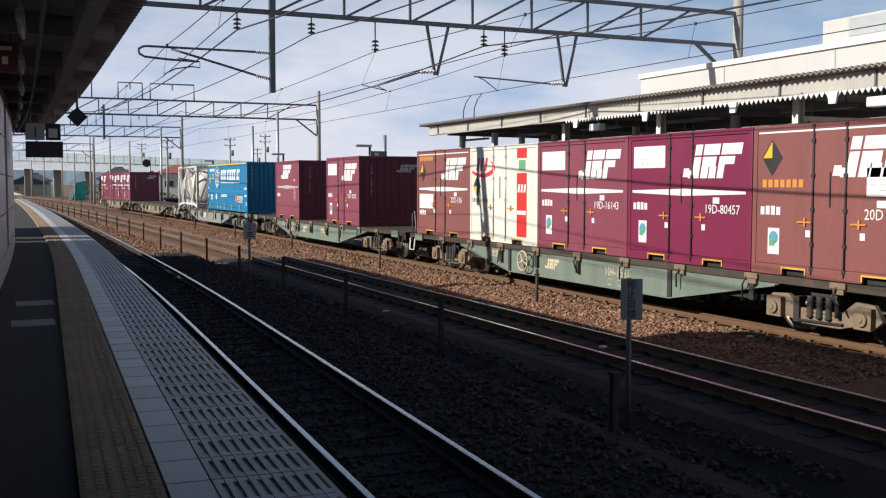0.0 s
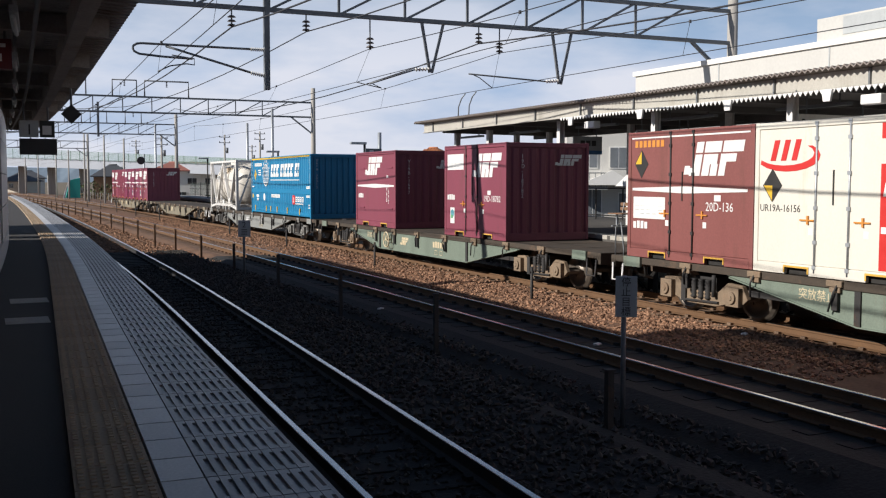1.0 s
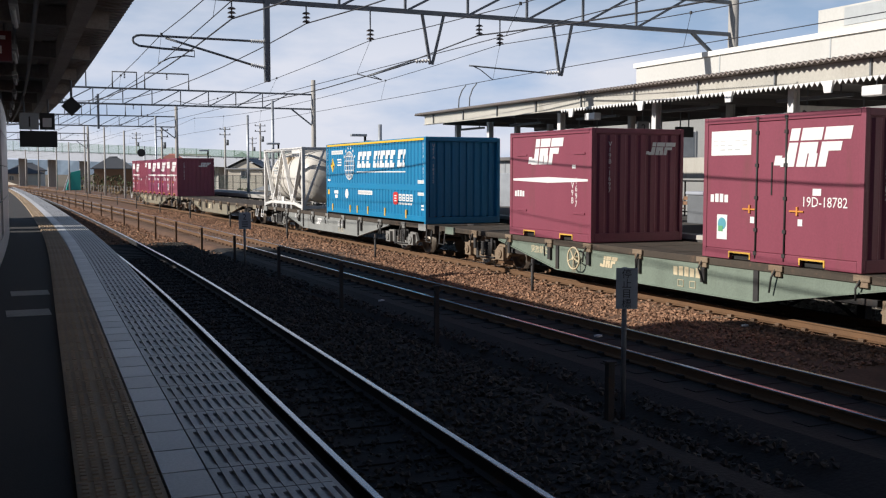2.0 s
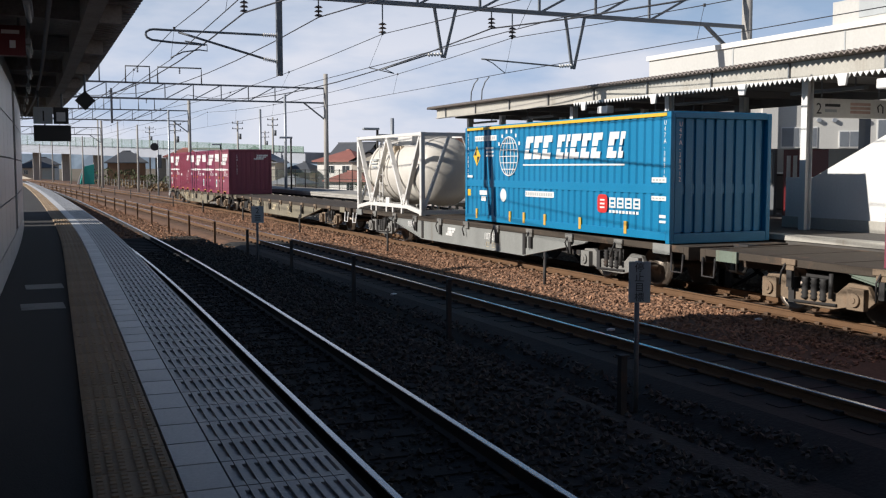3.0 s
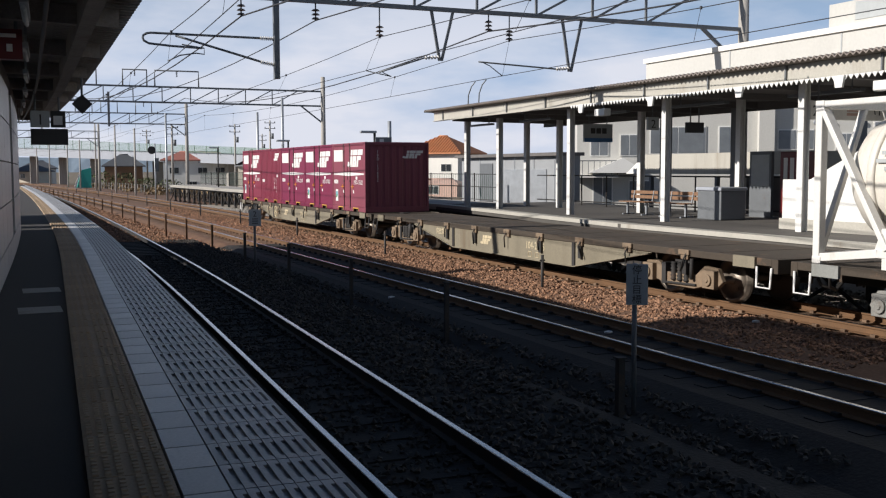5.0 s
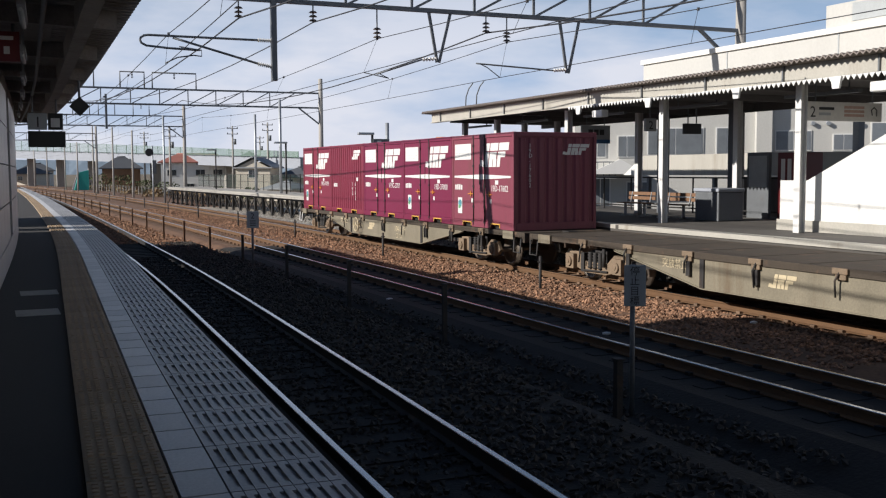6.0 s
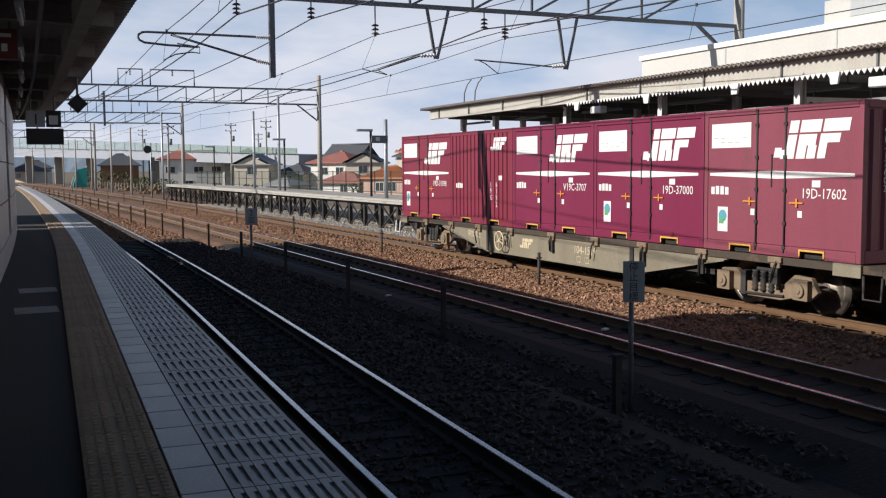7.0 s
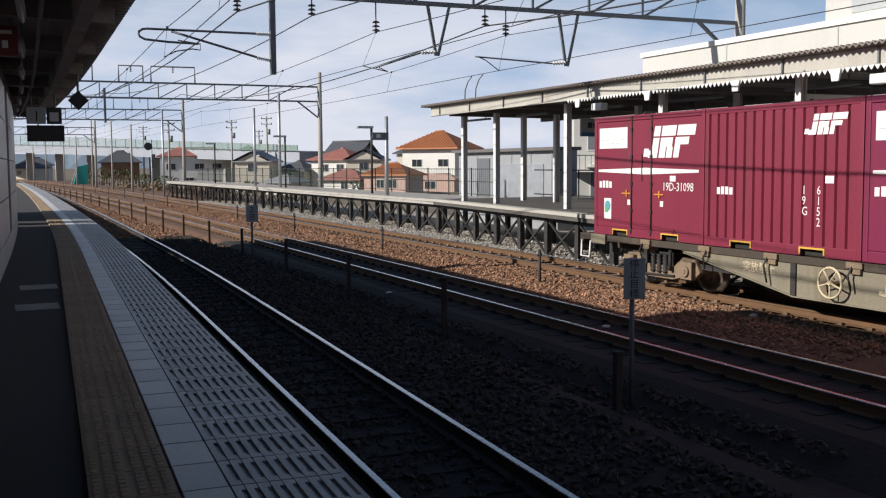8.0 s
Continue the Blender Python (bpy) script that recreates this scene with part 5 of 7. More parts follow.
part("fascia", bm, "canopy_cream", canopy, "cream fascia board")
bm = B()
box(bm, C2X + 0.2, C2X + 0.34, C2A, C2B - 0.5, C2Z - 0.43, C2Z - 0.40)
part("gutter_lip", bm, "canopy_cream", canopy)
bm = B()
y = C2A
while y < 26.0:
    plate(bm, [(C2X + 0.19, y, C2Z - 0.41), (C2X + 0.19, y + 0.15, C2Z - 0.41), (C2X + 0.19, y + 0.075, C2Z - 0.51)], 0.02, (-1, 0, 0))
    y += 0.15
part("valance", bm, "paint_white", canopy, "white saw-tooth valance")
y = C2A + 1.0
while y < C2B - 0.5:
    b = B()
    box(b, C2X + 0.2, C2X + 0.25, y - 0.02, y + 0.02, C2Z - 0.4, C2Z - 0.07)
    part("fascia_joint", b, "steel_grey", canopy)
    y += 2.6
for y in (12.2, 15.6, 18.6, 22.0, 25.4):
    b = B()
    plate(b, [(C2X + 0.17, y - 0.14, C2Z - 0.42), (C2X + 0.17, y + 0.14, C2Z - 0.42), (C2X + 0.17, y + 0.09, C2Z - 0.66), (C2X + 0.17, y - 0.09, C2Z - 0.66)], 0.05, (-1, 0, 0))
    part("bracket_end", b, "paint_white", canopy)
y = C2A + 1
while y < C2B - 0.5:
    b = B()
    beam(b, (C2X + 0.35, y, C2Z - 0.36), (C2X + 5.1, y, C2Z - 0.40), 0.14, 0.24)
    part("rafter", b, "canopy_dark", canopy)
    y += 2.75
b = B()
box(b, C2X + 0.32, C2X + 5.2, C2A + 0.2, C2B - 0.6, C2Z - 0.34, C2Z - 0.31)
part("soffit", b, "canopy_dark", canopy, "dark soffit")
# Added beam, dark like the shaded soffit, hides the bright view below it.
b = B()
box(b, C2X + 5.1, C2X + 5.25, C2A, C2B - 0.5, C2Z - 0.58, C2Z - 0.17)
part("gap_beam", b, "canopy_dark", canopy, "dark beam added to close the bright gap behind the soffit")
for y in (34.2, 33.3):
    b = B()
    pipe(b, [(C2X + 0.7, y, C2Z - 0.1), (C2X + 0.7, y - 0.05, C2Z + 0.45), (C2X + 0.75, y - 0.2, C2Z + 0.75), (C2X + 0.8, y - 0.42, C2Z + 0.92)], 0.022, 6)
    part("roof_rod", b, "steel_grey", canopy, "thin bent rod on the roof")
for i, (x, y) in enumerate(((16.4, 27.2), (16.6, 32.4), (16.7, 35.3), (18.9, 34.6), (19.0, 32.3), (16.4, 22.35), (16.4, 17.35), (19.0, 27.2), (19.0, 22.5))):
    b = B()
    hs = [(-0.09, -0.09), (-0.075, -0.09), (-0.075, -0.012), (0.075, -0.012), (0.075, -0.09), (0.09, -0.09), (0.09, 0.09), (0.075, 0.09), (0.075, 0.012), (-0.075, 0.012), (-0.075, 0.09), (-0.09, 0.09)]
    plate(b, [(x + u, y + v, P2Z) for u, v in hs], C2Z - 0.3 - P2Z, (0, 0, 1))
    part("column", b, "paint_white", canopy, "white painted steel column")

# stair enclosure on the far platform
def stair_box():
    t = thing("stair_enclosure", "white sheet-clad stair enclosure with a sloping top on the far platform", "stair enclosure")
    b = B()
    plate(b, [(16.9, 18.5, P2Z + 0.25), (16.9, 18.5, 2.25), (16.9, 17.65, 2.25), (16.9, 13.4, 4.15), (16.9, 2.0, 4.15), (16.9, 2.0, P2Z + 0.25)], 2.2, (1, 0, 0))
    part("cladding", b, "paint_white", t)
    b = B()
    box(b, 16.85, 19.15, 2.0, 18.55, P2Z, P2Z + 0.25)
    part("plinth", b, "canopy_cream", t)
    return t


stair_box()

# ---- overhead line gantries ----
def gantry(s, x_left, x_right, z0, depth, drops, label):
    g = thing("line_gantry", label, "gantry", "gantries over the tracks")
    _, y = place(T3, s)
    y = s if s < BEND_Y else y
    for z in (z0, z0 + depth):
        b = B()
        beam(b, (x_left, y, z), (x_right, y, z), 0.11, 0.11)
        part("chord", b, "steel_grey", g)
    xb = x_right - 1.76
    while xb > x_left + 1:
        xa = xb - 1.82
        b = B()
        beam(b, (xa, y, z0 + depth), (xa, y, z0), 0.06, 0.06)
        beam(b, (xa, y, z0), (xb, y, z0 + depth), 0.06, 0.06)
        xb = xa
        part("lattice", b, "steel_grey", g)
    b = B()
    beam(b, (x_right - 1.6, y, z0), (x_right, y, z0 - 1.2), 0.09, 0.09)
    part("knee_brace", b, "steel_grey", g)
    for x in (x_left, x_right):
        b = B()
        tube(b, (x, y, -1.3), (x, y, z0 + depth + 1.0), 0.19, 14, 0.15)
        part("mast", b, "concrete", g, "concrete mast")
    for x, z in drops:
        b = B()
        beam(b, (x, y, z), (x, y, z0 + 0.6), 0.13, 0.16)
        part("drop_post", b, "steel_grey", g)
    return g, y


YA = 25.0


def near_x(x):
    """Offsets at the nearest gantry, given for a plane at 26 m."""
    return x * YA / 26.0


def near_z(z):
    return 2.5 + (z - 2.5) * YA / 26.0


GANTRY_A, _ = gantry(YA, -6.0, near_x(22.0), near_z(6.9), 0.96, [(near_x(6.85), near_z(4.85))], "grey lattice steel gantry spanning the tracks")
GANTRY_B, _ = gantry(68.0, -8.0, 21.2, 6.9, 1.0, [(7.0, 5.3)], "grey lattice steel gantry on concrete masts")
GANTRY_C, _ = gantry(102.0, -12.0, 17.8, 7.0, 1.0, [(4.5, 5.3)], "grey lattice steel gantry on concrete masts")
gantry(150.0, -22.0, 14.0, 7.0, 1.0, [], "grey lattice steel gantry far along the line")
gantry(200.0, -38.0, 0.0, 7.0, 1.0, [], "grey lattice steel gantry far along the line")

# ---- insulators, arms and wires ----
def insulator(b, x, y, z0, z1, r=0.075, n=4):
    d = (z1 - z0) / n
    prof = [(0.018, z0)]
    for i in range(n):
        z = z0 + (i + 0.3) * d
        prof += [(0.02, z), (r, z + 0.02 * d), (r * 0.6, z + d * 0.4), (0.02, z + d * 0.5)]
    lathe(b, prof + [(0.018, z1)], 10, Matrix.Translation((x, y, 0)))


def rod_insulator(b, a, c, n=7):
    a, c = Vector(a), Vector(c)
    tube(b, a, c, 0.02, 6)
    for i in range(n):
        p = a + (c - a) * ((i + 0.3) / n)
        q = a + (c - a) * ((i + 0.65) / n)
        tube(b, p, q, 0.05, 8)


arm = thing("cantilever_arm", "grey tubular cantilever holding the loop track's wire", "wire support", "wire supports")
b = B()
pipe(b, [(near_x(6.45), YA, near_z(5.87)), (near_x(3.7), YA, near_z(5.87)), (near_x(3.60), YA, near_z(5.85)), (near_x(3.53), YA, near_z(5.80)), (near_x(3.51), YA, near_z(5.74)), (near_x(3.54), YA, near_z(5.67)), (near_x(3.66), YA, near_z(5.61)), (near_x(4.2), YA, near_z(5.57)), (near_x(4.95), YA, near_z(5.55))], 0.028, 8)
pipe(b, [(near_x(6.45), YA, near_z(5.27)), (near_x(4.3), YA, near_z(5.83))], 0.028, 8)
part("tube", b, "steel_grey", arm)
b = B()
pipe(b, [(near_x(4.45), YA, near_z(5.62)), (near_x(5.0), YA, near_z(5.55)), (near_x(5.0), YA, near_z(5.40)), (near_x(4.8), YA, near_z(5.42)), (near_x(4.4), YA, near_z(5.35)), (near_x(4.1), YA, near_z(5.2))], 0.016, 6)
part("steady_arm", b, "steel_grey", arm)
for z0, z1 in ((5.87, 5.87), (5.21, 5.27)):
    b = B()
    rod_insulator(b, (near_x(6.78), YA, near_z(z0)), (near_x(6.42), YA, near_z(z1)))
    part("insulator", b, "porcelain_white", arm, "ribbed pale insulator")

for xv, z1, xa, za, reg in ((11.45, 5.5, 9.67, 5.12, 9.3), (15.6, 5.35, 12.65, 5.52, 13.4)):
    v = thing("wire_bracket", "grey steel hanger bracket with a steady arm under the gantry", "wire support", "wire supports")
    b = B()
    beam(b, (near_x(xv - 0.25), YA, near_z(6.9)), (near_x(xv), YA, near_z(z1)), 0.07, 0.06)
    beam(b, (near_x(xv + 0.42), YA, near_z(6.9)), (near_x(xv + 0.06), YA, near_z(z1)), 0.07, 0.06)
    part("hanger", b, "steel_grey", v)
    b = B()
    rod_insulator(b, (near_x(xv), YA, near_z(z1 + 0.1)), (near_x(xv - 0.45), YA, near_z(z1 + 0.06)), 5)
    part("insulator", b, "porcelain_white", v)
    b = B()
    pipe(b, [(near_x(xv - 0.45), YA, near_z(z1 + 0.06)), (near_x(xa), YA, near_z(za))], 0.022, 6)
    pipe(b, [(near_x(xa + 0.1), YA, near_z(za)), (near_x(xa + 0.35), YA, near_z(za - 0.1)), (near_x(reg), YA, near_z(5.15))], 0.013, 6)
    part("steady_arm", b, "steel_grey", v)
for x, z0, z1 in ((5.95, 6.4, 6.85), (7.91, 6.4, 6.85), (9.69, 6.06, 6.85), (12.96, 6.38, 6.85), (13.62, 6.15, 6.85), (2.3, 6.4, 6.85)):
    t = thing("hanging_insulator", "dark disc insulator hung under the gantry", "insulator", "insulators")
    b = B()
    tube(b, (near_x(x), YA, near_z(z0)), (near_x(x), YA, near_z(z1)), 0.018, 6)
    part("rod", b, "steel_grey", t)
    b = B()
    insulator(b, near_x(x), YA, near_z(z0), near_z(min(z0 + 0.32, z1)), 0.11, 3)
    part("disc_body", b, "porcelain", t)

SUP = [-16.0, YA, 68.0, 102.0, 150.0, 200.0]


def line(xs, zs, sag, r, name, label, droppers=None):
    """A wire hung from support to support: xs and zs at SUP."""
    t = thing(name, label, "wire", "overhead wires")
    b = B()
    pts = []
    for k in range(len(SUP) - 1):
        for i in range(10):
            f = i / 10
            pts.append((xs[k] + (xs[k + 1] - xs[k]) * f, SUP[k] + (SUP[k + 1] - SUP[k]) * f, zs[k] + (zs[k + 1] - zs[k]) * f - sag * 4 * f * (1 - f)))
    pts.append((xs[-1], SUP[-1], zs[-1]))
    pipe(b, pts, r, 5)
    part("strand", b, "wire", t)
    return pts


def wire_x(centre, loop, first):
    out = []
    for s in SUP:
        x, y = place(centre, s, loop)
        out.append(near_x(first) if s == YA else x)
    return out


for centre, loop, xm, xc, zm in ((T1, True, 4.2, 4.1, 5.92), (T2, False, 9.69, 9.3, 6.06), (T3, False, 13.62, 13.4, 6.15)):
    top = line(wire_x(centre, loop, xm), [near_z(zm), near_z(zm), 6.1, 6.1, 6.1, 6.1], 0.45, 0.010, "messenger_wire", "dark sagging messenger wire over a track")
    low = line(wire_x(centre, loop, xc), [5.05] * 2 + [5.15] * 4, 0.03, 0.009, "contact_wire", "dark taut contact wire over a track")
    for i in range(2, len(top) - 22, 2):
        t = thing("dropper", "thin dropper wire between messenger and contact wire", "wire", "droppers")
        b = B()
        tube(b, low[i], top[i], 0.005, 4)
        tube(b, Vector(top[i]) - Vector((0, 0, 0.03)), Vector(top[i]) + Vector((0, 0, 0.03)), 0.03, 6)
        part("strand", b, "wire", t)
for x0, z, sag, r in ((5.95, 6.4, 0.9, 0.020), (7.91, 6.4, 0.7, 0.016), (12.96, 6.38, 0.9, 0.020), (2.3, 6.4, 0.8, 0.016)):
    line([x0 - 0.6, near_x(x0), x0 - 1.2, x0 - 4.5, x0 - 14, x0 - 31], [z + 0.3, near_z(z), 7.2, 7.2, 7.2, 7.2], sag, r, "feeder_cable", "dark sagging feeder cable along the line")
# square frames and feeders on the tops of the further gantries
for yg, host, xs, zt in ((68.0, GANTRY_B, ((5.3, 1.0), (7.9, 1.5), (9.9, 2.8)), 7.9), (102.0, GANTRY_C, ((7.5, 1.5), (9.8, 1.5), (13.0, 1.5)), 8.0)):
    for x, wide in xs:
        _, y = place(T3, yg)
        b = B()
        pipe(b, [(x, y, zt), (x, y, zt + 1.05), (x + wide, y, zt + 1.05), (x + wide, y, zt)], 0.05, 6)
        t = part("feeder_frame", b, "steel_grey", host)
        b = B()
        insulator(b, x + wide / 2, y, zt + 0.65, zt + 1.03)
        part("insulator", b, "porcelain", t)

# ---- posts and signs beside the tracks ----
s = 9.0
k = 0
while s < 130:
    x, y = place(6.85 if k else 5.65, s if k else 8.4)
    p = thing("fence_post", "rust-brown steel post between the tracks", "post", "posts between the tracks")
    b = B()
    box(b, x - 0.035, x + 0.035, y - 0.035, y + 0.035, -0.6, 0.62)
    box(b, x - 0.05, x + 0.05, y - 0.05, y + 0.05, 0.62, 0.64)
    # Posts inside the roof's shadow get a darker material for the shade.
    part("shaft", b, "rail_side" if y > 33 else "dark_steel", p)
    s = 15.3 + 4.9 * k
    k += 1
for s in range(0, 14):
    x, y = place(11.05, 9.7 + s * 9.8)
    p = thing("marker_post", "thin dark steel post in the ballast", "post", "posts in the ballast")
    b = B()
    tube(b, (x, y, -0.4), (x, y, 0.62), 0.035, 8)
    tube(b, (x - 0.06, y, 0.5), (x + 0.06, y, 0.5), 0.02, 6)
    part("shaft", b, "dark_steel", p)

sg = thing("stop_sign", "pale grey plate with black writing on a grey post", "sign")
b = B()
tube(b, (6.85, 9.9, -0.5), (6.85, 9.9, 1.40), 0.03, 10)
part("post", b, "steel_grey", sg)
ROT = Matrix.Translation((6.85, 9.86, 0)) @ Matrix.Rotation(radians(-30), 4, "Z")
b = B()
box(b, -0.125, 0.125, -0.05, -0.03, 0.92, 1.40, ROT)
pl = part("plate", b, "sign_grey", sg, bevel=0.006)
for i, ch in enumerate("停止目標"):
    lettering("writing", ch, 0.115, "mark_black", sg, ROT @ Matrix(((1, 0, 0, -0.06), (0, 0, -1, -0.052), (0, 1, 0, 1.29 - i * 0.115), (0, 0, 0, 1))))
sg = thing("stop_sign", "pale grey plate with a figure on a grey post", "sign")
b = B()
tube(b, (6.75, 28.3, -0.5), (6.75, 28.3, 1.35), 0.035, 10)
part("post", b, "steel_grey", sg)
ROT = Matrix.Translation((6.75, 28.25, 0)) @ Matrix.Rotation(radians(-12), 4, "Z")
b = B()
box(b, -0.17, 0.17, -0.05, -0.03, 0.93, 1.40, ROT)
part("plate", b, "sign_grey", sg, bevel=0.006)
lettering("writing", "2", 0.22, "mark_black", sg, ROT @ Matrix(((1, 0, 0, -0.06), (0, 0, -1, -0.052), (0, 1, 0, 1.2), (0, 0, 0, 1))))
b = B()
for z in (1.0, 1.06, 1.12):
    box(b, -0.08, 0.08, -0.054, -0.05, z, z + 0.025, ROT)
part("writing_block", b, "mark_black", sg)

# litter and a cable trough between the tracks
bm = B()
sweep(bm, [(5.9, -0.42), (6.2, -0.42), (6.2, -0.34), (5.9, -0.34)], 8, 60, d=3)
structure(part("cable_trough", bm, "dark_concrete"), "low grey concrete cable trough between the tracks")
for x, y, z in ((9.05, 13.8, -0.16), (7.6, 19.8, -0.2), (11.9, 13.6, -0.14)):
    t = thing("litter", "small crumpled pale scrap on the ballast", "litter", "scraps on the ballast")
    b = B()
    bmesh.ops.create_icosphere(b, subdivisions=1, radius=0.06, matrix=Matrix.Translation((x, y, z + 0.03)) @ Matrix.Diagonal((1.4, 1, 0.5, 1)))
    part("scrap", b, "mark_white", t)

# ---- hanging signs of the near platform ----
t = thing("hanging_sign", "black lozenge board hung from the platform roof", "sign")
b = B()
plate(b, [(1.49, 18.8, 3.48), (1.66, 18.8, 3.65), (1.49, 18.8, 3.82), (1.32, 18.8, 3.65)], 0.05, (0, -1, 0))
part("board", b, "mark_black", t)
hang(t, 1.49, 18.79, 3.8, 4.3)
t = thing("platform_sign", "dark hanging board with a white number panel", "sign")
b = B()
box(b, 0.76, 1.46, 22.0, 22.15, 3.02, 3.34)
part("lower_board", b, "mark_black", t)
b = B()
box(b, 0.76, 1.12, 22.0, 22.15, 3.37, 3.70)
part("number_panel", b, "sign_grey", t, bevel=0.01)
lettering("number", "1", 0.30, "mark_black", t, end_face(0.87, 3.42, 21.998))
b = B()
box(b, 1.14, 1.42, 22.0, 22.12, 3.37, 3.70)
part("side_panel", b, "mark_black", t)
b = B()
box(b, 1.19, 1.36, 21.99, 22.0, 3.42, 3.6)
part("white_patch", b, "mark_white", t)
hang(t, 0.85, 22.07, 3.7, 4.25)
hang(t, 1.3, 22.07, 3.7, 4.25)
t = thing("red_sign", "dark red hanging sign with a white arrow", "sign")
b = B()
box(b, -0.75, 0.36, 12.0, 12.12, 3.70, 4.02)
part("board", b, "red_sign", t)
b = B()
box(b, 0.12, 0.30, 11.99, 12.0, 3.93, 3.97)
box(b, 0.20, 0.26, 11.99, 12.0, 3.78, 3.86)
part("writing_block", b, "mark_white", t)
hang(t, -0.3, 12.06, 4.0, 4.3)
hang(t, 0.3, 12.06, 4.0, 4.3)

# ---- things on the far platform ----
for x, y, kind in ((17.4, 47.5, 0), (17.4, 63.5, 0), (17.3, 85.0, 0)):
    t = thing("platform_lamp", "dark lamp post with a flat white head on the far platform", "lamp post", "lamps on the far platform")
    y0 = y
    b = B()
    tube(b, (x, y0, P2Z), (x, y0, 4.4), 0.06, 10)
    part("post", b, "dark_steel", t)
    b = B()
    box(b, x - 0.75, x + 0.08, y0 - 0.12, y0 + 0.12, 4.3, 4.42)
    part("head", b, "galv", t, bevel=0.03)
for x, y, h in ((17.0, 44.4, 4.75), (17.5, 65.2, 7.2), (17.5, 72.0, 6.6), (14.2, 92.0, 7.5)):
    t = thing("steel_pole", "slender galvanised steel pole by the far platform", "pole", "poles by the far platform")
    b = B()
    tube(b, (x, y, P2Z - 0.3 if y < 90 else -1.2), (x, y, h), 0.10, 10, 0.09)
    part("shaft", b, "galv", t)
t = thing("pole_sign", "small dark sign plate on a pole", "sign")
b = B()
box(b, 16.25, 17.05, 44.25, 44.31, 3.65, 4.0)
part("plate", b, "steel_grey", t)
b = B()
box(b, 16.45, 16.65, 44.23, 44.25, 3.75, 3.92)
part("white_patch", b, "mark_white", t)
# fence along the back of the far platform
s = 38.0
while s < 100:
    f = thing("mesh_fence", "dark mesh fence panel behind the far platform", "fence", "fence panels")
    e = edge2(s) + 2.9
    xa, ya = place(e, s)
    xb, yb = place(edge2(s + 2.4) + 2.9, s + 2.4)
    for p in ((xa, ya),):
        b = B()
        tube(b, (*p, P2Z), (*p, P2Z + 1.25), 0.03, 6)
        part("post", b, "dark_steel", f)
    b = B()
    for z in (P2Z + 0.1, P2Z + 0.65, P2Z + 1.2):
        tube(b, (xa, ya, z), (xb, yb, z), 0.018, 5)
    part("rail", b, "dark_steel", f)
    for i in range(1, 12):
        x, y = xa + (xb - xa) * i / 12, ya + (yb - ya) * i / 12
        b = B()
        tube(b, (x, y, P2Z + 0.1), (x, y, P2Z + 1.2), 0.008, 4)
        part("bar", b, "fence_green", f)
    s += 2.4
# railing by the shed and the stair
for y0 in (20.0, 23.5, 27.0, 30.5, 34.0):
    f = thing("platform_railing", "dark tubular railing at the back of the far platform", "railing", "railings")
    for y in (y0, y0 + 1.75):
        b = B()
        tube(b, (21.0, y, P2Z), (21.0, y, P2Z + 1.15), 0.03, 6)
        part("post", b, "dark_steel", f)
    for z in (P2Z + 0.15, P2Z + 1.15):
        b = B()
        tube(b, (21.0, y0, z), (21.0, y0 + 3.5, z), 0.025, 6)
        part("rail", b, "dark_steel", f)
# number boards, direction board, tube lamps, speakers under the far roof
t = thing("number_board", "white hanging board with a black figure two", "sign")
b = B()
box(b, 17.42, 17.80, 24.6, 24.7, 3.63, 4.0)
part("board", b, "sign_grey", t, bevel=0.01)
lettering("number", "2", 0.34, "mark_black", t, end_face(17.52, 3.69, 24.598))
hang(t, 17.6, 24.65, 4.0, 4.45)
t = thing("direction_board", "pale hanging direction board with a figure two", "sign")
b = B()
box(b, 16.55, 18.75, 17.3, 17.4, 3.58, 4.0)
part("board", b, "wall_pale", t, bevel=0.01)
lettering("number", "2", 0.34, "mark_black", t, end_face(16.6, 3.66, 17.298))
for x0, x1, z, mat in ((16.86, 17.3, 3.82, "mark_black"), (16.86, 17.2, 3.70, "sign_grey"), (17.6, 18.2, 3.86, "brick_pink"), (17.6, 18.2, 3.77, "brick_pink"), (17.6, 18.2, 3.68, "brick_pink")):
    b = B()
    box(b, x0, x1, 17.294, 17.3, z, z + 0.06)
    part("writing_block", b, mat, t)
b = B()
pipe(b, [(18.45, 17.296, 3.72), (18.42, 17.296, 3.84), (18.50, 17.296, 3.90), (18.58, 17.296, 3.84), (18.58, 17.296, 3.70)], 0.015, 5)
part("arrow", b, "mark_black", t)
hang(t, 16.8, 17.35, 4.0, 4.42)
hang(t, 18.5, 17.35, 4.0, 4.42)
t = thing("display_panel", "small dark display hung under the far platform roof", "display")
b = B()
box(b, 18.35, 18.94, 24.0, 24.12, 3.54, 3.84)
part("case", b, "mark_black", t, bevel=0.01)
hang(t, 18.5, 24.06, 3.84, 4.42)
hang(t, 18.8, 24.06, 3.84, 4.42)
y = 12.0
while y < 35:
    t = thing("fluorescent_lamp", "unlit tube fitting under the far platform roof", "lamp", "tube lamps under the far roof")
    b = B()
    box(b, 17.05, 17.2, y, y + 2.2, 4.15, 4.22)
    part("housing", b, "steel_grey", t)
    for f in (0.3, 1.9):
        hang(t, 17.12, y + f, 4.22, 4.45)
    y += 4.4
for y in (14.6, 13.2, 24.6):
    t = thing("spotlight", "white box spotlight under the canopy edge", "lamp", "spotlights")
    b = B()
    box(b, 15.75, 15.98, y - 0.25, y + 0.25, 4.0, 4.2)
    part("housing", b, "paint_white", t, bevel=0.02)
    hang(t, 15.9, y, 4.2, 4.5)
t = thing("station_board", "pale hanging station board with a blue band and illegible writing", "sign")
b = B()
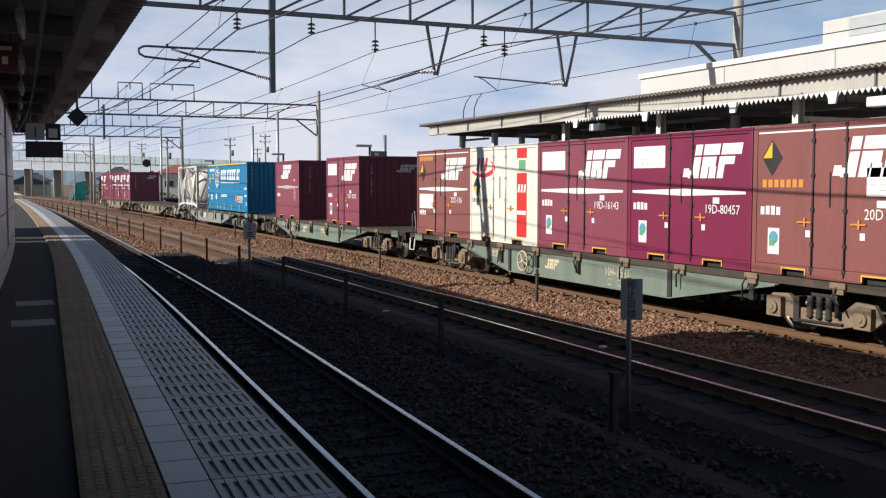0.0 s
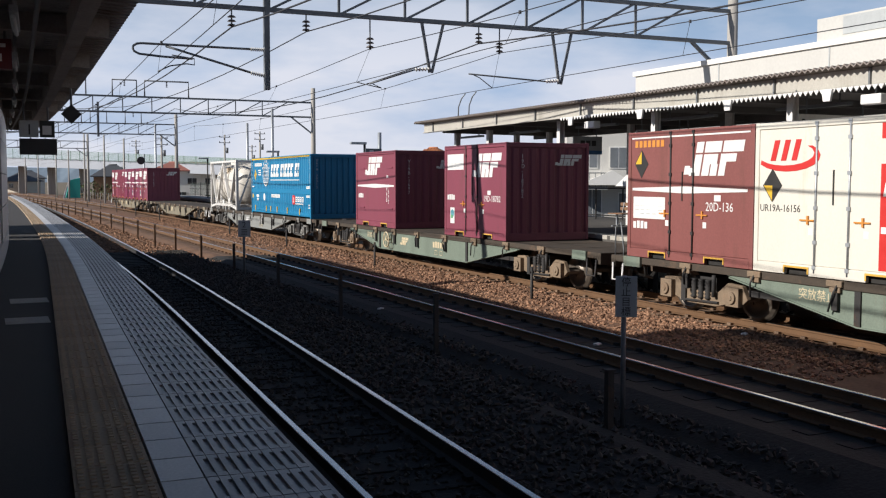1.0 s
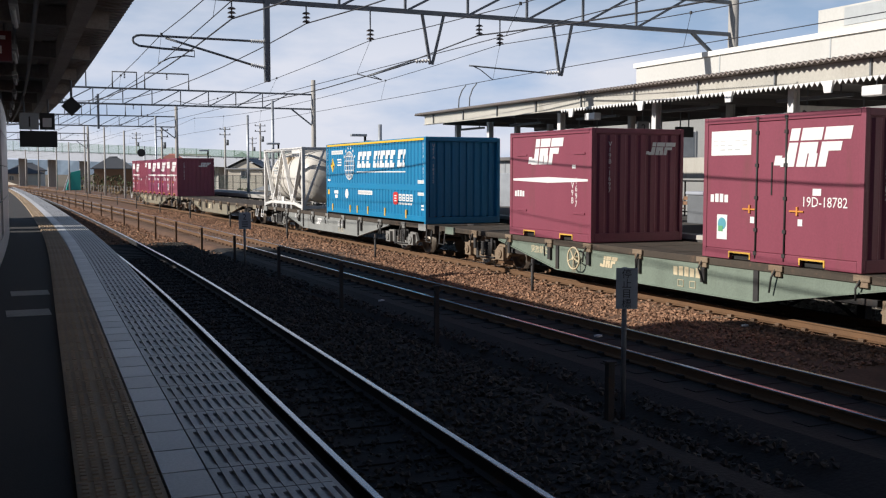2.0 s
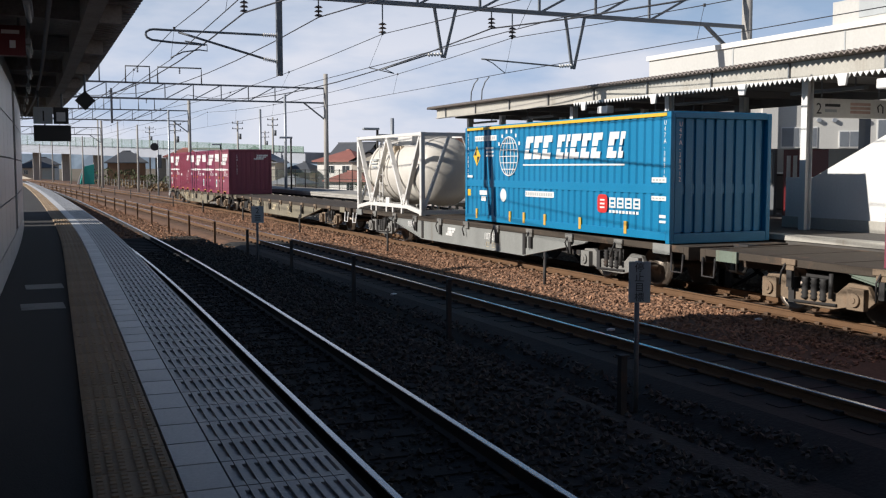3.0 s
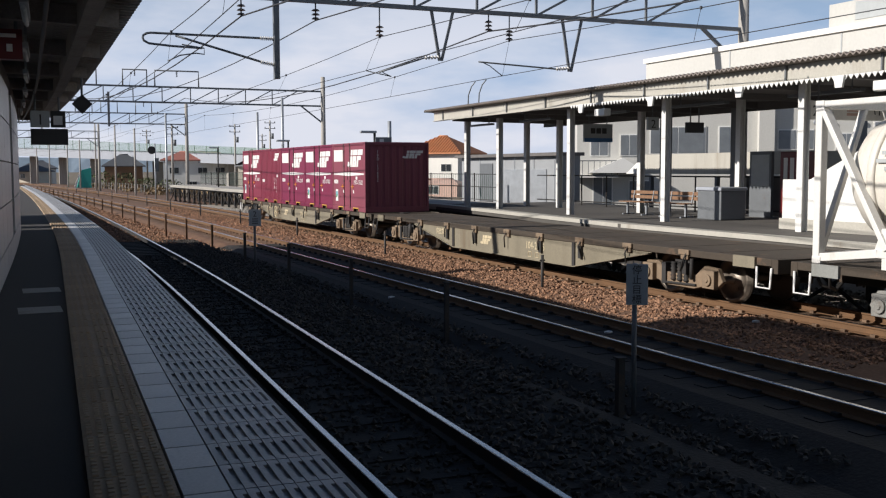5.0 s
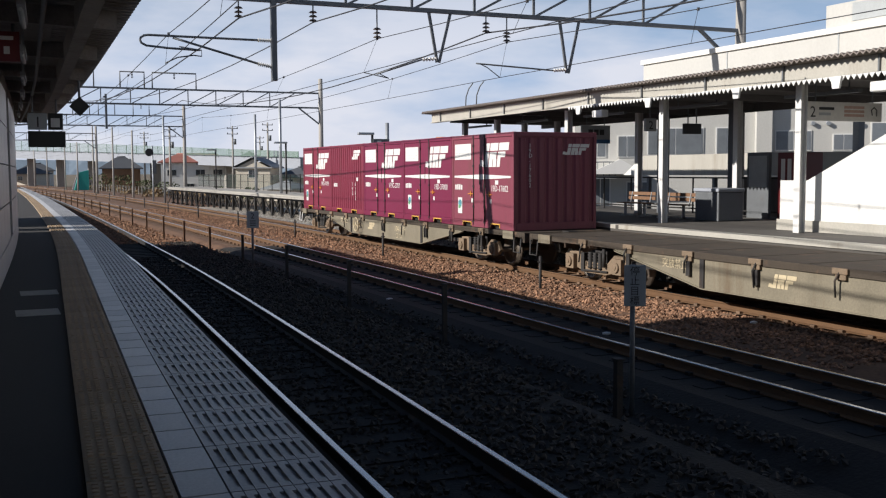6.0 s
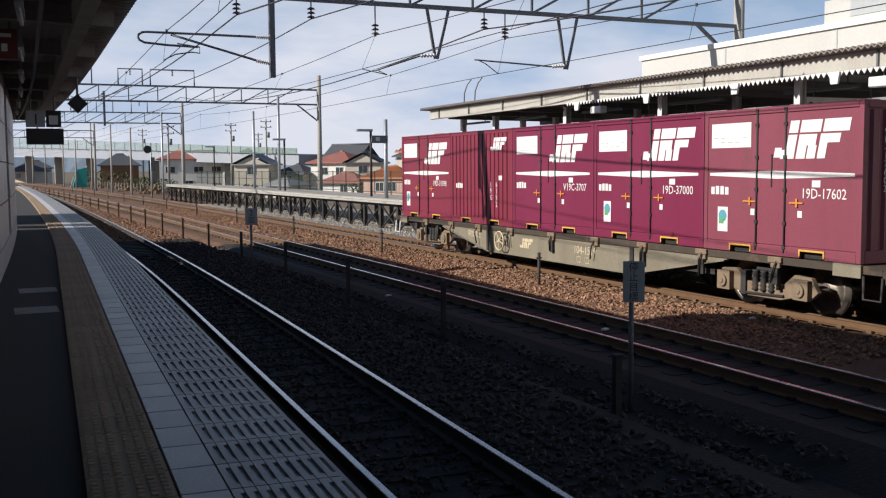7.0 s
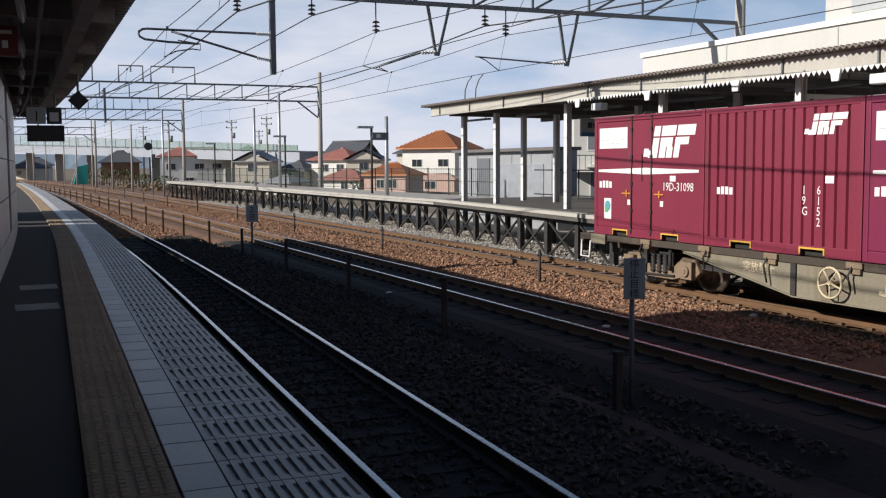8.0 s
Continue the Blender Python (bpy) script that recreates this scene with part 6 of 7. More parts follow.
box(b, 18.0, 19.1, 29.0, 29.08, 3.4, 4.0)
part("board", b, "sign_grey", t)
b = B()
box(b, 18.0, 19.1, 28.99, 29.0, 3.4, 3.53)
part("blue_band", b, "sign_blue", t)
for i in range(3):
    b = B()
    box(b, 18.25 + i * 0.22, 18.42 + i * 0.22, 28.99, 29.0, 3.68, 3.86)
    part("writing_block", b, "mark_black", t)
hang(t, 18.2, 29.04, 4.0, 4.42)
hang(t, 18.9, 29.04, 4.0, 4.42)
for y in (23.5, 25.4):
    t = thing("platform_bench", "brown slatted bench on the far platform", "bench", "benches")
    for k in range(4):
        b = B()
        box(b, 17.9 + k * 0.11, 17.99 + k * 0.11, y, y + 1.4, P2Z + 0.39, P2Z + 0.42)
        part("slat", b, "wood", t)
    b = B()
    box(b, 18.36, 18.39, y, y + 1.4, P2Z + 0.50, P2Z + 0.60)
    box(b, 18.37, 18.40, y, y + 1.4, P2Z + 0.64, P2Z + 0.74)
    part("backrest", b, "wood", t)
    for yy in (y + 0.2, y + 1.2):
        b = B()
        box(b, 18.08, 18.14, yy - 0.03, yy + 0.03, P2Z, P2Z + 0.39)
        box(b, 17.92, 18.36, yy - 0.03, yy + 0.03, P2Z, P2Z + 0.04)
        beam(b, (18.3, yy, P2Z + 0.36), (18.38, yy, P2Z + 0.74), 0.03)
        part("leg", b, "galv", t)
t = thing("vending_machine", "red drinks vending machine behind the stair", "vending machine")
b = B()
box(b, 20.3, 21.0, 21.35, 22.35, P2Z, P2Z + 1.87)
part("cabinet", b, "red_sign", t, bevel=0.02)
b = B()
for i in range(3):
    box(b, 20.29, 20.3, 21.55 + i * 0.25, 21.7 + i * 0.25, P2Z + 1.1, P2Z + 1.7)
part("front_mark", b, "mark_white", t)
t = thing("information_panel", "dark framed poster panel on the far platform", "panel")
b = B()
box(b, 20.3, 20.4, 22.7, 23.6, P2Z, P2Z + 1.9)
part("frame", b, "steel_grey", t)
b = B()
box(b, 20.29, 20.3, 22.78, 23.52, P2Z + 0.9, P2Z + 1.8)
part("poster", b, "sign_grey", t)
t = thing("storage_bin", "dark grey storage bin with a blue-grey lid", "bin")
b = B()
box(b, 18.0, 18.85, 22.05, 23.05, P2Z, P2Z + 0.8)
part("body", b, "steel_grey", t, bevel=0.03)
b = B()
box(b, 17.96, 18.89, 22.01, 23.09, P2Z + 0.8, P2Z + 0.9)
part("lid", b, "bridge_blue", t, bevel=0.03)

# ---- buildings and distance ----
def window(parent, m, w, h, pane="glass_dark"):
    b = B()
    box(b, -w / 2, w / 2, -0.05, 0.0, 0, h, m)
    fr = part("window", b, "paint_white", parent)
    b = B()
    box(b, -w / 2 + 0.06, -0.03, -0.07, -0.05, 0.06, h - 0.06, m)
    box(b, 0.03, w / 2 - 0.06, -0.07, -0.05, 0.06, h - 0.06, m)
    part("pane", b, pane, fr)


def house(x, y, w, d, eave, ridge, wall, roof, label, turn_deg=-50, base=-1.2, hip=True, windows=((0.3, 0.62), (0.7, 0.62)), rolls=False, overhang=0.6):
    """A house whose front faces the station; x, y is the middle of its front."""
    t = thing("house", label, "house", "houses beyond the station", Matrix.Translation((x, y, 0)) @ Matrix.Rotation(radians(turn_deg), 4, "Z"))
    b = B()
    box(b, -w / 2, w / 2, 0, d, base, eave)
    part("wall", b, wall, t)
    b = B()
    o = overhang
    e = [(-w / 2 - o, -o, eave), (w / 2 + o, -o, eave), (w / 2 + o, d + o, eave), (-w / 2 - o, d + o, eave)]
    inset = min(w, d) * 0.45 if hip else -0.001
    r0, r1 = (-w / 2 - o + inset + o * hip, d / 2, ridge), (w / 2 + o - inset - o * hip, d / 2, ridge)
    vs = [b.verts.new(v) for v in e] + [b.verts.new(r0), b.verts.new(r1)]
    lo = [b.verts.new((v[0], v[1], v[2] - 0.18)) for v in e]
    for f in ((0, 1, 5, 4), (1, 2, 5), (2, 3, 4, 5), (3, 0, 4)) if hip else ((0, 1, 5, 4), (2, 3, 4, 5)):
        b.faces.new([vs[i] for i in f])
    for i in range(4):
        b.faces.new((vs[i], lo[i], lo[(i + 1) % 4], vs[(i + 1) % 4]))
    b.faces.new(lo[::-1])
    rf = part("roof", b, roof, t)
    if not hip:
        for q in (-1, 1):
            b = B()
            top = eave + (ridge - eave) * d / (d + 2 * o) - 0.1
            plate(b, [(q * (w / 2 - 0.05), 0.05, eave - 0.1), (q * (w / 2 - 0.05), d - 0.05, eave - 0.1), (q * (w / 2 - 0.05), d / 2, top)], 0.06, (q, 0, 0))
            gable = part("gable", b, wall, t)
            window(t, Matrix.Translation((q * (w / 2 + 0.01), d / 2, eave - 1.5)) @ Matrix.Rotation(radians(90 * q), 4, "Z"), 1.3, 1.1)
    b = B()
    tube(b, (r0[0], r0[1], ridge), (r1[0], r1[1], ridge), 0.14, 8)
    part("ridge_cap", b, roof, rf)
    if rolls:
        n = 22
        for i in range(n):
            f = (i + 0.5) / n
            xx = -w / 2 - o + f * (w + 2 * o)
            lim = min(1.0, min(f, 1 - f) * (w + 2 * o) / (inset + o))
            b = B()
            tube(b, (xx, -o, eave + 0.03), (xx, -o + (d / 2 + o) * lim, eave + 0.03 + (ridge - eave) * lim), 0.11, 6)
            part("tile_roll", b, roof, rf)
    for u, v in windows:
        z = base + (eave - base) * v
        window(t, Matrix.Translation((-w / 2 + u * w, 0, z)), min(1.7, w * 0.2), 1.15)
    return t


house(59.2, 137.5, 8.6, 8.0, 4.95, 7.5, "wall_pale", "roof_orange", "white house with a bright orange hipped tile roof", windows=((0.28, 0.55), (0.78, 0.55), (0.3, 0.1)), rolls=True, overhang=0.8)
house(46.0, 121.0, 6.0, 5.0, 1.3, 2.7, "brick_pink", "roof_orange", "low annex with pinkish brick walls and an orange roof", windows=((0.4, 0.3), (0.7, 0.3)), rolls=True, overhang=0.4)
house(54.5, 128.0, 9.0, 3.0, 0.6, 1.2, "brick_pink", "brick_pink", "low pinkish brick outbuilding", windows=((0.6, 0.2),), overhang=0.2)
house(45.8, 142.5, 6.6, 7.0, 3.4, 5.0, "wall_pale", "roof_red", "white house with a dull red hipped roof", windows=((0.35, 0.6), (0.75, 0.6)))
house(42.5, 128.0, 5.6, 4.0, 0.7, 1.9, "wall_pale", "roof_red", "small white building with a red roof", windows=((0.6, 0.25),))
house(51.5, 156.0, 6.0, 8.0, 3.4, 6.4, "roof_black", "roof_black", "dark house with a steep black tiled roof", hip=False, windows=())
house(51.2, 134.4, 6.0, 5.0, 3.3, 4.7, "wall_cream", "roof_black", "narrow cream house with a dark gable roof", turn_deg=60, hip=False, windows=(), overhang=0.35)
house(34.6, 187.0, 12.5, 6.0, 4.4, 5.9, "paint_white", "roof_red", "long white house with a low red roof", turn_deg=-12, windows=((0.15, 0.55), (0.55, 0.55), (0.8, 0.55), (0.4, 0.1)))
house(41.5, 183.0, 4.5, 6.0, 4.4, 6.2, "wall_pale", "roof_black", "pale house with a dark hipped roof", windows=((0.5, 0.6),))
house(38.0, 144.4, 6.0, 5.0, 3.2, 4.6, "wall_cream", "grey_sheet", "cream house with a grey gable roof", turn_deg=60, hip=False, windows=(), overhang=0.4)
house(34.0, 128.0, 3.6, 4.0, 0.4, 1.4, "wall_cream", "grey_sheet", "small cream shed with a grey roof", windows=())
house(40.6, 146.0, 5.0, 5.0, 1.8, 3.2, "wall_cream", "roof_black", "tan house with a slatted dark roof", windows=((0.5, 0.5),))
house(23.5, 205.0, 7.0, 6.0, 3.4, 5.6, "wood", "roof_black", "old dark wooden house with a black roof", turn_deg=-8, windows=())
house(72.0, 170.0, 9.0, 7.0, 4.2, 6.4, "wall_cream", "roof_black", "cream house with a dark hipped roof", windows=((0.4, 0.6),))
house(12.0, 300.0, 9.0, 7.0, 3.2, 5.2, "wall_pale", "roof_black", "pale far house with a dark roof", turn_deg=-3, windows=((0.4, 0.5),))
house(-4.0, 330.0, 9.0, 7.0, 3.4, 5.4, "wall_cream", "roof_black", "cream far house with a dark roof", turn_deg=-3, windows=((0.4, 0.5),))
house(3.0, 310.0, 7.0, 7.0, 2.6, 4.4, "wall_pale", "grey_sheet", "pale far house with a grey roof", turn_deg=-3, windows=((0.4, 0.5),))

house(63.0, 150.0, 8.0, 7.0, 4.4, 6.6, "wall_cream", "roof_black", "cream house with a dark roof", windows=((0.3, 0.55), (0.7, 0.55)))
house(8.0, 280.0, 7.0, 6.0, 2.4, 4.2, "wall_cream", "roof_black", "far cream house with a dark roof", turn_deg=-40, windows=((0.4, 0.5),))

# grey shed behind the far platform
t = thing("grey_shed", "long grey sheet-walled shed with a flat dark roof edge", "shed")
b = B()
box(b, 23.0, 24.0, 39.0, 49.3, -1.2, 3.1)
part("wall", b, "grey_sheet", t)
b = B()
box(b, 22.7, 24.1, 38.8, 49.6, 3.1, 3.25)
part("roof", b, "canopy_dark", t)
for y in (39.5, 41.4, 43.3, 45.2, 47.1):
    b = B()
    box(b, 22.97, 23.0, y - 0.03, y + 0.03, -1.2, 3.1)
    part("wall_rib", b, "galv", t)
b = B()
box(b, 22.95, 23.0, 45.6, 47.0, 0.9, 2.8)
part("door", b, "steel_grey", t)
b = B()
box(b, 22.95, 23.0, 40.2, 44.4, 0.6, 2.5)
part("shutter", b, "galv", t)

# white building behind, turned away from the line
t = thing("white_building", "white two-storey building with dark windows behind the far platform", "building", m=Matrix.Translation((29.4, 48.1, 0)) @ Matrix.Rotation(radians(-30), 4, "Z"))
b = B()
box(b, 0, 24, 0, 10, -1.2, 6.4)
part("wall", b, "building_white", t)
b = B()
box(b, -0.1, 24.1, -0.12, 10.1, 6.4, 6.6)
part("parapet", b, "wall_pale", t)
b = B()
box(b, 9.6, 10.4, -0.5, -0.002, -1.2, 6.4)
part("pilaster", b, "building_white", t)
for u, z, w, h in ((1.2, 3.2, 1.0, 1.2), (2.8, 3.2, 1.0, 1.2), (5.4, 3.3, 3.0, 1.5), (8.2, 3.3, 1.3, 1.5), (11.6, 3.5, 1.9, 1.1), (14.2, 3.5, 1.1, 0.9), (16.6, 3.6, 2.0, 1.4), (1.4, 0.4, 1.1, 1.8), (3.4, 0.6, 1.2, 1.3)):
    window(t, Matrix.Translation((u, 0, z)), w, h, "glass_pale")
for u in (12.6, 13.4, 15.0):
    b = B()
    tube(b, (u, -0.16, 4.95), (u, 0.0, 4.95), 0.12, 10)
    part("vent_cap", b, "galv", t)
b = B()
plate(b, [(0.6, -1.3, 2.3), (3.4, -1.3, 2.3), (3.4, -1.3, 2.5), (2.4, -1.3, 3.1)], 1.3, (0, 1, 0))
part("porch_roof", b, "paint_white", t)
b = B()
box(b, -0.4, 2.2, -1.1, 0, 2.05, 2.2)
part("balcony", b, "wall_pale", t)
b = B()
for k in range(9):
    tube(b, (-0.35 + k * 0.31, -1.06, 2.2), (-0.35 + k * 0.31, -1.06, 2.95), 0.02, 5)
tube(b, (-0.4, -1.06, 2.95), (2.2, -1.06, 2.95), 0.03, 6)
part("balcony_rail", b, "steel_grey", t)

# raised white hall over the far platform, on its own columns
t = thing("raised_hall", "raised white panel-clad station hall with a cream coping", "hall")
b = B()
box(b, 20.0, 29.4, -9.0, 28.4, 5.0, 5.98)
part("wall", b, "building_white", t)
b = B()
box(b, 19.93, 29.5, -9.1, 28.47, 5.98, 6.13)
part("coping", b, "wall_pale", t)
for y in (24.2, 19.9, 15.6, 11.3):
    b = B()
    box(b, 19.985, 20.0, y - 0.02, y + 0.02, 5.0, 5.98)
    part("panel_joint", b, "sign_grey", t)
b = B()
box(b, 20.15, 26.0, 6.0, 20.5, 6.13, 6.75)
part("rooftop_block", b, "building_white", t)
b = B()
box(b, 20.13, 20.15, 6.3, 19.6, 6.25, 6.7)
part("rooftop_glazing", b, "sign_grey", t)
# Out of view; added to cut the low sky light from behind.
b = B()
box(b, -22.0, 19.9, -17.0, -4.0, 6.9, 9.8)
structure(part("unseen_overbridge", b, "concrete"), "unseen plain bridge added behind to block low sky light")
for x in (20.25, 28.8):
    for y in (27.6, 24.1, 16.0, 9.0):
        b = B()
        box(b, x - 0.14, x + 0.14, y - 0.14, y + 0.14, P2Z if x < 21 else -1.2, 5.0)
        part("column", b, "steel_grey", t, "grey steel column")
# pale lean-to in front of it
t = thing("lean_to", "low cream lean-to roof in front of the white building", "lean-to")
b = B()
box(b, 25.0, 29.2, 26.4, 35.5, 2.3, 3.1)
part("fascia", b, "canopy_cream", t)
b = B()
plate(b, [(25.0, 35.5, 2.3), (25.0, 36.9, 2.3), (25.0, 35.5, 3.1)], 4.2, (1, 0, 0))
part("gable", b, "paint_white", t)
for y in (26.8, 31.0, 35.2):
    b = B()
    box(b, 25.05, 25.2, y - 0.07, y + 0.07, -1.2, 2.2)
    part("post", b, "steel_grey", t)
b = B()
box(b, 29.7, 29.8, 26.4, 35.5, -1.2, 2.2)
part("dark_back", b, "canopy_dark", t)

# road bridge far along the line
t = thing("road_bridge", "long pale road bridge with fences over the tracks", "bridge")
P0, P1 = Vector((-20, 325, 0)), Vector((49.8, 161.3, 0))
b = B()
beam(b, (*P0.xy, 9.0), (*P1.xy, 3.9), 8.0, 1.8)
part("girder", b, "bridge_blue", t, "blue-grey steel girder")
for i in range(48):
    f = i / 47
    p = Vector((P0.x - 4.0, P0.y - 1.6)).lerp(Vector((P1.x - 4.0, P1.y - 1.6)), f)
    z = 9.7 - 5.1 * f
    b = B()
    tube(b, (p.x, p.y, z), (p.x, p.y, z + 3.3 - 2.1 * f), 0.07, 5)
    part("fence_post", b, "fence_green", t)
for k in range(16):
    b = B()
    beam(b, (P0.x - 4.0, P0.y - 1.6, 9.95 + k * 0.2), (P1.x - 4.0, P1.y - 1.6, 4.85 + k * 0.06), 0.03, 0.05)
    part("fence_rail", b, "fence_green", t)
for f in (0.12, 0.3, 0.42, 0.5, 0.58, 0.72, 0.86):
    p = P0.lerp(P1, f)
    b = B()
    box(b, p.x - 0.9, p.x + 0.9, p.y - 0.9, p.y + 0.9, -1.2, 8.2 - 5.1 * f)
    part("pier", b, "concrete", t)
# teal hoarding, poles, signal
t = thing("hoarding", "teal green sheeted hoarding beside the line", "hoarding")
b = B()
plate(b, [(13.6, 189.5, -1.2), (16.2, 189.3, -1.2), (16.2, 189.3, 3.0), (14.6, 189.5, 2.6)], 1.0, (0, 1, 0))
part("sheeting", b, "teal_sheet", t)
b = B()
beam(b, (13.2, 189.2, -1.2), (14.5, 189.2, 2.7), 0.25)
part("white_edge", b, "mark_white", t)
for x, y, h in ((36.6, 166.0, 10.0), (42.1, 164.7, 10.6), (30.0, 220.0, 11.0), (52.0, 210.0, 10.0), (24.0, 150.0, 9.0)):
    p = thing("utility_pole", "grey concrete utility pole with crossarms", "pole", "utility poles")
    b = B()
    tube(b, (x, y, -1.2), (x, y, h), 0.2, 8, 0.13)
    part("shaft", b, "concrete", p)
    for z in (h - 0.4, h - 1.3):
        b = B()
        beam(b, (x - 0.9, y, z), (x + 0.9, y, z), 0.1)
        for k in (-0.8, 0.0, 0.8):
            tube(b, (x + k, y, z), (x + k, y, z + 0.25), 0.06, 6)
        part("crossarm", b, "dark_steel", p)
    b = B()
    tube(b, (x + 0.35, y - 0.2, h - 3.0), (x + 0.35, y - 0.2, h - 2.1), 0.22, 10)
    part("transformer", b, "steel_grey", p)
sg = thing("railway_signal", "black round-headed railway signal on a slim post", "signal")
b = B()
tube(b, (13.5, 94.0, -1.0), (13.5, 94.0, 4.9), 0.07, 8)
part("post", b, "galv", sg)
b = B()
tube(b, (13.2, 93.9, 4.3), (13.2, 93.75, 4.3), 0.35, 20)
part("head", b, "mark_black", sg)
b = B()
box(b, 13.45, 13.8, 93.8, 93.95, 2.4, 3.6)
part("box", b, "steel_grey", sg)
# slim line poles along both sides further on
for i, s in enumerate((125, 140, 158, 175, 190, 215, 235)):
    for o in (4.2, 17.5):
        x, y = place(o - (3.5 if o < 5 else 0), s)
        p = thing("line_pole", "slim grey pole beside the distant tracks", "pole", "line poles")
        b = B()
        tube(b, (x, y, -1.2), (x, y, 7.5 + (i % 3)), 0.13, 8, 0.1)
        part("shaft", b, "concrete", p)
# lineside fence further on
for i in range(40):
    x, y = place(21.5, 102 + i * 2.5)
    f = thing("lineside_fence", "low dark wire fence beside the tracks", "fence", "lineside fence panels")
    xb, yb = place(21.5, 104.5 + i * 2.5)
    b = B()
    tube(b, (x, y, -1.2), (x, y, 0.6), 0.05, 6)
    part("post", b, "concrete", f)
    b = B()
    for z in (-0.5, 0.0, 0.5):
        tube(b, (x, y, z), (xb, yb, z), 0.02, 4)
    part("wire", b, "dark_steel", f)


# shrubs and bare trees by the bridge
def shrub(x, y, r, h, label, n=260, leaf="leaf"):
    t = thing("shrub", label, "shrub", "shrubs beyond the tracks")
    b = B()
    rr = random.Random(int(x * 10 + y))
    for k in range(6):
        a = rr.uniform(0, 6.28)
        tube(b, (x, y, -1.3), (x + r * 0.6 * math.cos(a), y + r * 0.6 * math.sin(a), -1.2 + h * rr.uniform(0.6, 0.95)), 0.06, 5, 0.015)
    part("stem", b, "bark", t)
    b = B()
    for k in range(n):
        a, q, z = rr.uniform(0, 6.28), r * rr.random() ** 0.5, rr.random()
        q *= 0.45 + 0.75 * math.sin(math.pi * min(1, z * 0.85 + 0.12))
        c = Vector((x + q * math.cos(a), y + q * math.sin(a), -1.2 + h * z))
        s = rr.uniform(0.10, 0.26)
        u = Vector((rr.uniform(-1, 1), rr.uniform(-1, 1), rr.uniform(-1, 1))).normalized()
        v = u.orthogonal().normalized()
        w = u.cross(v)
        b.faces.new([b.verts.new(c + v * s), b.verts.new(c + w * s * 0.7), b.verts.new(c - v * s), b.verts.new(c - w * s * 0.7)])
    tagged(part("crown", b, leaf, t), kind="stuff")


for x, y, r, h in ((21.5, 186, 2.4, 3.2), (24.5, 180, 1.8, 2.4), (27.0, 172, 2.0, 2.2), (33.0, 138, 1.5, 1.6), (38.5, 136, 1.6, 1.8), (19.0, 200, 2.6, 3.6), (44.5, 126, 1.4, 2.0), (30.5, 150, 1.6, 1.6)):
    shrub(x, y, r, h, "scrubby dull green bush beyond the tracks")

rr = random.Random(17)
for i in range(26):
    x, y = place(20.5 + rr.uniform(0, 4.5), 104 + i * 4.2)
    shrub(x + (0.0 if y < 160 else 1.0), y, rr.uniform(0.8, 1.7), rr.uniform(0.7, 1.7), "dry brown brush beside the distant tracks", 150, "dry_brush")

# low hills at the horizon, haze painted in as blue
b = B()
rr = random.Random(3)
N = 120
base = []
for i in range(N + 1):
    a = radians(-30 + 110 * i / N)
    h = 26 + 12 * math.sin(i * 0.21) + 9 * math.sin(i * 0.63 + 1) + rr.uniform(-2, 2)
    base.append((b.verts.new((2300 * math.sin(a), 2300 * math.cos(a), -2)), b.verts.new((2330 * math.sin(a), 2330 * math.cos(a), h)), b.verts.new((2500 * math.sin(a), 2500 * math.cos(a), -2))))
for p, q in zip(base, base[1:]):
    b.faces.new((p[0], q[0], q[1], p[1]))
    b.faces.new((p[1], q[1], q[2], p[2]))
structure(part("backdrop", b, "hill"), "low wooded hills at the horizon, distance haze in their blue colour")

# ---- the train's make-up and its run ----
SPEED = 11.21


def along(s7, t):
    u = t - 7.0
    return s7 - SPEED * u + 0.014 * u * u


def train_pose(s7, t):
    s = along(s7, t)
    x, y = place(T3, s)
    return pose(x, y, 0, 0, 0, math.degrees(turn(s)))


SLOT = 3.735
train = []
for s7, args in (
        (-59.75, ("wagon_green", "green flat container wagon with rusty running gear", "104-1531", "bogie")),
        (-39.55, ("wagon_green", "faded green flat wagon carrying two containers", "104-x", "bogie")),
        (-19.40, ("wagon_grey", "clean grey flat wagon carrying a tank and a long container", "107-624", "bogie_grey", False)),
        (0.70, ("wagon_brown", "empty dirty brown-grey flat container wagon", "104-2306", "bogie", False)),
        (20.75, ("wagon_brown", "dirty brown flat container wagon at the end of the train", "104-1519", "bogie"))):
    train.append((s7, *wagon(*args)))
cargo = []


def load(i, y, c):
    cargo.append((train[i][0], pose(0, y, 0.985), c))


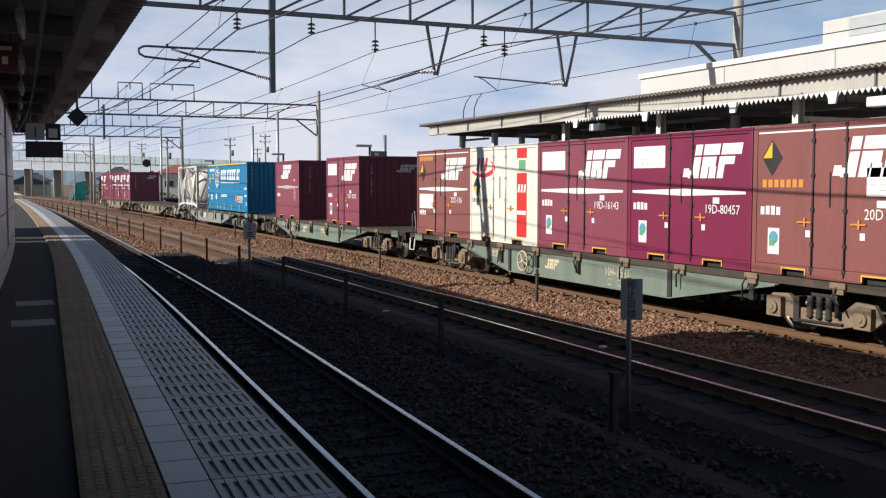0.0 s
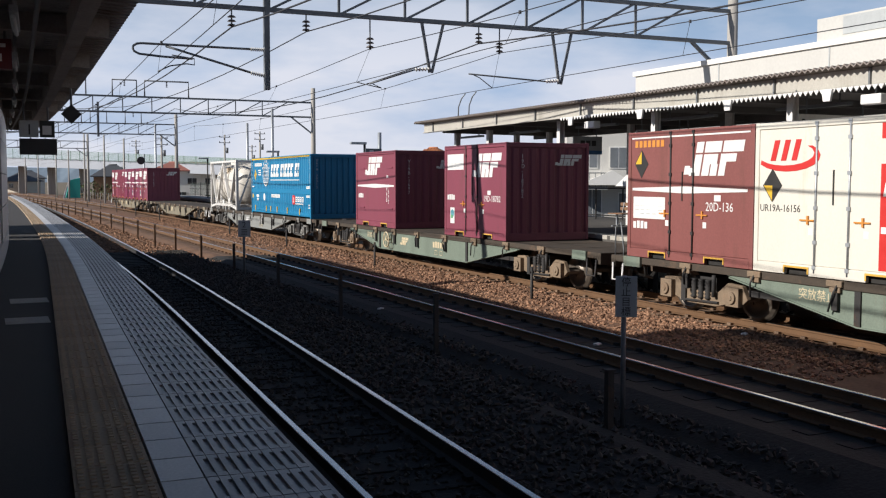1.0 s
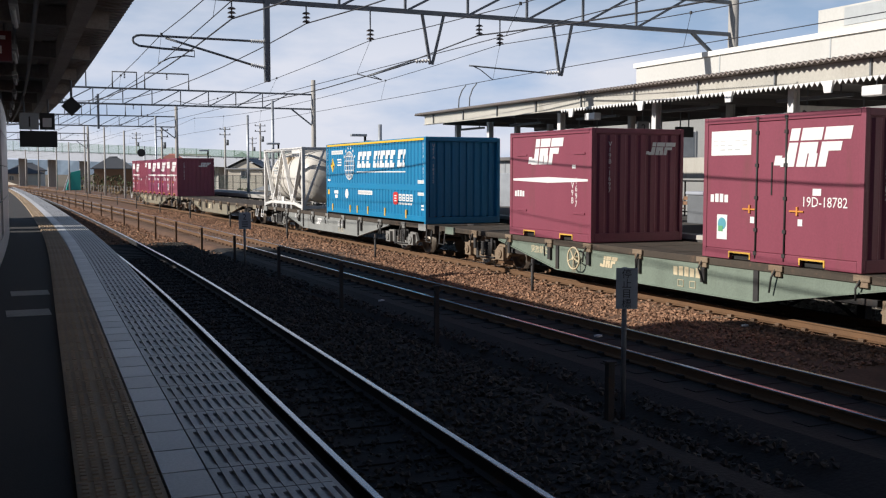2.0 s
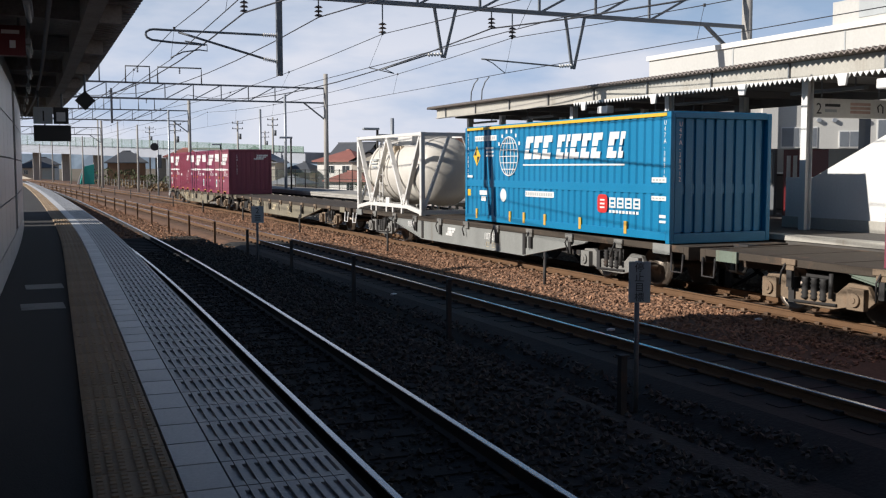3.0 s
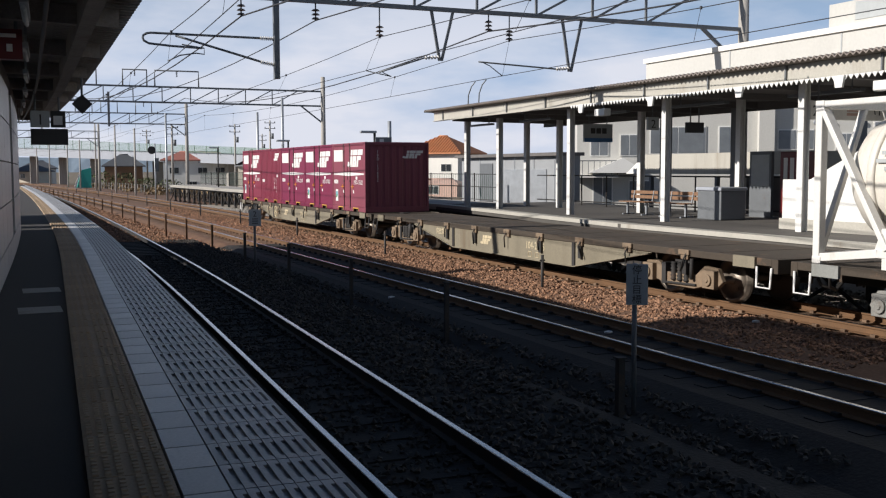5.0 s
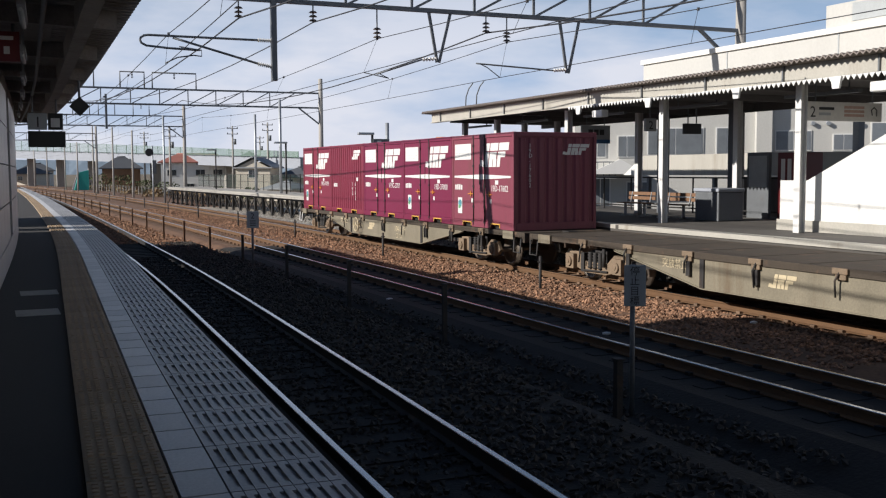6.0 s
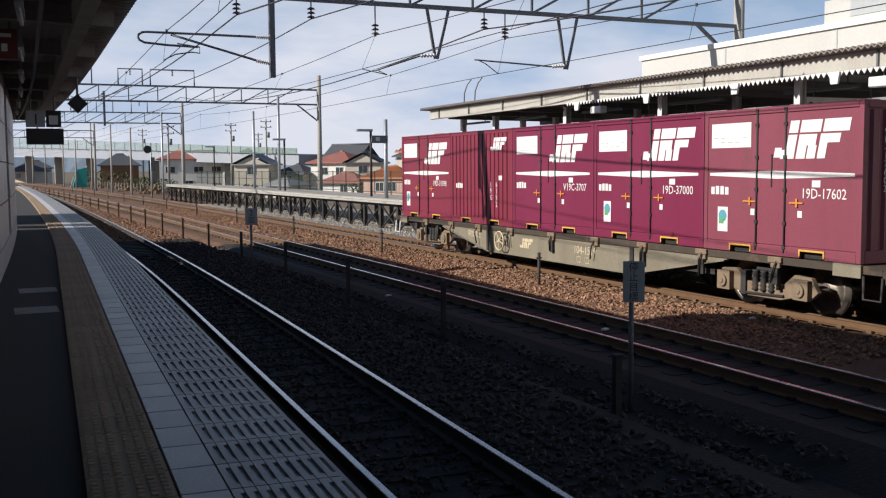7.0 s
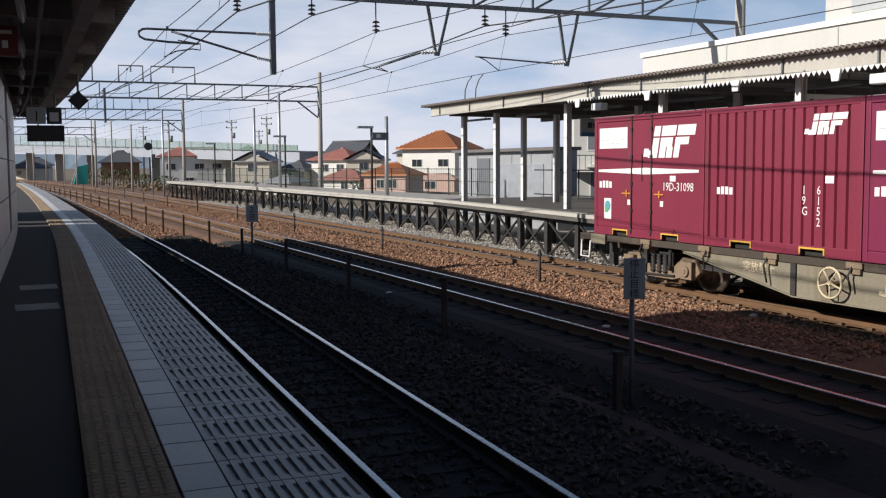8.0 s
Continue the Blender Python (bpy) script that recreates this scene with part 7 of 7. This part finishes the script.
c, X = small_container("cont_brown", "doors", "faded brown goods container with a white mark and a hazard lozenge", "20D-136", sticker=False, label_z=-1.05, hazard_print=2.19)
hazard(c, 1.4, 1.86, 0.28, X)
b = B()
side_plate(b, -HY + 0.12, HY - 0.12, 2.36, 2.44, X)
part("white_band", b, "mark_white", c)
load(0, 2 * SLOT, c)
load(0, SLOT, white_container())
load(0, 0, small_container("cont_rose", "doors", "faded rose goods container with white marks", "19D-16143")[0])
load(0, -SLOT, small_container("cont_wine", "doors", "bright wine-red goods container with white marks", "19D-80457")[0])
c, X = small_container("cont_brown", "doors", "faded brown goods container with a yellow hazard lozenge", "20D", long_stripe=False, label_z=-0.5, plate_y=-1.66, hazard_print=1.46)
hazard(c, 1.4, 1.95, 0.30, X)
b = B()
side_plate(b, -HY + 0.12, HY - 0.12, 2.36, 2.44, X)
part("white_band", b, "mark_white", c)
load(0, -2 * SLOT, c)
load(1, SLOT, small_container("cont_rose", "plain", "faded rose plain-sided goods container with a white stripe", "V19B-1697", "V9B1697")[0])
load(1, -SLOT, small_container("cont_rose", "doors", "faded rose goods container with a white plate", "19D-18782", sticker=True, long_stripe=False)[0])
load(2, 6.4, tank_container())
load(2, -4.62, long_container())
load(4, 2 * SLOT, small_container("cont_red", "doors", "red goods container with white marks at the end of the train", "19D-31098")[0])
load(4, SLOT, small_container("cont_red", "ridged", "dark red goods container with vertical ridges", "", "19G6152")[0])
load(4, 0, small_container("cont_wine", "doors", "wine-red goods container with white marks", "V19C-3707", sticker=False)[0])
load(4, -SLOT, small_container("cont_wine", "doors", "wine-red goods container with a green sticker", "19D-37000")[0])
load(4, -2 * SLOT, small_container("cont_rose", "doors", "faded rose-red goods container with a white plate", "19D-17602")[0])


def motions():
    times = [i * 0.25 for i in range(33)]
    for s7, w, wheels in train:
        walk(w, [(t, train_pose(s7, t)) for t in times])
        for ws, y in wheels:
            rows = []
            for i in range(241):
                t = i / 30
                a = math.degrees((along(s7, 0) - along(s7, t)) / WHEEL_R)
                rows.append((t, pose(0, y, WHEEL_R, a, 0, 0)))
            walk(ws, rows)
    for s7, m, c in cargo:
        walk(c, [(t, train_pose(s7, t) @ m) for t in times])


motions()
